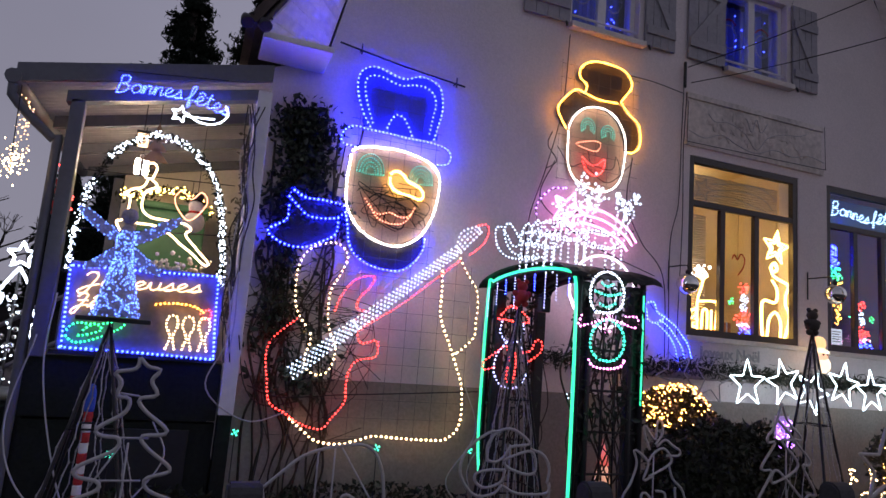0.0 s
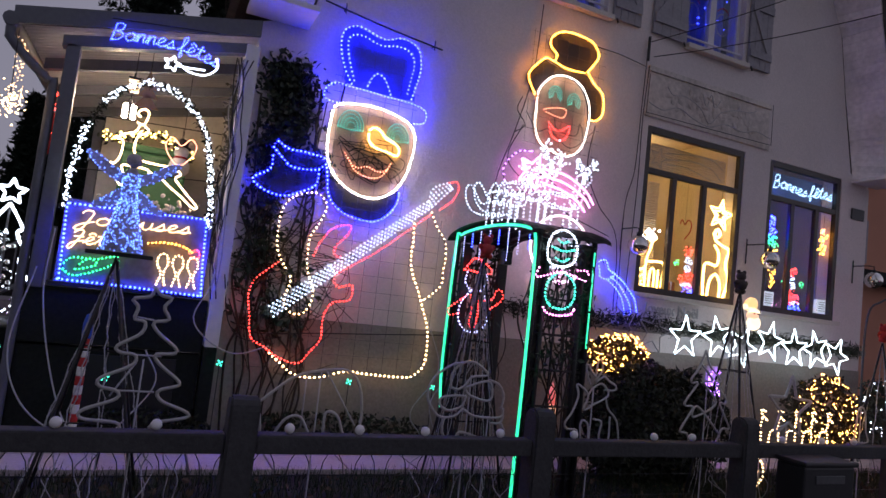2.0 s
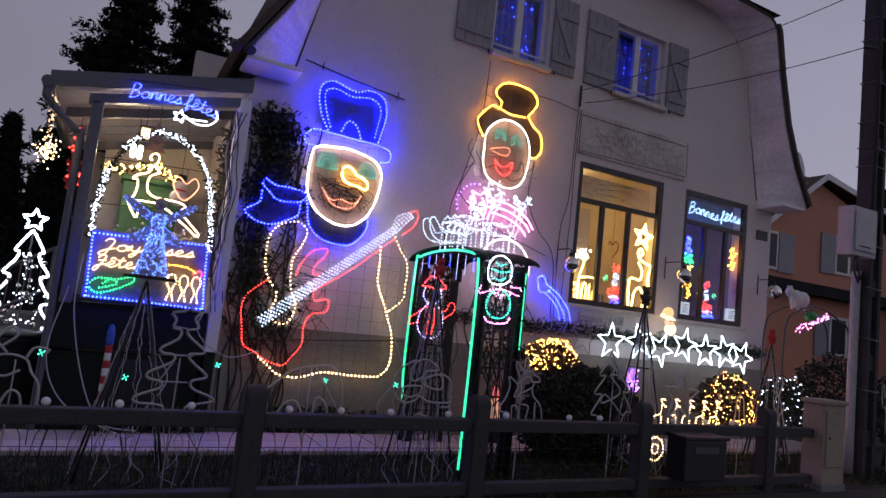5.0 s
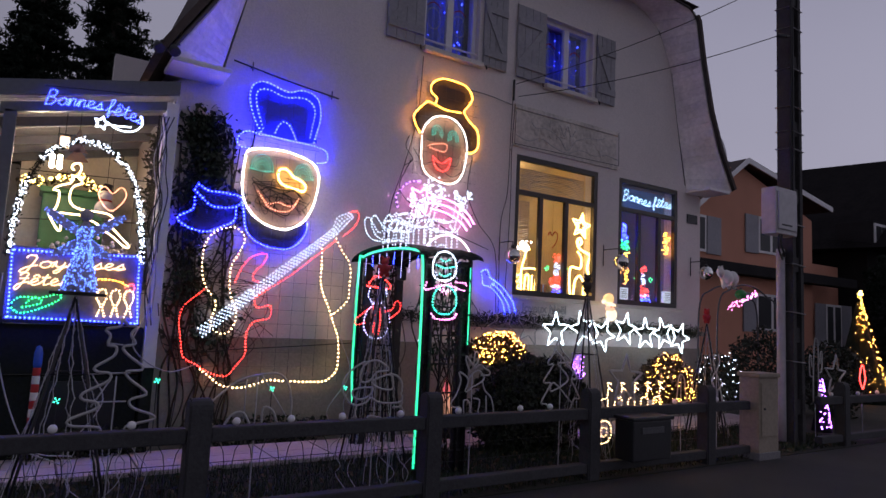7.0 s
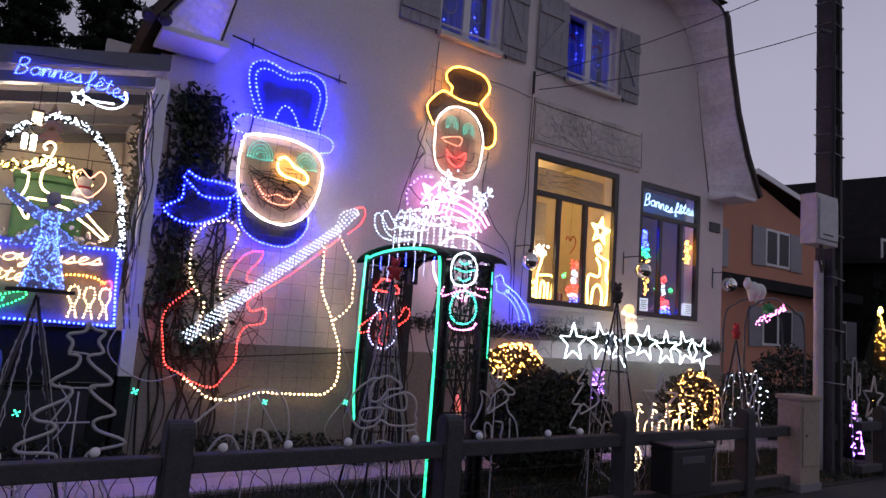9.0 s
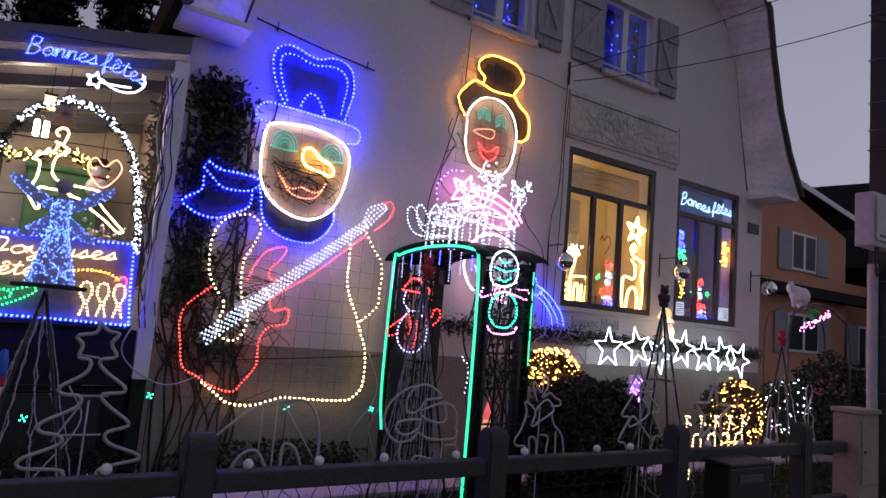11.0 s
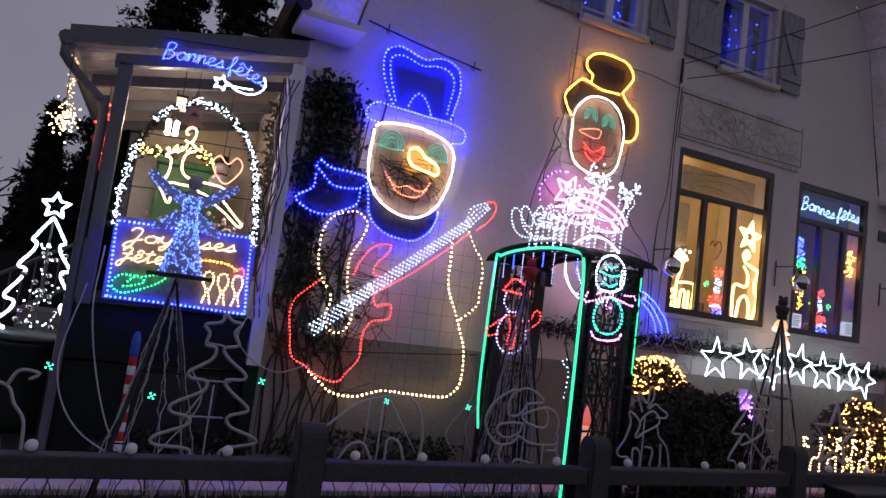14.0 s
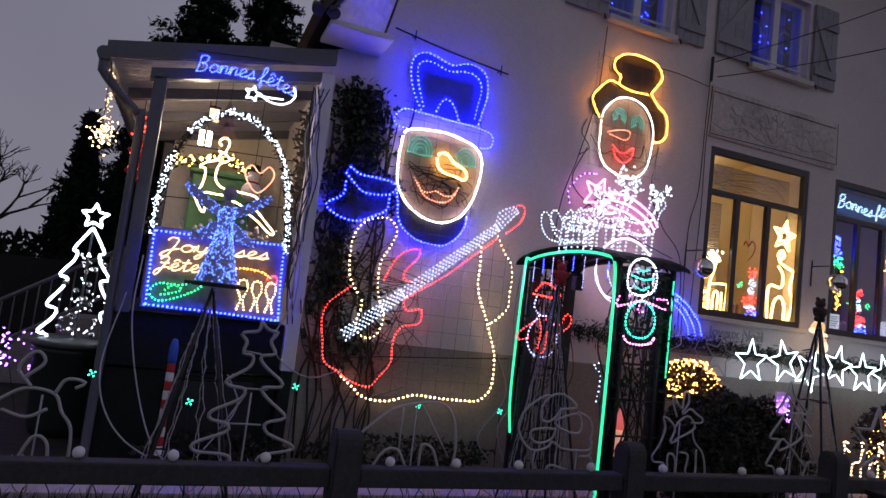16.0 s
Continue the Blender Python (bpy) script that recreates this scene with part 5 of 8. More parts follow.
rope_figure("stag_light", "unlit rope light stag behind the fence", [[(6.43, 0.75), (6.46, 0.95), (6.43, 1.02), (6.49, 1.12), (6.55, 1.05), (6.61, 1.0), (6.59, 0.92), (6.65, 0.75)], [(6.49, 1.12), (6.45, 1.25), (6.49, 1.33)], [(6.51, 1.12), (6.57, 1.24), (6.55, 1.33)], [(6.53, 0.75), (6.54, 0.92), (6.59, 0.9)]], TUBE, 0.009, [((6.53, G), (6.53, 1.1))])
rope_figure("deer_light", "unlit rope light deer with big antlers beside the path",
            [[(-0.60, 0.72), (-0.61, 0.90), (-0.66, 0.98), (-0.70, 1.06), (-0.82, 1.08), (-0.92, 1.02)], [(-0.70, 1.06), (-0.66, 1.13), (-0.58, 1.12), (-0.62, 1.09)],
             [(-0.80, 1.09), (-0.86, 1.17), (-0.80, 1.25), (-0.76, 1.20), (-0.84, 1.12)], [(-0.90, 0.98), (-0.80, 0.95), (-0.72, 0.99)], [(-0.68, 0.72), (-0.70, 0.84), (-0.76, 0.86), (-0.82, 0.72)], [(-0.86, 0.72), (-0.92, 0.86), (-1.0, 0.84)],
             [(-0.92, 1.02), (-1.02, 0.95), (-1.05, 0.72)]], TUBE, 0.010, [((-0.75, G), (-0.75, 1.05)), ((-0.95, G), (-0.95, 0.95))])

# little reindeer team with carriage wheels
team = thing("reindeer_team_light", "warm white beaded team of small reindeer behind the fence", "light figure")
for k in range(5):
    x = 4.93 + k * 0.215
    bulbs(team, "reindeer", [[(x, 0.68), (x + 0.02, 0.80), (x + 0.1, 0.82), (x + 0.13, 0.92), (x + 0.18, 0.90)], [(x + 0.12, 0.70), (x + 0.12, 0.80)], [(x + 0.13, 0.92), (x + 0.11, 0.98), (x + 0.16, 0.97)]], 3.6, WARM, r=0.0075, gap=0.03)
for cx in (4.99, 5.96):
    bulbs(team, "wheel", [[(cx + s * math.cos(t), 0.46 + s * math.sin(t)) for t in [k * math.pi / 6 for k in range(12)]] for s in (0.12, 0.05)], 3.6, WARM, r=0.0085, gap=0.034, closed=True)
part("stake", tubes([[(5.2, 3.62, G), (5.2, 3.62, 0.7)]], 0.006, 5), STEEL, team)


# ---- light pyramids of hanging chains on thin steel poles ----
def pyramid(name, x, y, z, r, h0, label, top_mat=None, lit=None, lines=11, tilt=0.0):
    t = thing(name, label, "light pyramid", "light pyramids")
    apex = Vector((x, y, z))
    for k in range(4):
        a = radians(45 + 90 * k + tilt)
        part("pole", tubes([[apex, (x + r * math.cos(a), y + r * math.sin(a), h0)]], 0.010, 6, 0.4), BLACK, t)
    for zz, rr in ((z - (z - h0) * 0.38, r * 0.40), (z - (z - h0) * 0.72, r * 0.74)):
        q = [(x + rr * math.cos(radians(45 + 90 * k + tilt)), y + rr * math.sin(radians(45 + 90 * k + tilt)), zz) for k in range(4)]
        part("cross_bar", tube(bmesh.new(), q, 0.006, 5, True), BLACK, t)
    for k in range(lines):
        a = 2 * math.pi * k / lines
        rr = r * 0.85
        foot = Vector((x + rr * math.cos(a), y + rr * math.sin(a), h0 + 0.03))
        n = 24
        pts = [apex.lerp(foot, j / n) + Vector((random.gauss(0, 0.006), random.gauss(0, 0.006), 0)) for j in range(n + 1)]
        ch = part("chain", tube(bmesh.new(), pts, 0.0032, 4), WHITE_CABLE, t)
        part("light_chain", bead_mesh("light_chain", pts[1:], 0.0062, stretch=1.5), lit or TUBE, ch)
    return t


py1 = pyramid("light_pyramid", -0.05, 4.14, 1.62, 0.42, G, "tall light pyramid with unlit hanging chains", lines=9)
pyramid("light_pyramid", 2.66, 4.45, 2.0, 0.34, G, "light pyramid of pale chains inside the arch", lines=14)
pyramid("light_pyramid", 4.85, 3.75, 1.97, 0.34, G, "dark steel light pyramid with pale chains", lines=9, tilt=15)
pyramid("light_pyramid", 7.75, 4.27, 1.70, 0.36, G, "dark steel light pyramid with pale chains", lines=9, tilt=30)

# angel of pale wire mesh on the first pyramid
angel = thing("angel_light", "pale mesh angel with spread wings and tiny blue bulbs", "light figure")
AXC, AYC = -0.035, 4.14
LACE = surface("pale_lace", (0.42, 0.38, 0.42), 0.8, grain=70, amount=0.35, bump=0.4)
ICE = glow("ice_blue_led", (0.08, 0.18, 1.0), 4.2)
part("stand", boxes((AXC - 0.19, AXC + 0.19, AYC - 0.04, AYC + 0.04, 1.63, 1.655), bevel=0.005), BLACK, angel, "black stand bar")


def angel_bulbs(owner, spots):
    part("bulbs", bead_mesh("bulbs", spots, 0.0036, 0.4), ICE, owner, "tiny ice-blue bulbs")


prof = [(0.122, 1.66), (0.104, 1.74), (0.080, 1.84), (0.054, 1.94), (0.040, 2.02), (0.046, 2.10), (0.042, 2.15), (0.016, 2.19)]
dress = part("dress", moved(lathe([(r * random.uniform(0.97, 1.03), z) for r, z in prof], 14), pose(AXC, AYC, 0) @ Matrix.Diagonal((1, 0.7, 1, 1))), LACE, angel)
spots = []
for k in range(480):
    (r0, z0), (r1, z1) = random.choice([(prof[a], prof[a + 1]) for a in (0, 0, 1, 1, 2, 2, 3, 3, 4, 5)])
    u, a = random.random(), random.uniform(3.2, 6.2)
    r = r0 + (r1 - r0) * u + 0.006
    spots.append((AXC + r * math.cos(a), AYC + 0.7 * r * math.sin(a), z0 + (z1 - z0) * u))
angel_bulbs(dress, spots)
head = bmesh.new()
bmesh.ops.create_uvsphere(head, u_segments=14, v_segments=10, radius=0.046, matrix=Matrix.Translation((AXC, AYC, 2.235)))
for f in head.faces:
    f.smooth = True
part("head", head, LACE, angel)
for sgn in (-1, 1):
    for nm, rim in (("upper_wing", [(0.03, 2.08), (0.05, 2.15), (0.12, 2.19), (0.20, 2.25), (0.275, 2.27), (0.25, 2.22), (0.17, 2.15), (0.09, 2.10)]),
                    ("lower_wing", [(0.03, 2.06), (0.09, 2.03), (0.15, 1.98), (0.20, 1.945), (0.19, 1.91), (0.15, 1.925), (0.10, 1.93), (0.05, 1.98)])):
        q = flow([(AXC + sgn * x, AYC + 0.02 + 0.15 * x, z) for x, z in rim], True, 0.02)[:-1]
        b = bmesh.new()
        face_ = b.faces.new([b.verts.new(p) for p in q])
        ext = bmesh.ops.extrude_face_region(b, geom=[face_])
        bmesh.ops.translate(b, verts=[v for v in ext["geom"] if isinstance(v, bmesh.types.BMVert)], vec=(0, 0.006, 0))
        bmesh.ops.recalc_face_normals(b, faces=b.faces)
        bmesh.ops.triangulate(b, faces=[f for f in b.faces if len(f.verts) > 4])
        w = part(nm, b, LACE, angel)
        mid = sum(q, Vector()) / len(q)
        angel_bulbs(w, [mid.lerp(random.choice(q), random.random() ** 0.5) + Vector((0, -0.008, 0)) for _ in range(22)] + [p + Vector((0, -0.006, 0)) for p in q[::2]])


def plush(name, x, y, z, label, body):
    t = thing(name, label, "soft toy")
    for nm, dx, dz, r in (("body", 0, 0, 0.055), ("head", 0, 0.075, 0.042), ("ear", -0.035, 0.115, 0.018), ("ear", 0.035, 0.115, 0.018), ("arm", -0.055, 0.02, 0.024), ("arm", 0.055, 0.02, 0.024), ("leg", -0.03, -0.055, 0.026), ("leg", 0.03, -0.055, 0.026)):
        b = bmesh.new()
        bmesh.ops.create_icosphere(b, subdivisions=2, radius=r, matrix=Matrix.Translation((x + dx, y, z + dz)))
        for f in b.faces:
            f.smooth = True
        part(nm, b, body, t)
    return t


for zt in (2.54, 2.73):
    hung = plush("plush_toy", -0.79, 6.2, zt, "small red father christmas toy on a cord by the porch post", RED_CLOTH)
    part("cord", tubes([[(-0.79, 6.2, zt + 0.1), (-0.79, 6.2, zt + 0.36)]], 0.003, 4), CABLE, hung)
plush("plush_toy", 2.66, 4.42, 2.06, "small brown and red soft toy on a light pyramid", RED_CLOTH)
plush("plush_toy", 4.85, 3.75, 2.03, "small dark soft toy on a light pyramid", BARK)
plush("plush_toy", 7.75, 4.27, 1.78, "small red soft toy on a light pyramid", RED_CLOTH)

# glowing figure on the mid pyramid side
face = thing("snow_face_light", "glowing translucent plastic father christmas head", "light figure")
def blown(nm, x, z, rx, ry, rz, mat, tilt=0.0):
    b = bmesh.new()
    bmesh.ops.create_uvsphere(b, u_segments=16, v_segments=12, radius=1, matrix=pose(x, 5.45, z, 0, tilt, 0) @ Matrix.Diagonal((rx, ry, rz, 1)))
    for f in b.faces:
        f.smooth = True
    return part(nm, b, mat, face)


LAMP_WHITE = glow("lamp_white_plastic", (1.0, 0.80, 0.52), 1.1)
blown("hat", 7.03, 2.0, 0.105, 0.06, 0.085, glow("lamp_hat_plastic", (1.0, 0.55, 0.18), 0.9), -20)
blown("brim", 7.06, 1.93, 0.125, 0.068, 0.03, LAMP_WHITE, 12)
blown("face", 7.07, 1.865, 0.085, 0.06, 0.06, glow("lamp_skin_plastic", (1.0, 0.50, 0.28), 0.8))
blown("beard", 7.10, 1.77, 0.11, 0.055, 0.095, LAMP_WHITE)
blown("bobble", 6.93, 1.96, 0.035, 0.035, 0.035, LAMP_WHITE)
for dx in (-0.03, 0.03):
    b = bmesh.new()
    bmesh.ops.create_uvsphere(b, u_segments=8, v_segments=6, radius=0.011, matrix=Matrix.Translation((7.07 + dx, 5.395, 1.885)))
    part("eye", b, BLACK, face)
part("bracket", tubes([[(7.1, 5.49, 1.75), (7.1, YW, 1.70)]], 0.008, 5), BLACK, face)

# candy stick lamp by the porch
candy = thing("candy_stick_lamp", "red and white striped stick lamp with a blue top", "garden lamp")
for k in range(10):
    z = 0.30 + k * 0.07
    part("segment", moved(lathe([(0.028, 0), (0.030, 0.01), (0.030, 0.06), (0.028, 0.069)], 12), pose(-0.22, 5.25, z)), RED_CLOTH if k % 2 else WHITE_CLOTH, candy)
part("top", moved(lathe([(0.03, 0), (0.034, 0.03), (0.034, 0.12), (0.02, 0.18), (0.0, 0.19)], 12), pose(-0.22, 5.25, 1.0)), BLUE_PLASTIC, candy, "blue plastic top")
part("spike", tubes([[(-0.22, 5.25, G - 0.02), (-0.22, 5.25, 0.31)]], 0.008, 6), BLACK, candy)
for x, y, z in ((-0.72, 4.9, 0.93), (-0.05, 5.2, 0.72), (0.78, 5.4, 0.86), (2.78, 5.45, 0.75), (1.95, 5.5, 0.75)):
    g = thing("clover_lamp", "tiny green clover lamp on a thin stake", "garden lamp", "clover lamps")
    part("flower", bead_mesh("flower", [(x + 0.022 * math.cos(a), y, z + 0.022 * math.sin(a)) for a in (0.5, 2.1, 3.7, 5.3)] + [(x, y, z)], 0.008), CLOVER, g)
    part("stake", tubes([[(x, y, G - 0.02), (x, y, z)]], 0.004, 4), BLACK, g)


# ---- porch decorations ----
def lettering(parent, name, words, size, m, colour, r, label=""):
    """Words drawn as light rope outlines."""
    cu = bpy.data.curves.new(name, "FONT")
    cu.body, cu.size, cu.fill_mode, cu.bevel_depth, cu.bevel_resolution, cu.resolution_u = words, size, "NONE", r, 1, 4
    tmp = new(name + "_tmp", cu)
    bpy.context.view_layer.update()
    me = bpy.data.meshes.new_from_object(tmp.evaluated_get(bpy.context.evaluated_depsgraph_get()))
    bpy.data.objects.remove(tmp)
    me.transform(m)
    return part(name, me, colour, parent, label)


# handwritten letters: advance and strokes, with the small letters one unit high
SCRIPT = {
    "B": (1.25, [[(0.15, 0.0), (0.2, 1.0), (0.15, 1.8), (0.5, 1.95), (0.85, 1.75), (0.8, 1.25), (0.35, 1.0), (0.85, 0.9), (1.0, 0.45), (0.7, 0.05), (0.15, 0.0)]]),
    "J": (1.15, [[(0.2, 1.4), (0.35, 1.75), (0.75, 1.7), (0.85, 1.3), (0.7, 0.4), (0.5, -0.6), (0.2, -0.8), (0.05, -0.5), (0.4, 0.0), (1.05, 0.35)]]),
    "F": (1.1, [[(0.2, 1.4), (0.45, 1.75), (0.8, 1.65), (0.75, 1.1), (0.55, 0.2), (0.35, -0.6), (0.1, -0.6), (0.15, -0.1), (0.6, 0.3), (1.05, 0.4)], [(0.3, 0.9), (0.95, 0.95)]]),
    "o": (0.95, [[(0.5, 0.95), (0.15, 0.75), (0.1, 0.3), (0.4, 0.0), (0.75, 0.2), (0.8, 0.65), (0.5, 0.95), (0.75, 0.8), (1.0, 0.75)]]),
    "n": (0.95, [[(0.0, 0.1), (0.15, 0.85), (0.2, 0.0), (0.3, 0.7), (0.55, 0.95), (0.7, 0.7), (0.7, 0.1), (0.95, 0.15)]]),
    "e": (0.85, [[(0.0, 0.2), (0.45, 0.5), (0.65, 0.8), (0.4, 1.0), (0.15, 0.65), (0.2, 0.15), (0.5, 0.0), (0.85, 0.25)]]),
    "s": (0.8, [[(0.0, 0.1), (0.4, 0.75), (0.5, 1.0), (0.6, 0.6), (0.65, 0.2), (0.4, 0.0), (0.15, 0.1), (0.8, 0.2)]]),
    "f": (0.85, [[(0.0, 0.2), (0.4, 0.8), (0.6, 1.6), (0.45, 1.9), (0.3, 1.5), (0.3, 0.4), (0.3, -0.5), (0.5, -0.4), (0.4, 0.2), (0.85, 0.3)]]),
    "t": (0.75, [[(0.0, 0.2), (0.3, 0.9), (0.4, 1.6), (0.3, 0.6), (0.4, 0.05), (0.75, 0.2)], [(0.05, 1.1), (0.65, 1.15)]]),
    "u": (0.95, [[(0.0, 0.2), (0.15, 0.95), (0.2, 0.25), (0.45, 0.0), (0.7, 0.3), (0.75, 0.95), (0.75, 0.2), (0.95, 0.15)]]),
    "y": (0.95, [[(0.0, 0.2), (0.15, 0.95), (0.2, 0.35), (0.45, 0.15), (0.7, 0.4), (0.75, 0.95), (0.65, -0.2), (0.4, -0.75), (0.2, -0.5), (0.95, 0.3)]]),
    "ê": (0.85, [[(0.0, 0.2), (0.45, 0.5), (0.65, 0.8), (0.4, 1.0), (0.15, 0.65), (0.2, 0.15), (0.5, 0.0), (0.85, 0.25)], [(0.2, 1.25), (0.42, 1.5), (0.65, 1.25)]]),
    " ": (0.35, []),
}


def handwriting(parent, words, x0, x1, base, high, y, colour, r, gap, slant=0.2, rope=None):
    """Connected handwriting of small bulbs between x0 and x1, along the height base(u)."""
    total = sum(SCRIPT[c][0] for c in words)
    k = (x1 - x0) / total
    pen = 0.0
    for c in words:
        adv, strokes = SCRIPT[c]
        spots, b = [], bmesh.new()
        for st in strokes:
            q = flow([(x0 + (pen + px) * k + slant * pz * high, y, base((pen + px) / total) + pz * high) for px, pz in st], False, gap)
            spots += q
            tube(b, [p + Vector((0, 0.006, 0)) for p in q], rope or r * 0.5, 5)
        if spots:
            letter = part("letter", bead_mesh("letter", spots, r, 0.15), colour, parent)
            part("letter_rope", b, colour if rope else WHITE_CABLE, letter)
        pen += adv


sign = thing("greeting_light", "blue beaded greeting letters with a white comet on the fascia", "light sign")
handwriting(sign, "Bonnes fêtes", -0.40, 0.43, lambda u: 3.345 + 0.05 * math.sin(u * 3.0) - 0.035 * u * u, 0.073, 5.375, BLUE_MID, 0.0062, 0.02)
part("star", tube(bmesh.new(), straight(star_points(0.075, 3.265, 0.068, 0.03, 10, 5.37), True, 0.015)[:-1], 0.008, 5, True), COOL, sign, "white star")
neon(sign, "tail", [[(0.13, 3.28), (0.20, 3.235), (0.30, 3.225), (0.38, 3.26), (0.425, 3.33), (0.40, 3.40)], [(0.13, 3.26), (0.24, 3.265), (0.33, 3.275)]], 5.37, COOL, 0.007)
part("backing_wire", tubes([[(-0.4, 5.385, 3.52), (0.4, 5.385, 3.62)]], 0.004, 4), CABLE, sign)

garl = thing("light_arch", "dark tinsel arch wound with white bulbs", "light arch")
ARC = [(-0.53, 1.98), (-0.53, 2.09), (-0.51, 2.34), (-0.45, 2.64), (-0.31, 2.92), (-0.06, 3.08), (0.19, 3.02), (0.38, 2.81), (0.48, 2.5), (0.53, 2.18), (0.54, 1.98)]
axis = flow(upright(ARC, 5.44), False, 0.012)
part("tinsel", leaves("tinsel", [p + Vector((random.gauss(0, 0.018), random.gauss(0, 0.018), random.gauss(0, 0.018))) for p in axis for _ in range(5)], 0.02, 0.3), CONIFER, garl)
part("bulbs", bead_mesh("bulbs", [p + Vector((random.gauss(0, 0.015), -0.02 + random.gauss(0, 0.012), random.gauss(0, 0.015))) for j, p in enumerate(axis) if not 56 < j < 76 and j % 8 != 3 for _ in range(2)], 0.0068, 0.4), COOL, garl, "white bulbs")
part("hoop", tube(bmesh.new(), axis[::4], 0.008, 5), BLACK, garl)

stag = thing("leaping_reindeer_light", "warm white rope light leaping reindeer in the porch", "light figure")
neon(stag, "outline", [[(-0.12, 2.76), (-0.07, 2.75), (-0.05, 2.79), (-0.04, 2.85), (-0.07, 2.88), (-0.11, 2.86), (-0.12, 2.82), (-0.09, 2.81)],
                       [(-0.09, 2.75), (-0.12, 2.68), (-0.19, 2.65), (-0.25, 2.60), (-0.20, 2.59), (-0.20, 2.48), (-0.23, 2.40), (-0.27, 2.39), (-0.23, 2.31), (-0.18, 2.23), (-0.16, 2.23), (-0.16, 2.31), (-0.18, 2.39), (-0.10, 2.39), (-0.01, 2.39), (0.05, 2.36)],
                       [(-0.07, 2.75), (-0.02, 2.70), (-0.09, 2.65), (-0.11, 2.58), (-0.10, 2.50), (-0.03, 2.45), (0.12, 2.44), (0.22, 2.43), (0.27, 2.39), (0.23, 2.35), (0.32, 2.25), (0.43, 2.14), (0.39, 2.13), (0.29, 2.21), (0.20, 2.27), (0.11, 2.34), (0.02, 2.36)]], 5.52, WARM, 0.0078)
part("cross_wire", tubes([[(-0.55, 5.53, 2.30), (0.55, 5.53, 2.38)], [(-0.55, 5.53, 2.75), (0.55, 5.53, 2.80)]], 0.004, 4), CABLE, stag)
hrt = thing("heart_light", "red rope light heart in the porch", "light figure")
neon(hrt, "outline", [[(0.24, 2.46), (0.15, 2.54), (0.12, 2.63), (0.17, 2.69), (0.24, 2.63), (0.31, 2.70), (0.36, 2.64), (0.33, 2.55)]], 5.50, MOUTH, 0.0042, True)
part("hanger", tubes([[(0.24, 5.5, 2.63), (0.24, 5.52, 2.78)]], 0.003, 4), CABLE, hrt)

panel = thing("greeting_panel_light", "beaded light panel with a greeting, a bottle and glasses", "light sign")
bulbs(panel, "border", [[(-0.48, 1.425), (-0.46, 1.42), (0.0, 1.415), (0.51, 1.40), (0.545, 1.41), (0.55, 1.45), (0.53, 1.72), (0.52, 1.98), (0.515, 2.03), (0.48, 2.035), (0.0, 2.02), (-0.46, 2.01), (-0.497, 2.005), (-0.50, 1.96), (-0.49, 1.70), (-0.482, 1.46)]], 5.40, BLUE_MID, r=0.0105, gap=0.034, closed=True, label="blue bulbs of the border")
handwriting(panel, "Joyeuses", -0.43, 0.40, lambda u: 1.862 + 0.035 * u, 0.062, 5.40, WARM_ROPE, 0.0074, 0.019, 0.25, 0.005)
handwriting(panel, "Fêtes", -0.46, -0.05, lambda u: 1.705 + 0.015 * u, 0.062, 5.40, WARM_ROPE, 0.0074, 0.019, 0.25, 0.005)
bulbs(panel, "bottle", [[(-0.46, 1.50), (-0.38, 1.46), (-0.22, 1.52), (-0.10, 1.60), (-0.12, 1.64), (-0.26, 1.60), (-0.40, 1.60), (-0.46, 1.55)], [(-0.38, 1.51), (-0.24, 1.56), (-0.30, 1.60)]], 5.40, GREEN, r=0.008, gap=0.028, closed=True)
for k in range(3):
    x = 0.225 + 0.115 * k
    bulbs(panel, "glass", [[(x - 0.02, 1.46), (x + 0.0, 1.55), (x - 0.035, 1.63), (x - 0.02, 1.70), (x + 0.03, 1.70), (x + 0.045, 1.63), (x + 0.02, 1.55), (x + 0.04, 1.46)]], 5.40, WARM, r=0.0085, gap=0.028)
bulbs(panel, "cork", [[(0.10, 1.78), (0.22, 1.80), (0.36, 1.79), (0.44, 1.75)]], 5.40, AMBER, r=0.008, gap=0.03)
bulbs(panel, "flame", [[(0.42, 1.74), (0.48, 1.77), (0.50, 1.72), (0.45, 1.70)]], 5.40, RED, r=0.008, gap=0.022, closed=True)
part("board", boxes((-0.52, 0.57, 5.43, 5.445, 1.40, 2.05), bevel=0.003), surface("grey_board", (0.20, 0.19, 0.20), 0.7, grain=18, amount=0.3), panel, "grey board behind the bulbs")
part("batten", boxes((-0.56, 0.58, 5.446, 5.49, 1.37, 1.40)), BLACK, panel)

# things in the porch
lampg = thing("swag_lights", "warm fairy-light swag on the porch wall", "string lights")
sw = flow([(-0.55, 7.9, 3.0), (-0.3, 7.85, 3.04), (0.0, 7.8, 3.12), (0.2, 7.85, 3.05), (0.4, 7.9, 2.9)], False, 0.012)
part("greenery", leaves("greenery", [p + Vector((random.gauss(0, 0.04), random.gauss(0, 0.02), random.gauss(0, 0.03))) for p in sw for _ in range(3)], 0.03), HEDGE_LEAF, lampg)
part("bulbs", bead_mesh("bulbs", [p + Vector((random.gauss(0, 0.035), -0.04, random.gauss(0, 0.03))) for p in sw], 0.011, 0.3), YELLOW, lampg, "warm bulbs")
pl = thing("porch_lamp", "glowing porch lamp hanging under the roof", "lamp")
for dx in (-0.035, 0.035):
    part("tube", moved(lathe([(0.0, 0.15), (0.018, 0.145), (0.022, 0.13), (0.022, 0.01), (0.0, 0.0)], 12), pose(-0.24 + dx, 6.4, 2.95)), PORCH_GLOW, pl, "glowing lamp tube")
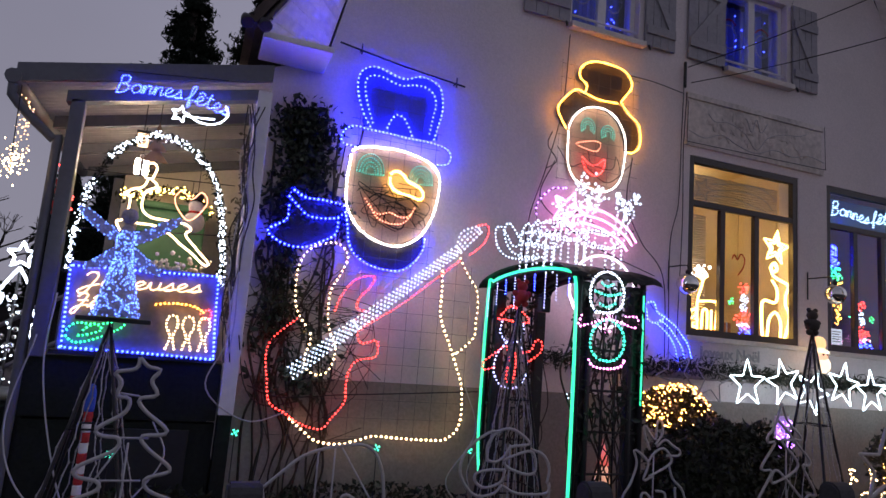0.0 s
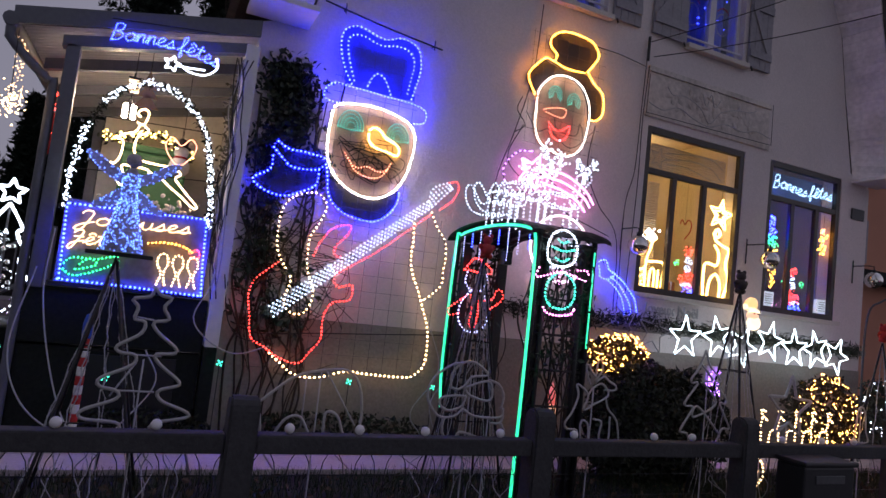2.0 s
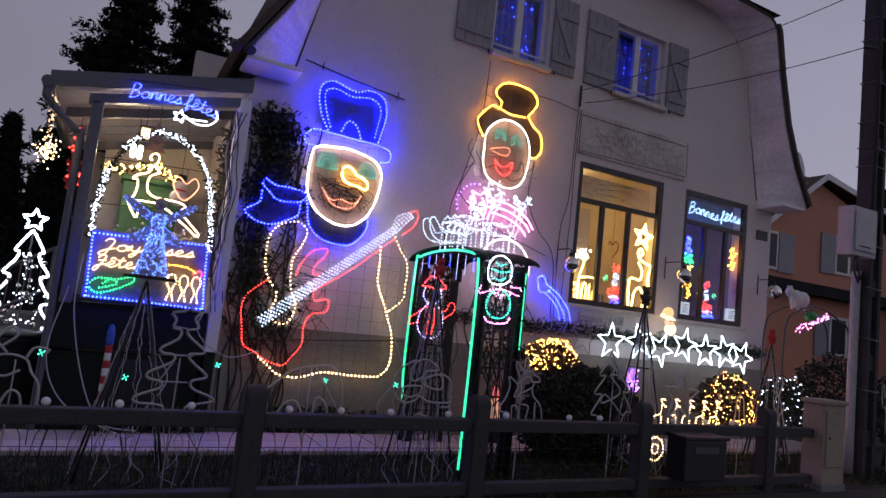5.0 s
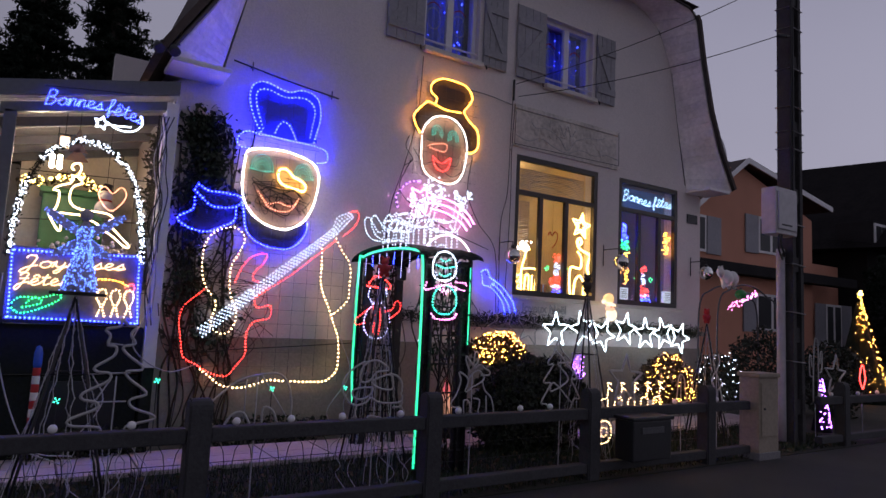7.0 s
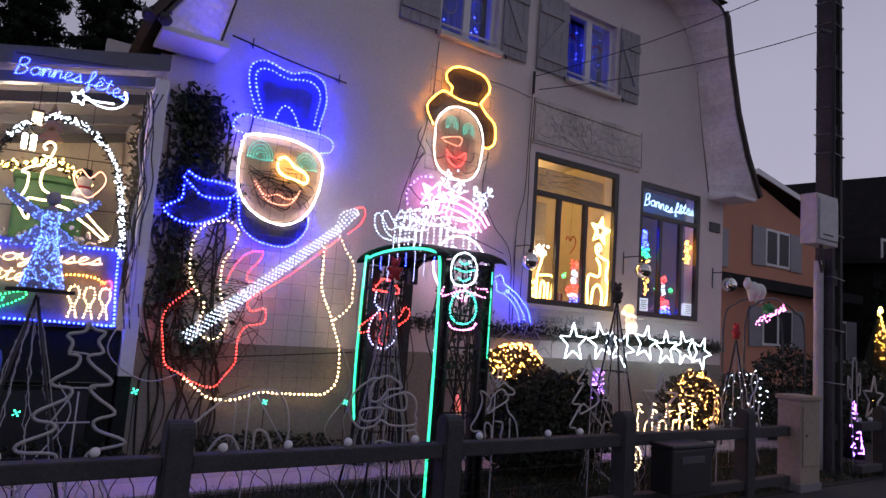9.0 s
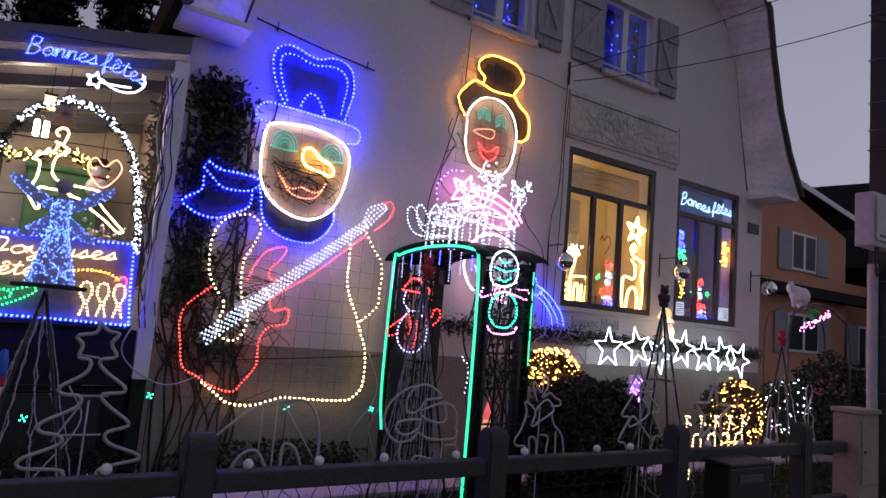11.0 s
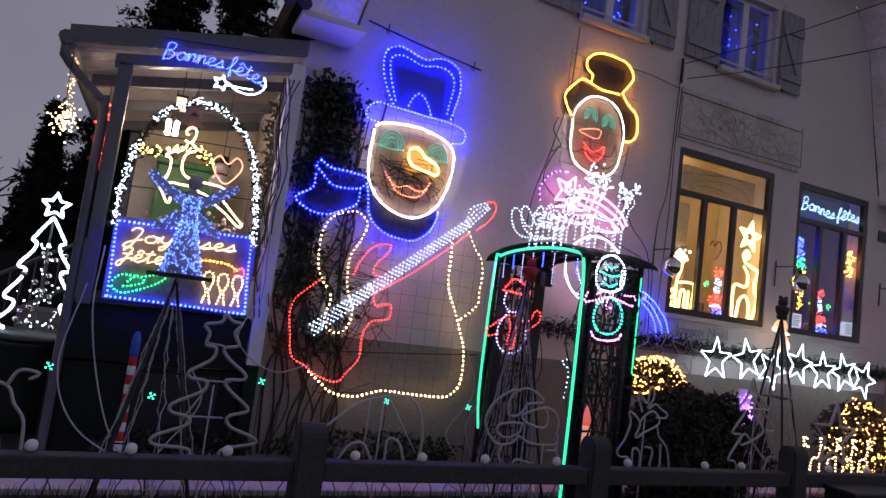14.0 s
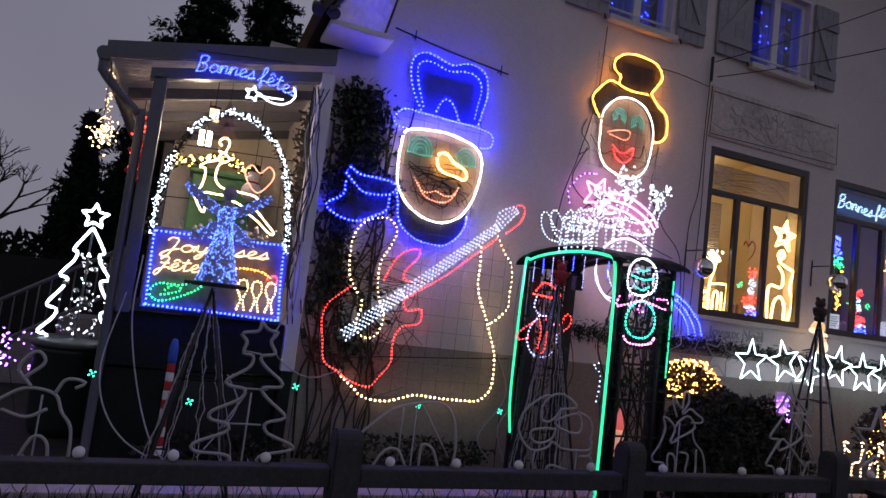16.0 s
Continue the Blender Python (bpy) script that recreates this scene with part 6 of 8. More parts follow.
part("cord", tubes([[(-0.275, 6.4, 3.09), (-0.24, 6.4, 3.16), (-0.205, 6.4, 3.09)], [(-0.24, 6.4, 3.16), (-0.24, 6.4, 3.49)]], 0.005, 5), CABLE, pl)
orn = thing("tree_ornament", "flat brown wooden tree ornament hanging under the porch roof", "ornament")
tree_b = bmesh.new()
for z0, z1, hw in ((2.93, 3.06, 0.10), (3.02, 3.14, 0.085), (3.10, 3.26, 0.06)):
    v = [tree_b.verts.new((-0.08 + dx, y, z)) for y in (5.69, 5.705) for dx, z in ((-hw, z0), (hw, z0), (0, z1))]
    for q in ((0, 1, 2), (5, 4, 3), (0, 3, 4, 1), (1, 4, 5, 2), (2, 5, 3, 0)):
        tree_b.faces.new([v[a] for a in q])
part("board", tree_b, WOOD, orn)
part("trunk", boxes((-0.10, -0.06, 5.69, 5.705, 2.88, 2.93)), WOOD, orn)
part("cord", tubes([[(-0.08, 5.697, 3.25), (-0.08, 5.697, 3.50)]], 0.003, 4), CABLE, orn)
lan = thing("square_lantern", "small square lantern glowing warm under the porch roof", "lantern")
part("glass", boxes((-0.235, -0.155, 5.72, 5.80, 3.06, 3.16), bevel=0.008), glow("lantern_glass", (1.0, 0.62, 0.30), 1.6), lan)
part("cap", boxes((-0.245, -0.145, 5.71, 5.81, 3.161, 3.18), bevel=0.005), BLACK, lan)
part("hook", tubes([[(-0.195, 5.76, 3.18), (-0.195, 5.76, 3.50)]], 0.004, 4), BLACK, lan)
toy = thing("snowman_toy", "white stuffed snowman with a black hat and red scarf", "soft toy")
for nm, x, z, r, mat in (("body", 0.26, 2.60, 0.10, WHITE_CLOTH), ("head", 0.265, 2.745, 0.07, WHITE_CLOTH)):
    tb = bmesh.new()
    bmesh.ops.create_uvsphere(tb, u_segments=14, v_segments=10, radius=r, matrix=Matrix.Translation((x, 6.5, z)))
    for q in tb.faces:
        q.smooth = True
    part(nm, tb, mat, toy)
part("hat", moved(lathe([(0.085, 0), (0.085, 0.012), (0.05, 0.014), (0.045, 0.08), (0.0, 0.082)], 14), pose(0.265, 6.5, 2.795, 0, 10, 0)), BLACK, toy, "black felt hat")
part("scarf", moved(lathe([(0.05, 0), (0.072, 0.012), (0.05, 0.03)], 14), pose(0.262, 6.5, 2.675)), RED_CLOTH, toy, "red scarf")
part("hanger", tubes([[(0.265, 6.5, 2.87), (0.265, 6.5, 3.52)]], 0.003, 4), CABLE, toy)
gb = thing("garden_box", "tall green plastic garden cupboard in the porch", "cupboard")
part("body", boxes((-0.32, 0.36, 7.6, 8.1, 1.25, 2.86), bevel=0.03), surface("green_box", (0.08, 0.24, 0.10), 0.5, grain=10, amount=0.2), gb)
part("lid", boxes((-0.35, 0.39, 7.57, 8.13, 2.865, 2.94), bevel=0.03), surface("green_lid", (0.10, 0.28, 0.12), 0.5, grain=10, amount=0.2), gb)
bk = thing("white_flower_basket", "white glittering flower basket on the porch rail", "decoration")
part("bloom", bead_mesh("bloom", [(random.gauss(0.1, 0.16), 5.58 + random.gauss(0, 0.03), 2.05 + abs(random.gauss(0, 0.05))) for _ in range(120)], 0.014, 0.5), WHITE_CLOTH, bk)
part("basket", boxes((-0.2, 0.4, 5.52, 5.66, 1.365, 2.05), bevel=0.02), surface("wicker", (0.22, 0.14, 0.08), 0.8, grain=60, amount=0.3), bk)
ivyp = thing("porch_creeper", "dry creeper on the porch side wall", "climbing plant", kind="stuff")
part("leaves", leaves("leaves", [(0.73 - abs(random.gauss(0, 0.05)), random.uniform(5.75, 6.6), random.uniform(1.7, 3.5)) for _ in range(1300)], 0.035), surface("dry_leaf", (0.13, 0.12, 0.09), 0.7, grain=9, amount=0.5), ivyp)
for k in range(9):
    x = 0.60 + 0.02 * (k % 4)
    z1 = random.uniform(1.2, 2.2)
    pts = [(x + random.gauss(0, 0.02), 5.42 - 0.01 * k, 3.45 - (3.45 - z1) * j / 7) for j in range(8)]
    tagged(part("hanging_cable", tubes([pts], 0.006, 5, 0.05), CABLE if k % 3 else WHITE_CABLE), "loose extension cable hanging beside the porch post", "cable", "cables on the porch")
ic = thing("curtain_light", "warm white light curtain with a star at the gutter", "string lights")
part("curtain", bead_mesh("curtain", [(-1.0 + random.gauss(0, 0.012), 5.46 + 0.09 * k + random.gauss(0, 0.01), 3.22 - 0.036 * j + random.gauss(0, 0.008)) for k in range(5) for j in range((17, 9, 13, 7, 11)[k])], 0.0062, 0.3), WARM_ROPE, ic)
part("star", bead_mesh("star", [(-0.97 + random.gauss(0, 0.04), 5.40, 2.70 + random.gauss(0, 0.07)) for _ in range(80)], 0.0065, 0.3), WARM, ic)
part("wire", tubes([[(-1.0, 5.4, 3.27), (-0.98, 5.4, 2.6)]], 0.004, 4), CABLE, ic)
rs = thing("red_string_lights", "red string lights hanging in the porch", "string lights")
part("bulbs", bead_mesh("bulbs", [(-0.80 + random.gauss(0, 0.03), 6.4, 3.15 - k * 0.022) for k in range(30)], 0.011, 0.3), RED, rs)
part("wire", tubes([[(-0.80, 6.41, 3.3), (-0.80, 6.41, 2.5)]], 0.004, 4), CABLE, rs)
for x in (0.46, 0.60):
    fl = thing("flood_lamp", "small black flood lamp under the eave", "lamp", "flood lamps")
    part("head", moved(lathe([(0.02, -0.04), (0.035, 0.0), (0.045, 0.05), (0.038, 0.055)], 10), pose(x, 5.13, 4.06, 140, 0, 20) @ Matrix.Diagonal((1.2, 1.2, 1.2, 1))), BLACK, fl)
    part("arm", tubes([[(x, 5.13, 4.08), (x + 0.04, 5.15, 4.13), (x + 0.06, 5.19, 4.13)]], 0.008, 5), BLACK, fl)

# ---- on the house front ----
gar = thing("fir_garland", "long fir garland along the ledge", "garland", kind="stuff")
line = flow([(3.4, 5.58, 1.62), (4.6, 5.56, 1.60), (5.4, 5.55, 1.63), (6.8, 5.56, 1.58), (8.0, 5.55, 1.58), (9.4, 5.56, 1.57)], False, 0.012)
part("needles", leaves("needles", [p + Vector((random.gauss(0, 0.03), random.gauss(0, 0.03), random.gauss(0, 0.045))) for p in line for _ in range(9)], 0.035, 0.18), HEDGE_LEAF, gar)
for k, (x, z) in enumerate(((5.02, 1.55), (5.50, 1.52), (5.98, 1.50), (6.50, 1.54), (6.93, 1.46), (7.42, 1.56), (7.88, 1.50), (8.30, 1.52), (8.72, 1.46))):
    s = thing("star_string_light", "white rope light star on a string under the windows" if k > 1 else "unlit rope light star on a string under the windows", "light figure", "stars under the windows")
    part("outline", tube(bmesh.new(), straight(star_points(x, z, 0.26, 0.105, (k * 37) % 50 - 25, 5.45), True, 0.02)[:-1], 0.0068, 6, True), STAR_ROPE if k > 1 else TUBE, s)
    part("hanger", tubes([[(x, 5.46, z + 0.1), (x, 5.54, 1.62)]], 0.004, 4), CABLE, s)
gr = thing("greeting_small_light", "unlit red rope light greeting on the wall", "light sign")
lettering(gr, "letters", "Joyeux Noël", 0.17, pose(5.50, 5.64, 1.74, 90, 0, 0), TUBE, 0.006)
bc = thing("blue_comet_light", "blue beaded comet on the wall", "light figure")
bulbs(bc, "star", [[(4.74, 2.24), (4.84, 2.27), (4.89, 2.17), (4.98, 2.13), (4.90, 2.06), (4.78, 2.07), (4.76, 2.15)]], 5.6, BLUE_MID, r=0.011, gap=0.036, closed=True)
bulbs(bc, "tail", [[(4.95, 2.14), (5.10, 2.06), (5.22, 1.95), (5.30, 1.86), (5.35, 1.72)], [(4.93, 2.09), (5.06, 2.01), (5.16, 1.90), (5.23, 1.80), (5.26, 1.68)], [(4.90, 2.04), (5.02, 1.96), (5.12, 1.84), (5.17, 1.68)]], 5.6, BLUE_MID, r=0.011, gap=0.036)
part("backing_wire", tubes([[(4.85, 5.62, 2.2), (4.85, YW, 2.3)]], 0.004, 4), CABLE, bc)
for x, y, z in ((5.12, 5.42, 2.48), (7.18, 5.35, 2.58), (9.35, 5.40, 2.58)):
    mb = thing("mirror_ball", "silver mirror ball hanging from an iron bracket", "mirror ball", "mirror balls")
    b = bmesh.new()
    bmesh.ops.create_uvsphere(b, u_segments=28, v_segments=18, radius=0.115, matrix=Matrix.Translation((x, y, z)))
    for f in b.faces:
        f.smooth = True
    part("ball", b, MIRROR, mb)
    part("cap", moved(lathe([(0.025, 0), (0.025, 0.03), (0.01, 0.04)], 10), pose(x, y, z + 0.112)), BLACK, mb)
    part("bracket", tubes([[(x, y, z + 0.15), (x, y + 0.02, z + 0.2), (x - 0.02, YW - 0.02, z + 0.2)], [(x - 0.02, YW - 0.01, z + 0.28), (x - 0.02, YW - 0.01, z - 0.05)]], 0.008, 5, 0.05), BLACK, mb)
plq = tagged(part("wall_plaque", boxes((9.22, 9.5, YW - 0.02, YW - 0.002, 3.46, 3.62), bevel=0.004), BLACK), "small dark name plaque on the wall", "plaque")
bn = thing("banner_light", "unlit beaded flower banner above the shop window", "light figure")
part("outline", tubes([upright(q, 5.63) for q in ([(5.27, 4.25), (5.5, 4.2), (5.75, 4.28), (6.0, 4.2), (6.27, 4.16), (6.55, 4.25), (6.85, 4.22), (7.1, 4.28), (7.38, 4.24)], [(5.55, 4.5), (5.65, 4.42), (5.85, 4.45), (6.1, 4.36), (6.27, 4.2), (6.45, 4.38), (6.7, 4.47), (6.95, 4.5), (7.08, 4.55)], [(6.12, 4.55), (6.2, 4.4), (6.27, 4.58), (6.34, 4.42), (6.45, 4.56)])], 0.006, 5, 0.03), TUBE, bn)
part("frame", tubes([upright(q, 5.64) for q in ([(5.26, 4.12), (7.41, 4.16)], [(7.41, 4.16), (7.40, 4.71)], [(5.26, 4.12), (5.27, 4.60)])], 0.005, 4, 0.2), STEEL, bn)

# cables over the front
runs = [[(3.70, 5.66, 5.0), (3.66, 5.66, 4.2), (3.50, 5.66, 3.5), (3.35, 5.66, 3.0), (3.3, 5.66, 2.5)], [(5.22, 5.66, 4.9), (5.20, 5.66, 4.2), (5.18, 5.66, 3.4), (5.08, 5.66, 2.9), (5.10, 5.66, 1.7)], [(5.26, 5.66, 4.7), (5.23, 5.66, 4.0), (5.24, 5.66, 3.2), (5.2, 5.66, 1.9)],
        [(4.55, 5.66, 3.8), (4.5, 5.66, 3.3), (4.7, 5.66, 2.9), (5.0, 5.66, 2.55), (5.05, 5.66, 1.7)], [(3.6, 5.66, 3.6), (3.45, 5.66, 3.2), (3.75, 5.66, 2.95), (4.2, 5.66, 2.75), (4.9, 5.66, 2.55)], [(4.45, 5.66, 4.72), (4.8, 5.66, 4.72), (5.2, 5.66, 4.68)],
        [(0.85, 5.66, 1.2), (1.1, 5.62, 1.12), (1.6, 5.62, 1.16), (2.2, 5.62, 1.2), (2.9, 5.62, 1.25)], [(0.72, 5.4, 1.6), (0.82, 5.55, 1.2), (1.0, 5.6, 1.05), (1.3, 5.62, 1.1)], [(0.8, 5.6, 1.4), (1.0, 5.62, 0.9), (0.95, 5.5, 0.3)],
        [(3.6, 5.66, 2.9), (3.9, 5.66, 3.1), (4.3, 5.66, 2.9), (4.6, 5.66, 3.0)], [(3.55, 5.65, 3.9), (3.5, 5.65, 3.75), (3.62, 5.65, 3.6), (3.5, 5.65, 3.5)], [(4.0, 5.66, 2.0), (4.3, 5.66, 2.3), (4.6, 5.66, 1.9), (4.8, 5.66, 1.65)]]
for q in runs:
    tagged(part("wall_cable", tubes([q], 0.0055, 5, 0.06), CABLE), "loose black cable on the house front", "cable", "cables on the wall")
for q in ([(2.9, 5.55, 2.2), (2.85, 5.5, 1.6), (2.95, 5.4, 1.0), (2.75, 5.4, 0.6), (2.85, 5.35, 0.25)], [(2.75, 5.58, 1.3), (2.85, 5.5, 0.9), (2.6, 5.5, 0.5), (2.7, 5.45, 0.3)], [(-0.55, 5.36, 1.8), (-0.55, 5.3, 1.3), (-0.4, 5.2, 0.7), (-0.2, 5.0, 0.35), (0.1, 4.9, 0.3)], [(0.56, 5.36, 2.2), (0.64, 5.33, 1.6), (0.52, 5.3, 1.2), (0.85, 5.4, 0.95), (1.2, 5.55, 1.02)],
          [(-0.62, 5.3, 1.5), (-0.7, 5.2, 0.9), (-0.5, 5.0, 0.5), (0.0, 4.6, 0.3)], [(0.2, 5.2, 0.95), (0.3, 5.15, 0.7), (0.05, 5.0, 0.35)]):
    tagged(part("pale_cable", tubes([q], 0.006, 5, 0.05), WHITE_CABLE), "pale extension cable hanging down", "cable", "pale cables")

# ---- window contents ----
WY = YW + 0.03
wd = thing("window_reindeer_light", "warm white rope light reindeer in the shop window", "light figure")
neon(wd, "outline", [[(6.62, 2.92), (6.62, 2.80), (6.72, 2.74), (6.88, 2.68), (6.84, 2.55), (6.84, 2.44), (6.90, 2.30), (6.82, 2.04), (6.76, 2.04), (6.76, 2.22), (6.68, 2.34), (6.58, 2.26), (6.54, 2.04), (6.48, 2.04), (6.46, 2.36), (6.50, 2.47), (6.68, 2.46), (6.70, 2.62), (6.62, 2.72)]], YW + 0.10, YELLOW, 0.016)
neon(wd, "head", [[(6.60, 2.86), (6.66, 2.93), (6.70, 2.86), (6.64, 2.82)]], YW + 0.10, YELLOW, 0.02, True)
part("foot", boxes((6.44, 6.92, YW + 0.085, YW + 0.125, W1[2] + 0.005, 2.03)), DARK_FRAME, wd)
ws = thing("window_star_light", "warm white double star in the shop window", "light figure")
for R, rr in ((0.21, 0.09), (0.12, 0.05)):
    part("outline", tube(bmesh.new(), straight(star_points(6.67, 3.12, R, rr, 8, YW + 0.10), True, 0.015)[:-1], 0.011, 5, True), YELLOW, ws)
part("hanger", tubes([[(6.67, YW + 0.10, 3.3), (6.67, YW + 0.085, 3.44)]], 0.003, 4), CABLE, ws)
w2 = thing("window_deer_light", "warm white rope light deer with antlers in the shop window", "light figure")
neon(w2, "outline", [[(5.50, 2.05), (5.50, 2.36), (5.55, 2.52), (5.58, 2.62), (5.64, 2.66)], [(5.58, 2.60), (5.50, 2.66), (5.47, 2.74)], [(5.50, 2.36), (5.70, 2.38), (5.78, 2.34), (5.76, 2.06)], [(5.56, 2.06), (5.58, 2.26), (5.64, 2.26), (5.64, 2.06)], [(5.70, 2.06), (5.70, 2.28)]], YW + 0.10, YELLOW, 0.013)
part("antlers", bead_mesh("antlers", [(5.52 + random.gauss(0, 0.06), YW + 0.10, 2.70 + random.gauss(0, 0.04)) for _ in range(30)], 0.016, 0.3), WHITE, w2)
part("base_lights", bead_mesh("base_lights", [(5.44 + random.gauss(0, 0.03), YW + 0.10, 2.06 + random.random() * 0.22) for _ in range(24)], 0.012, 0.3), YELLOW, w2)
part("foot", boxes((5.44, 5.80, YW + 0.085, YW + 0.125, W1[2] + 0.005, 2.05)), DARK_FRAME, w2)


def santa_doll(name, x, y, z, s, label):
    b = bmesh.new()
    for dx, dz, r, q in ((0, 0.12, 0.13, 1.1), (0, 0.36, 0.075, 1.0), (-0.14, 0.24, 0.05, 1.6), (0.14, 0.26, 0.05, 1.6), (0, 0.47, 0.06, 1.3), (-0.06, 0.02, 0.05, 0.8), (0.06, 0.02, 0.05, 0.8)):
        bmesh.ops.create_icosphere(b, subdivisions=2, radius=r * s, matrix=Matrix.Translation((x + dx * s, y, z + dz * s)) @ Matrix.Diagonal((1, 0.5, q, 1)))
    for f in b.faces:
        f.smooth = True
    me = bpy.data.meshes.new(name)
    b.to_mesh(me)
    b.free()
    me.materials.append(RED_CLOTH)
    me.materials.append(WHITE_CLOTH)
    me.materials.append(SKIN)
    for p in me.polygons:
        h = (p.center.z - z) / s
        p.material_index = 1 if 0.27 < h < 0.36 and p.center.y < y else (2 if 0.36 <= h < 0.41 and p.center.y < y else (1 if h < 0.03 else 0))
    ob = part(name, me, None)
    return tagged(ob, label, "figurine")


def beaded_santa(x, z, s, y, label):
    """A seated father christmas filled with rows of coloured bulbs."""
    t = thing("window_santa_figure_light", label, "light figure")

    def fill(nm, cx, cz, rx, rz, mat, n):
        pts = []
        while len(pts) < n:
            a, c = random.uniform(-1, 1), random.uniform(-1, 1)
            if a * a + c * c < 1:
                pts.append((x + (cx + a * rx) * s, y + random.uniform(0, 0.01), z + (cz + c * rz) * s))
        part(nm, bead_mesh(nm, pts, 0.0088, 0.25), mat, t)
    fill("hat", 0.0, 0.62, 0.08, 0.075, RED, 24)
    fill("beard", 0.0, 0.46, 0.075, 0.12, COOL_SOFT, 34)
    fill("coat", 0.0, 0.24, 0.15, 0.11, RED, 50)
    fill("mitten", -0.19, 0.45, 0.045, 0.045, GREEN, 9)
    fill("mitten", 0.19, 0.46, 0.045, 0.045, GREEN, 9)
    fill("belt", 0.02, 0.17, 0.15, 0.022, COOL_SOFT, 16)
    fill("boots", 0.04, 0.07, 0.14, 0.07, BLUE_MID, 34)
    part("frame", tubes([[(x, y + 0.015, z), (x, y + 0.015, z + 0.7 * s)]], 0.005, 4), BLACK, t)
    return t


beaded_santa(6.30, W1[2] + 0.02, 0.95, YW + 0.12, "red, white and blue beaded father christmas in the window")
beaded_santa(8.29, W2[2] + 0.02, 0.95, YW + 0.14, "red and white beaded father christmas behind the window")
gift = thing("gift_box", "orange gift box with a pale ribbon", "gift box")
part("box", boxes((5.86, 5.99, YW + 0.10, YW + 0.26, W1[2] + 0.08, W1[2] + 0.19), bevel=0.006), surface("orange_card", (0.7, 0.25, 0.05), 0.6), gift)
part("ribbon", boxes((5.915, 5.935, YW + 0.0955, YW + 0.265, W1[2] + 0.079, W1[2] + 0.195)), PAPER, gift)
hw = thing("window_heart", "thin red rope heart hanging in the shop window", "decoration")
neon(hw, "outline", [[(6.08, 2.72), (6.16, 2.82), (6.18, 2.92), (6.12, 2.97), (6.07, 2.90), (6.02, 2.96), (5.99, 2.90)]], YW + 0.095, RED_CLOTH, 0.007)
part("hanger", tubes([[(6.07, YW + 0.095, 2.9), (6.07, YW + 0.085, 3.43)]], 0.002, 3), CABLE, hw)
rc = thing("window_comet_light", "unlit rope light comet in the transom window", "light figure")
part("star", tube(bmesh.new(), straight(star_points(5.55, 3.66, 0.14, 0.06, 15, YW + 0.095), True, 0.015)[:-1], 0.007, 5, True), TUBE, rc)
neon(rc, "tail", [[(5.66, 3.74), (6.1, 3.80), (6.45, 3.80), (6.66, 3.70)], [(5.66, 3.66), (6.1, 3.72), (6.45, 3.68), (6.62, 3.56)], [(5.66, 3.60), (6.0, 3.62), (6.35, 3.56), (6.52, 3.52)]], YW + 0.095, TUBE, 0.007)
for x0, x1, z0, z1 in ((5.44, 5.83, 2.06, 3.42), (5.46, 6.95, 3.50, 3.92)):
    bl = thing("venetian_blind", "cream venetian blind behind the shop window", "blind", "blinds")
    n = int((z1 - z0) / 0.028)
    for k in range(n):
        part("slat", boxes((x0, x1, YW + 0.235, YW + 0.258, z0 + k * 0.028, z0 + k * 0.028 + 0.012)), BLIND, bl)
board = boxes((W1[0] + 0.005, W1[1] - 0.005, YW + 0.08, YW + 0.6, W1[2] - 0.03, W1[2] + 0.003))
tagged(part("window_board", board, CREAM), "cream inner window board", "window board", kind="structure")
tagged(part("window_board", boxes((W2[0] + 0.005, W2[1] - 0.005, YW + 0.08, YW + 0.6, W2[2] - 0.03, W2[2] + 0.003)), CREAM), "cream inner window board", "window board", kind="structure")
rl = thing("ceiling_lamp", "warm glowing ceiling lamp in the shop room", "lamp")
part("shade", moved(lathe([(0.05, 0.1), (0.22, 0.05), (0.24, 0.0), (0.1, -0.03)], 18), pose(6.2, 7.2, 3.95)), LAMP, rl, "glowing shade")
part("rod", tubes([[(6.2, 7.2, 4.04), (6.2, 7.2, 4.3)]], 0.01, 6), BLACK, rl)

wg = thing("window_greeting_light", "cool white beaded greeting in the transom window", "light sign")
handwriting(wg, "Bonnes fêtes", 7.63, 8.86, lambda u: 3.66 + 0.02 * math.sin(9 * u), 0.095, YW + 0.095, PALE_BLUE, 0.0105, 0.032)
wt = thing("window_tree_light", "small tree of blue, green and amber bulbs in the window", "light figure")
for nm, mat, z0, z1, wdt in (("crown", BLUE, 3.0, 3.28, 0.09), ("middle", GREEN, 2.85, 3.0, 0.12), ("basket", AMBER, 2.3, 2.85, 0.14)):
    part(nm, bead_mesh(nm, [(7.62 + random.uniform(-1, 1) * wdt * (1 - 0.75 * (z - z0) / (z1 - z0) if nm == "crown" else 1), YW + 0.10 + random.uniform(0, 0.04), z) for z in [random.uniform(z0, z1) for _ in range(46)]], 0.010, 0.3), mat, wt)
part("stem", tubes([[(7.62, YW + 0.125, W2[2]), (7.62, YW + 0.125, 3.28)]], 0.008, 5), BLACK, wt)
dg = thing("window_bell_light", "hanging cluster of red and amber bulbs in the window", "light figure")
part("bulbs", bead_mesh("bulbs", [(8.66 + random.gauss(0, 0.045), YW + 0.105, random.uniform(2.88, 3.26)) for _ in range(50)], 0.010, 0.3), AMBER, dg)
part("wire", tubes([[(8.66, YW + 0.105, 2.9), (8.66, YW + 0.105, 3.46)]], 0.003, 4), CABLE, dg)
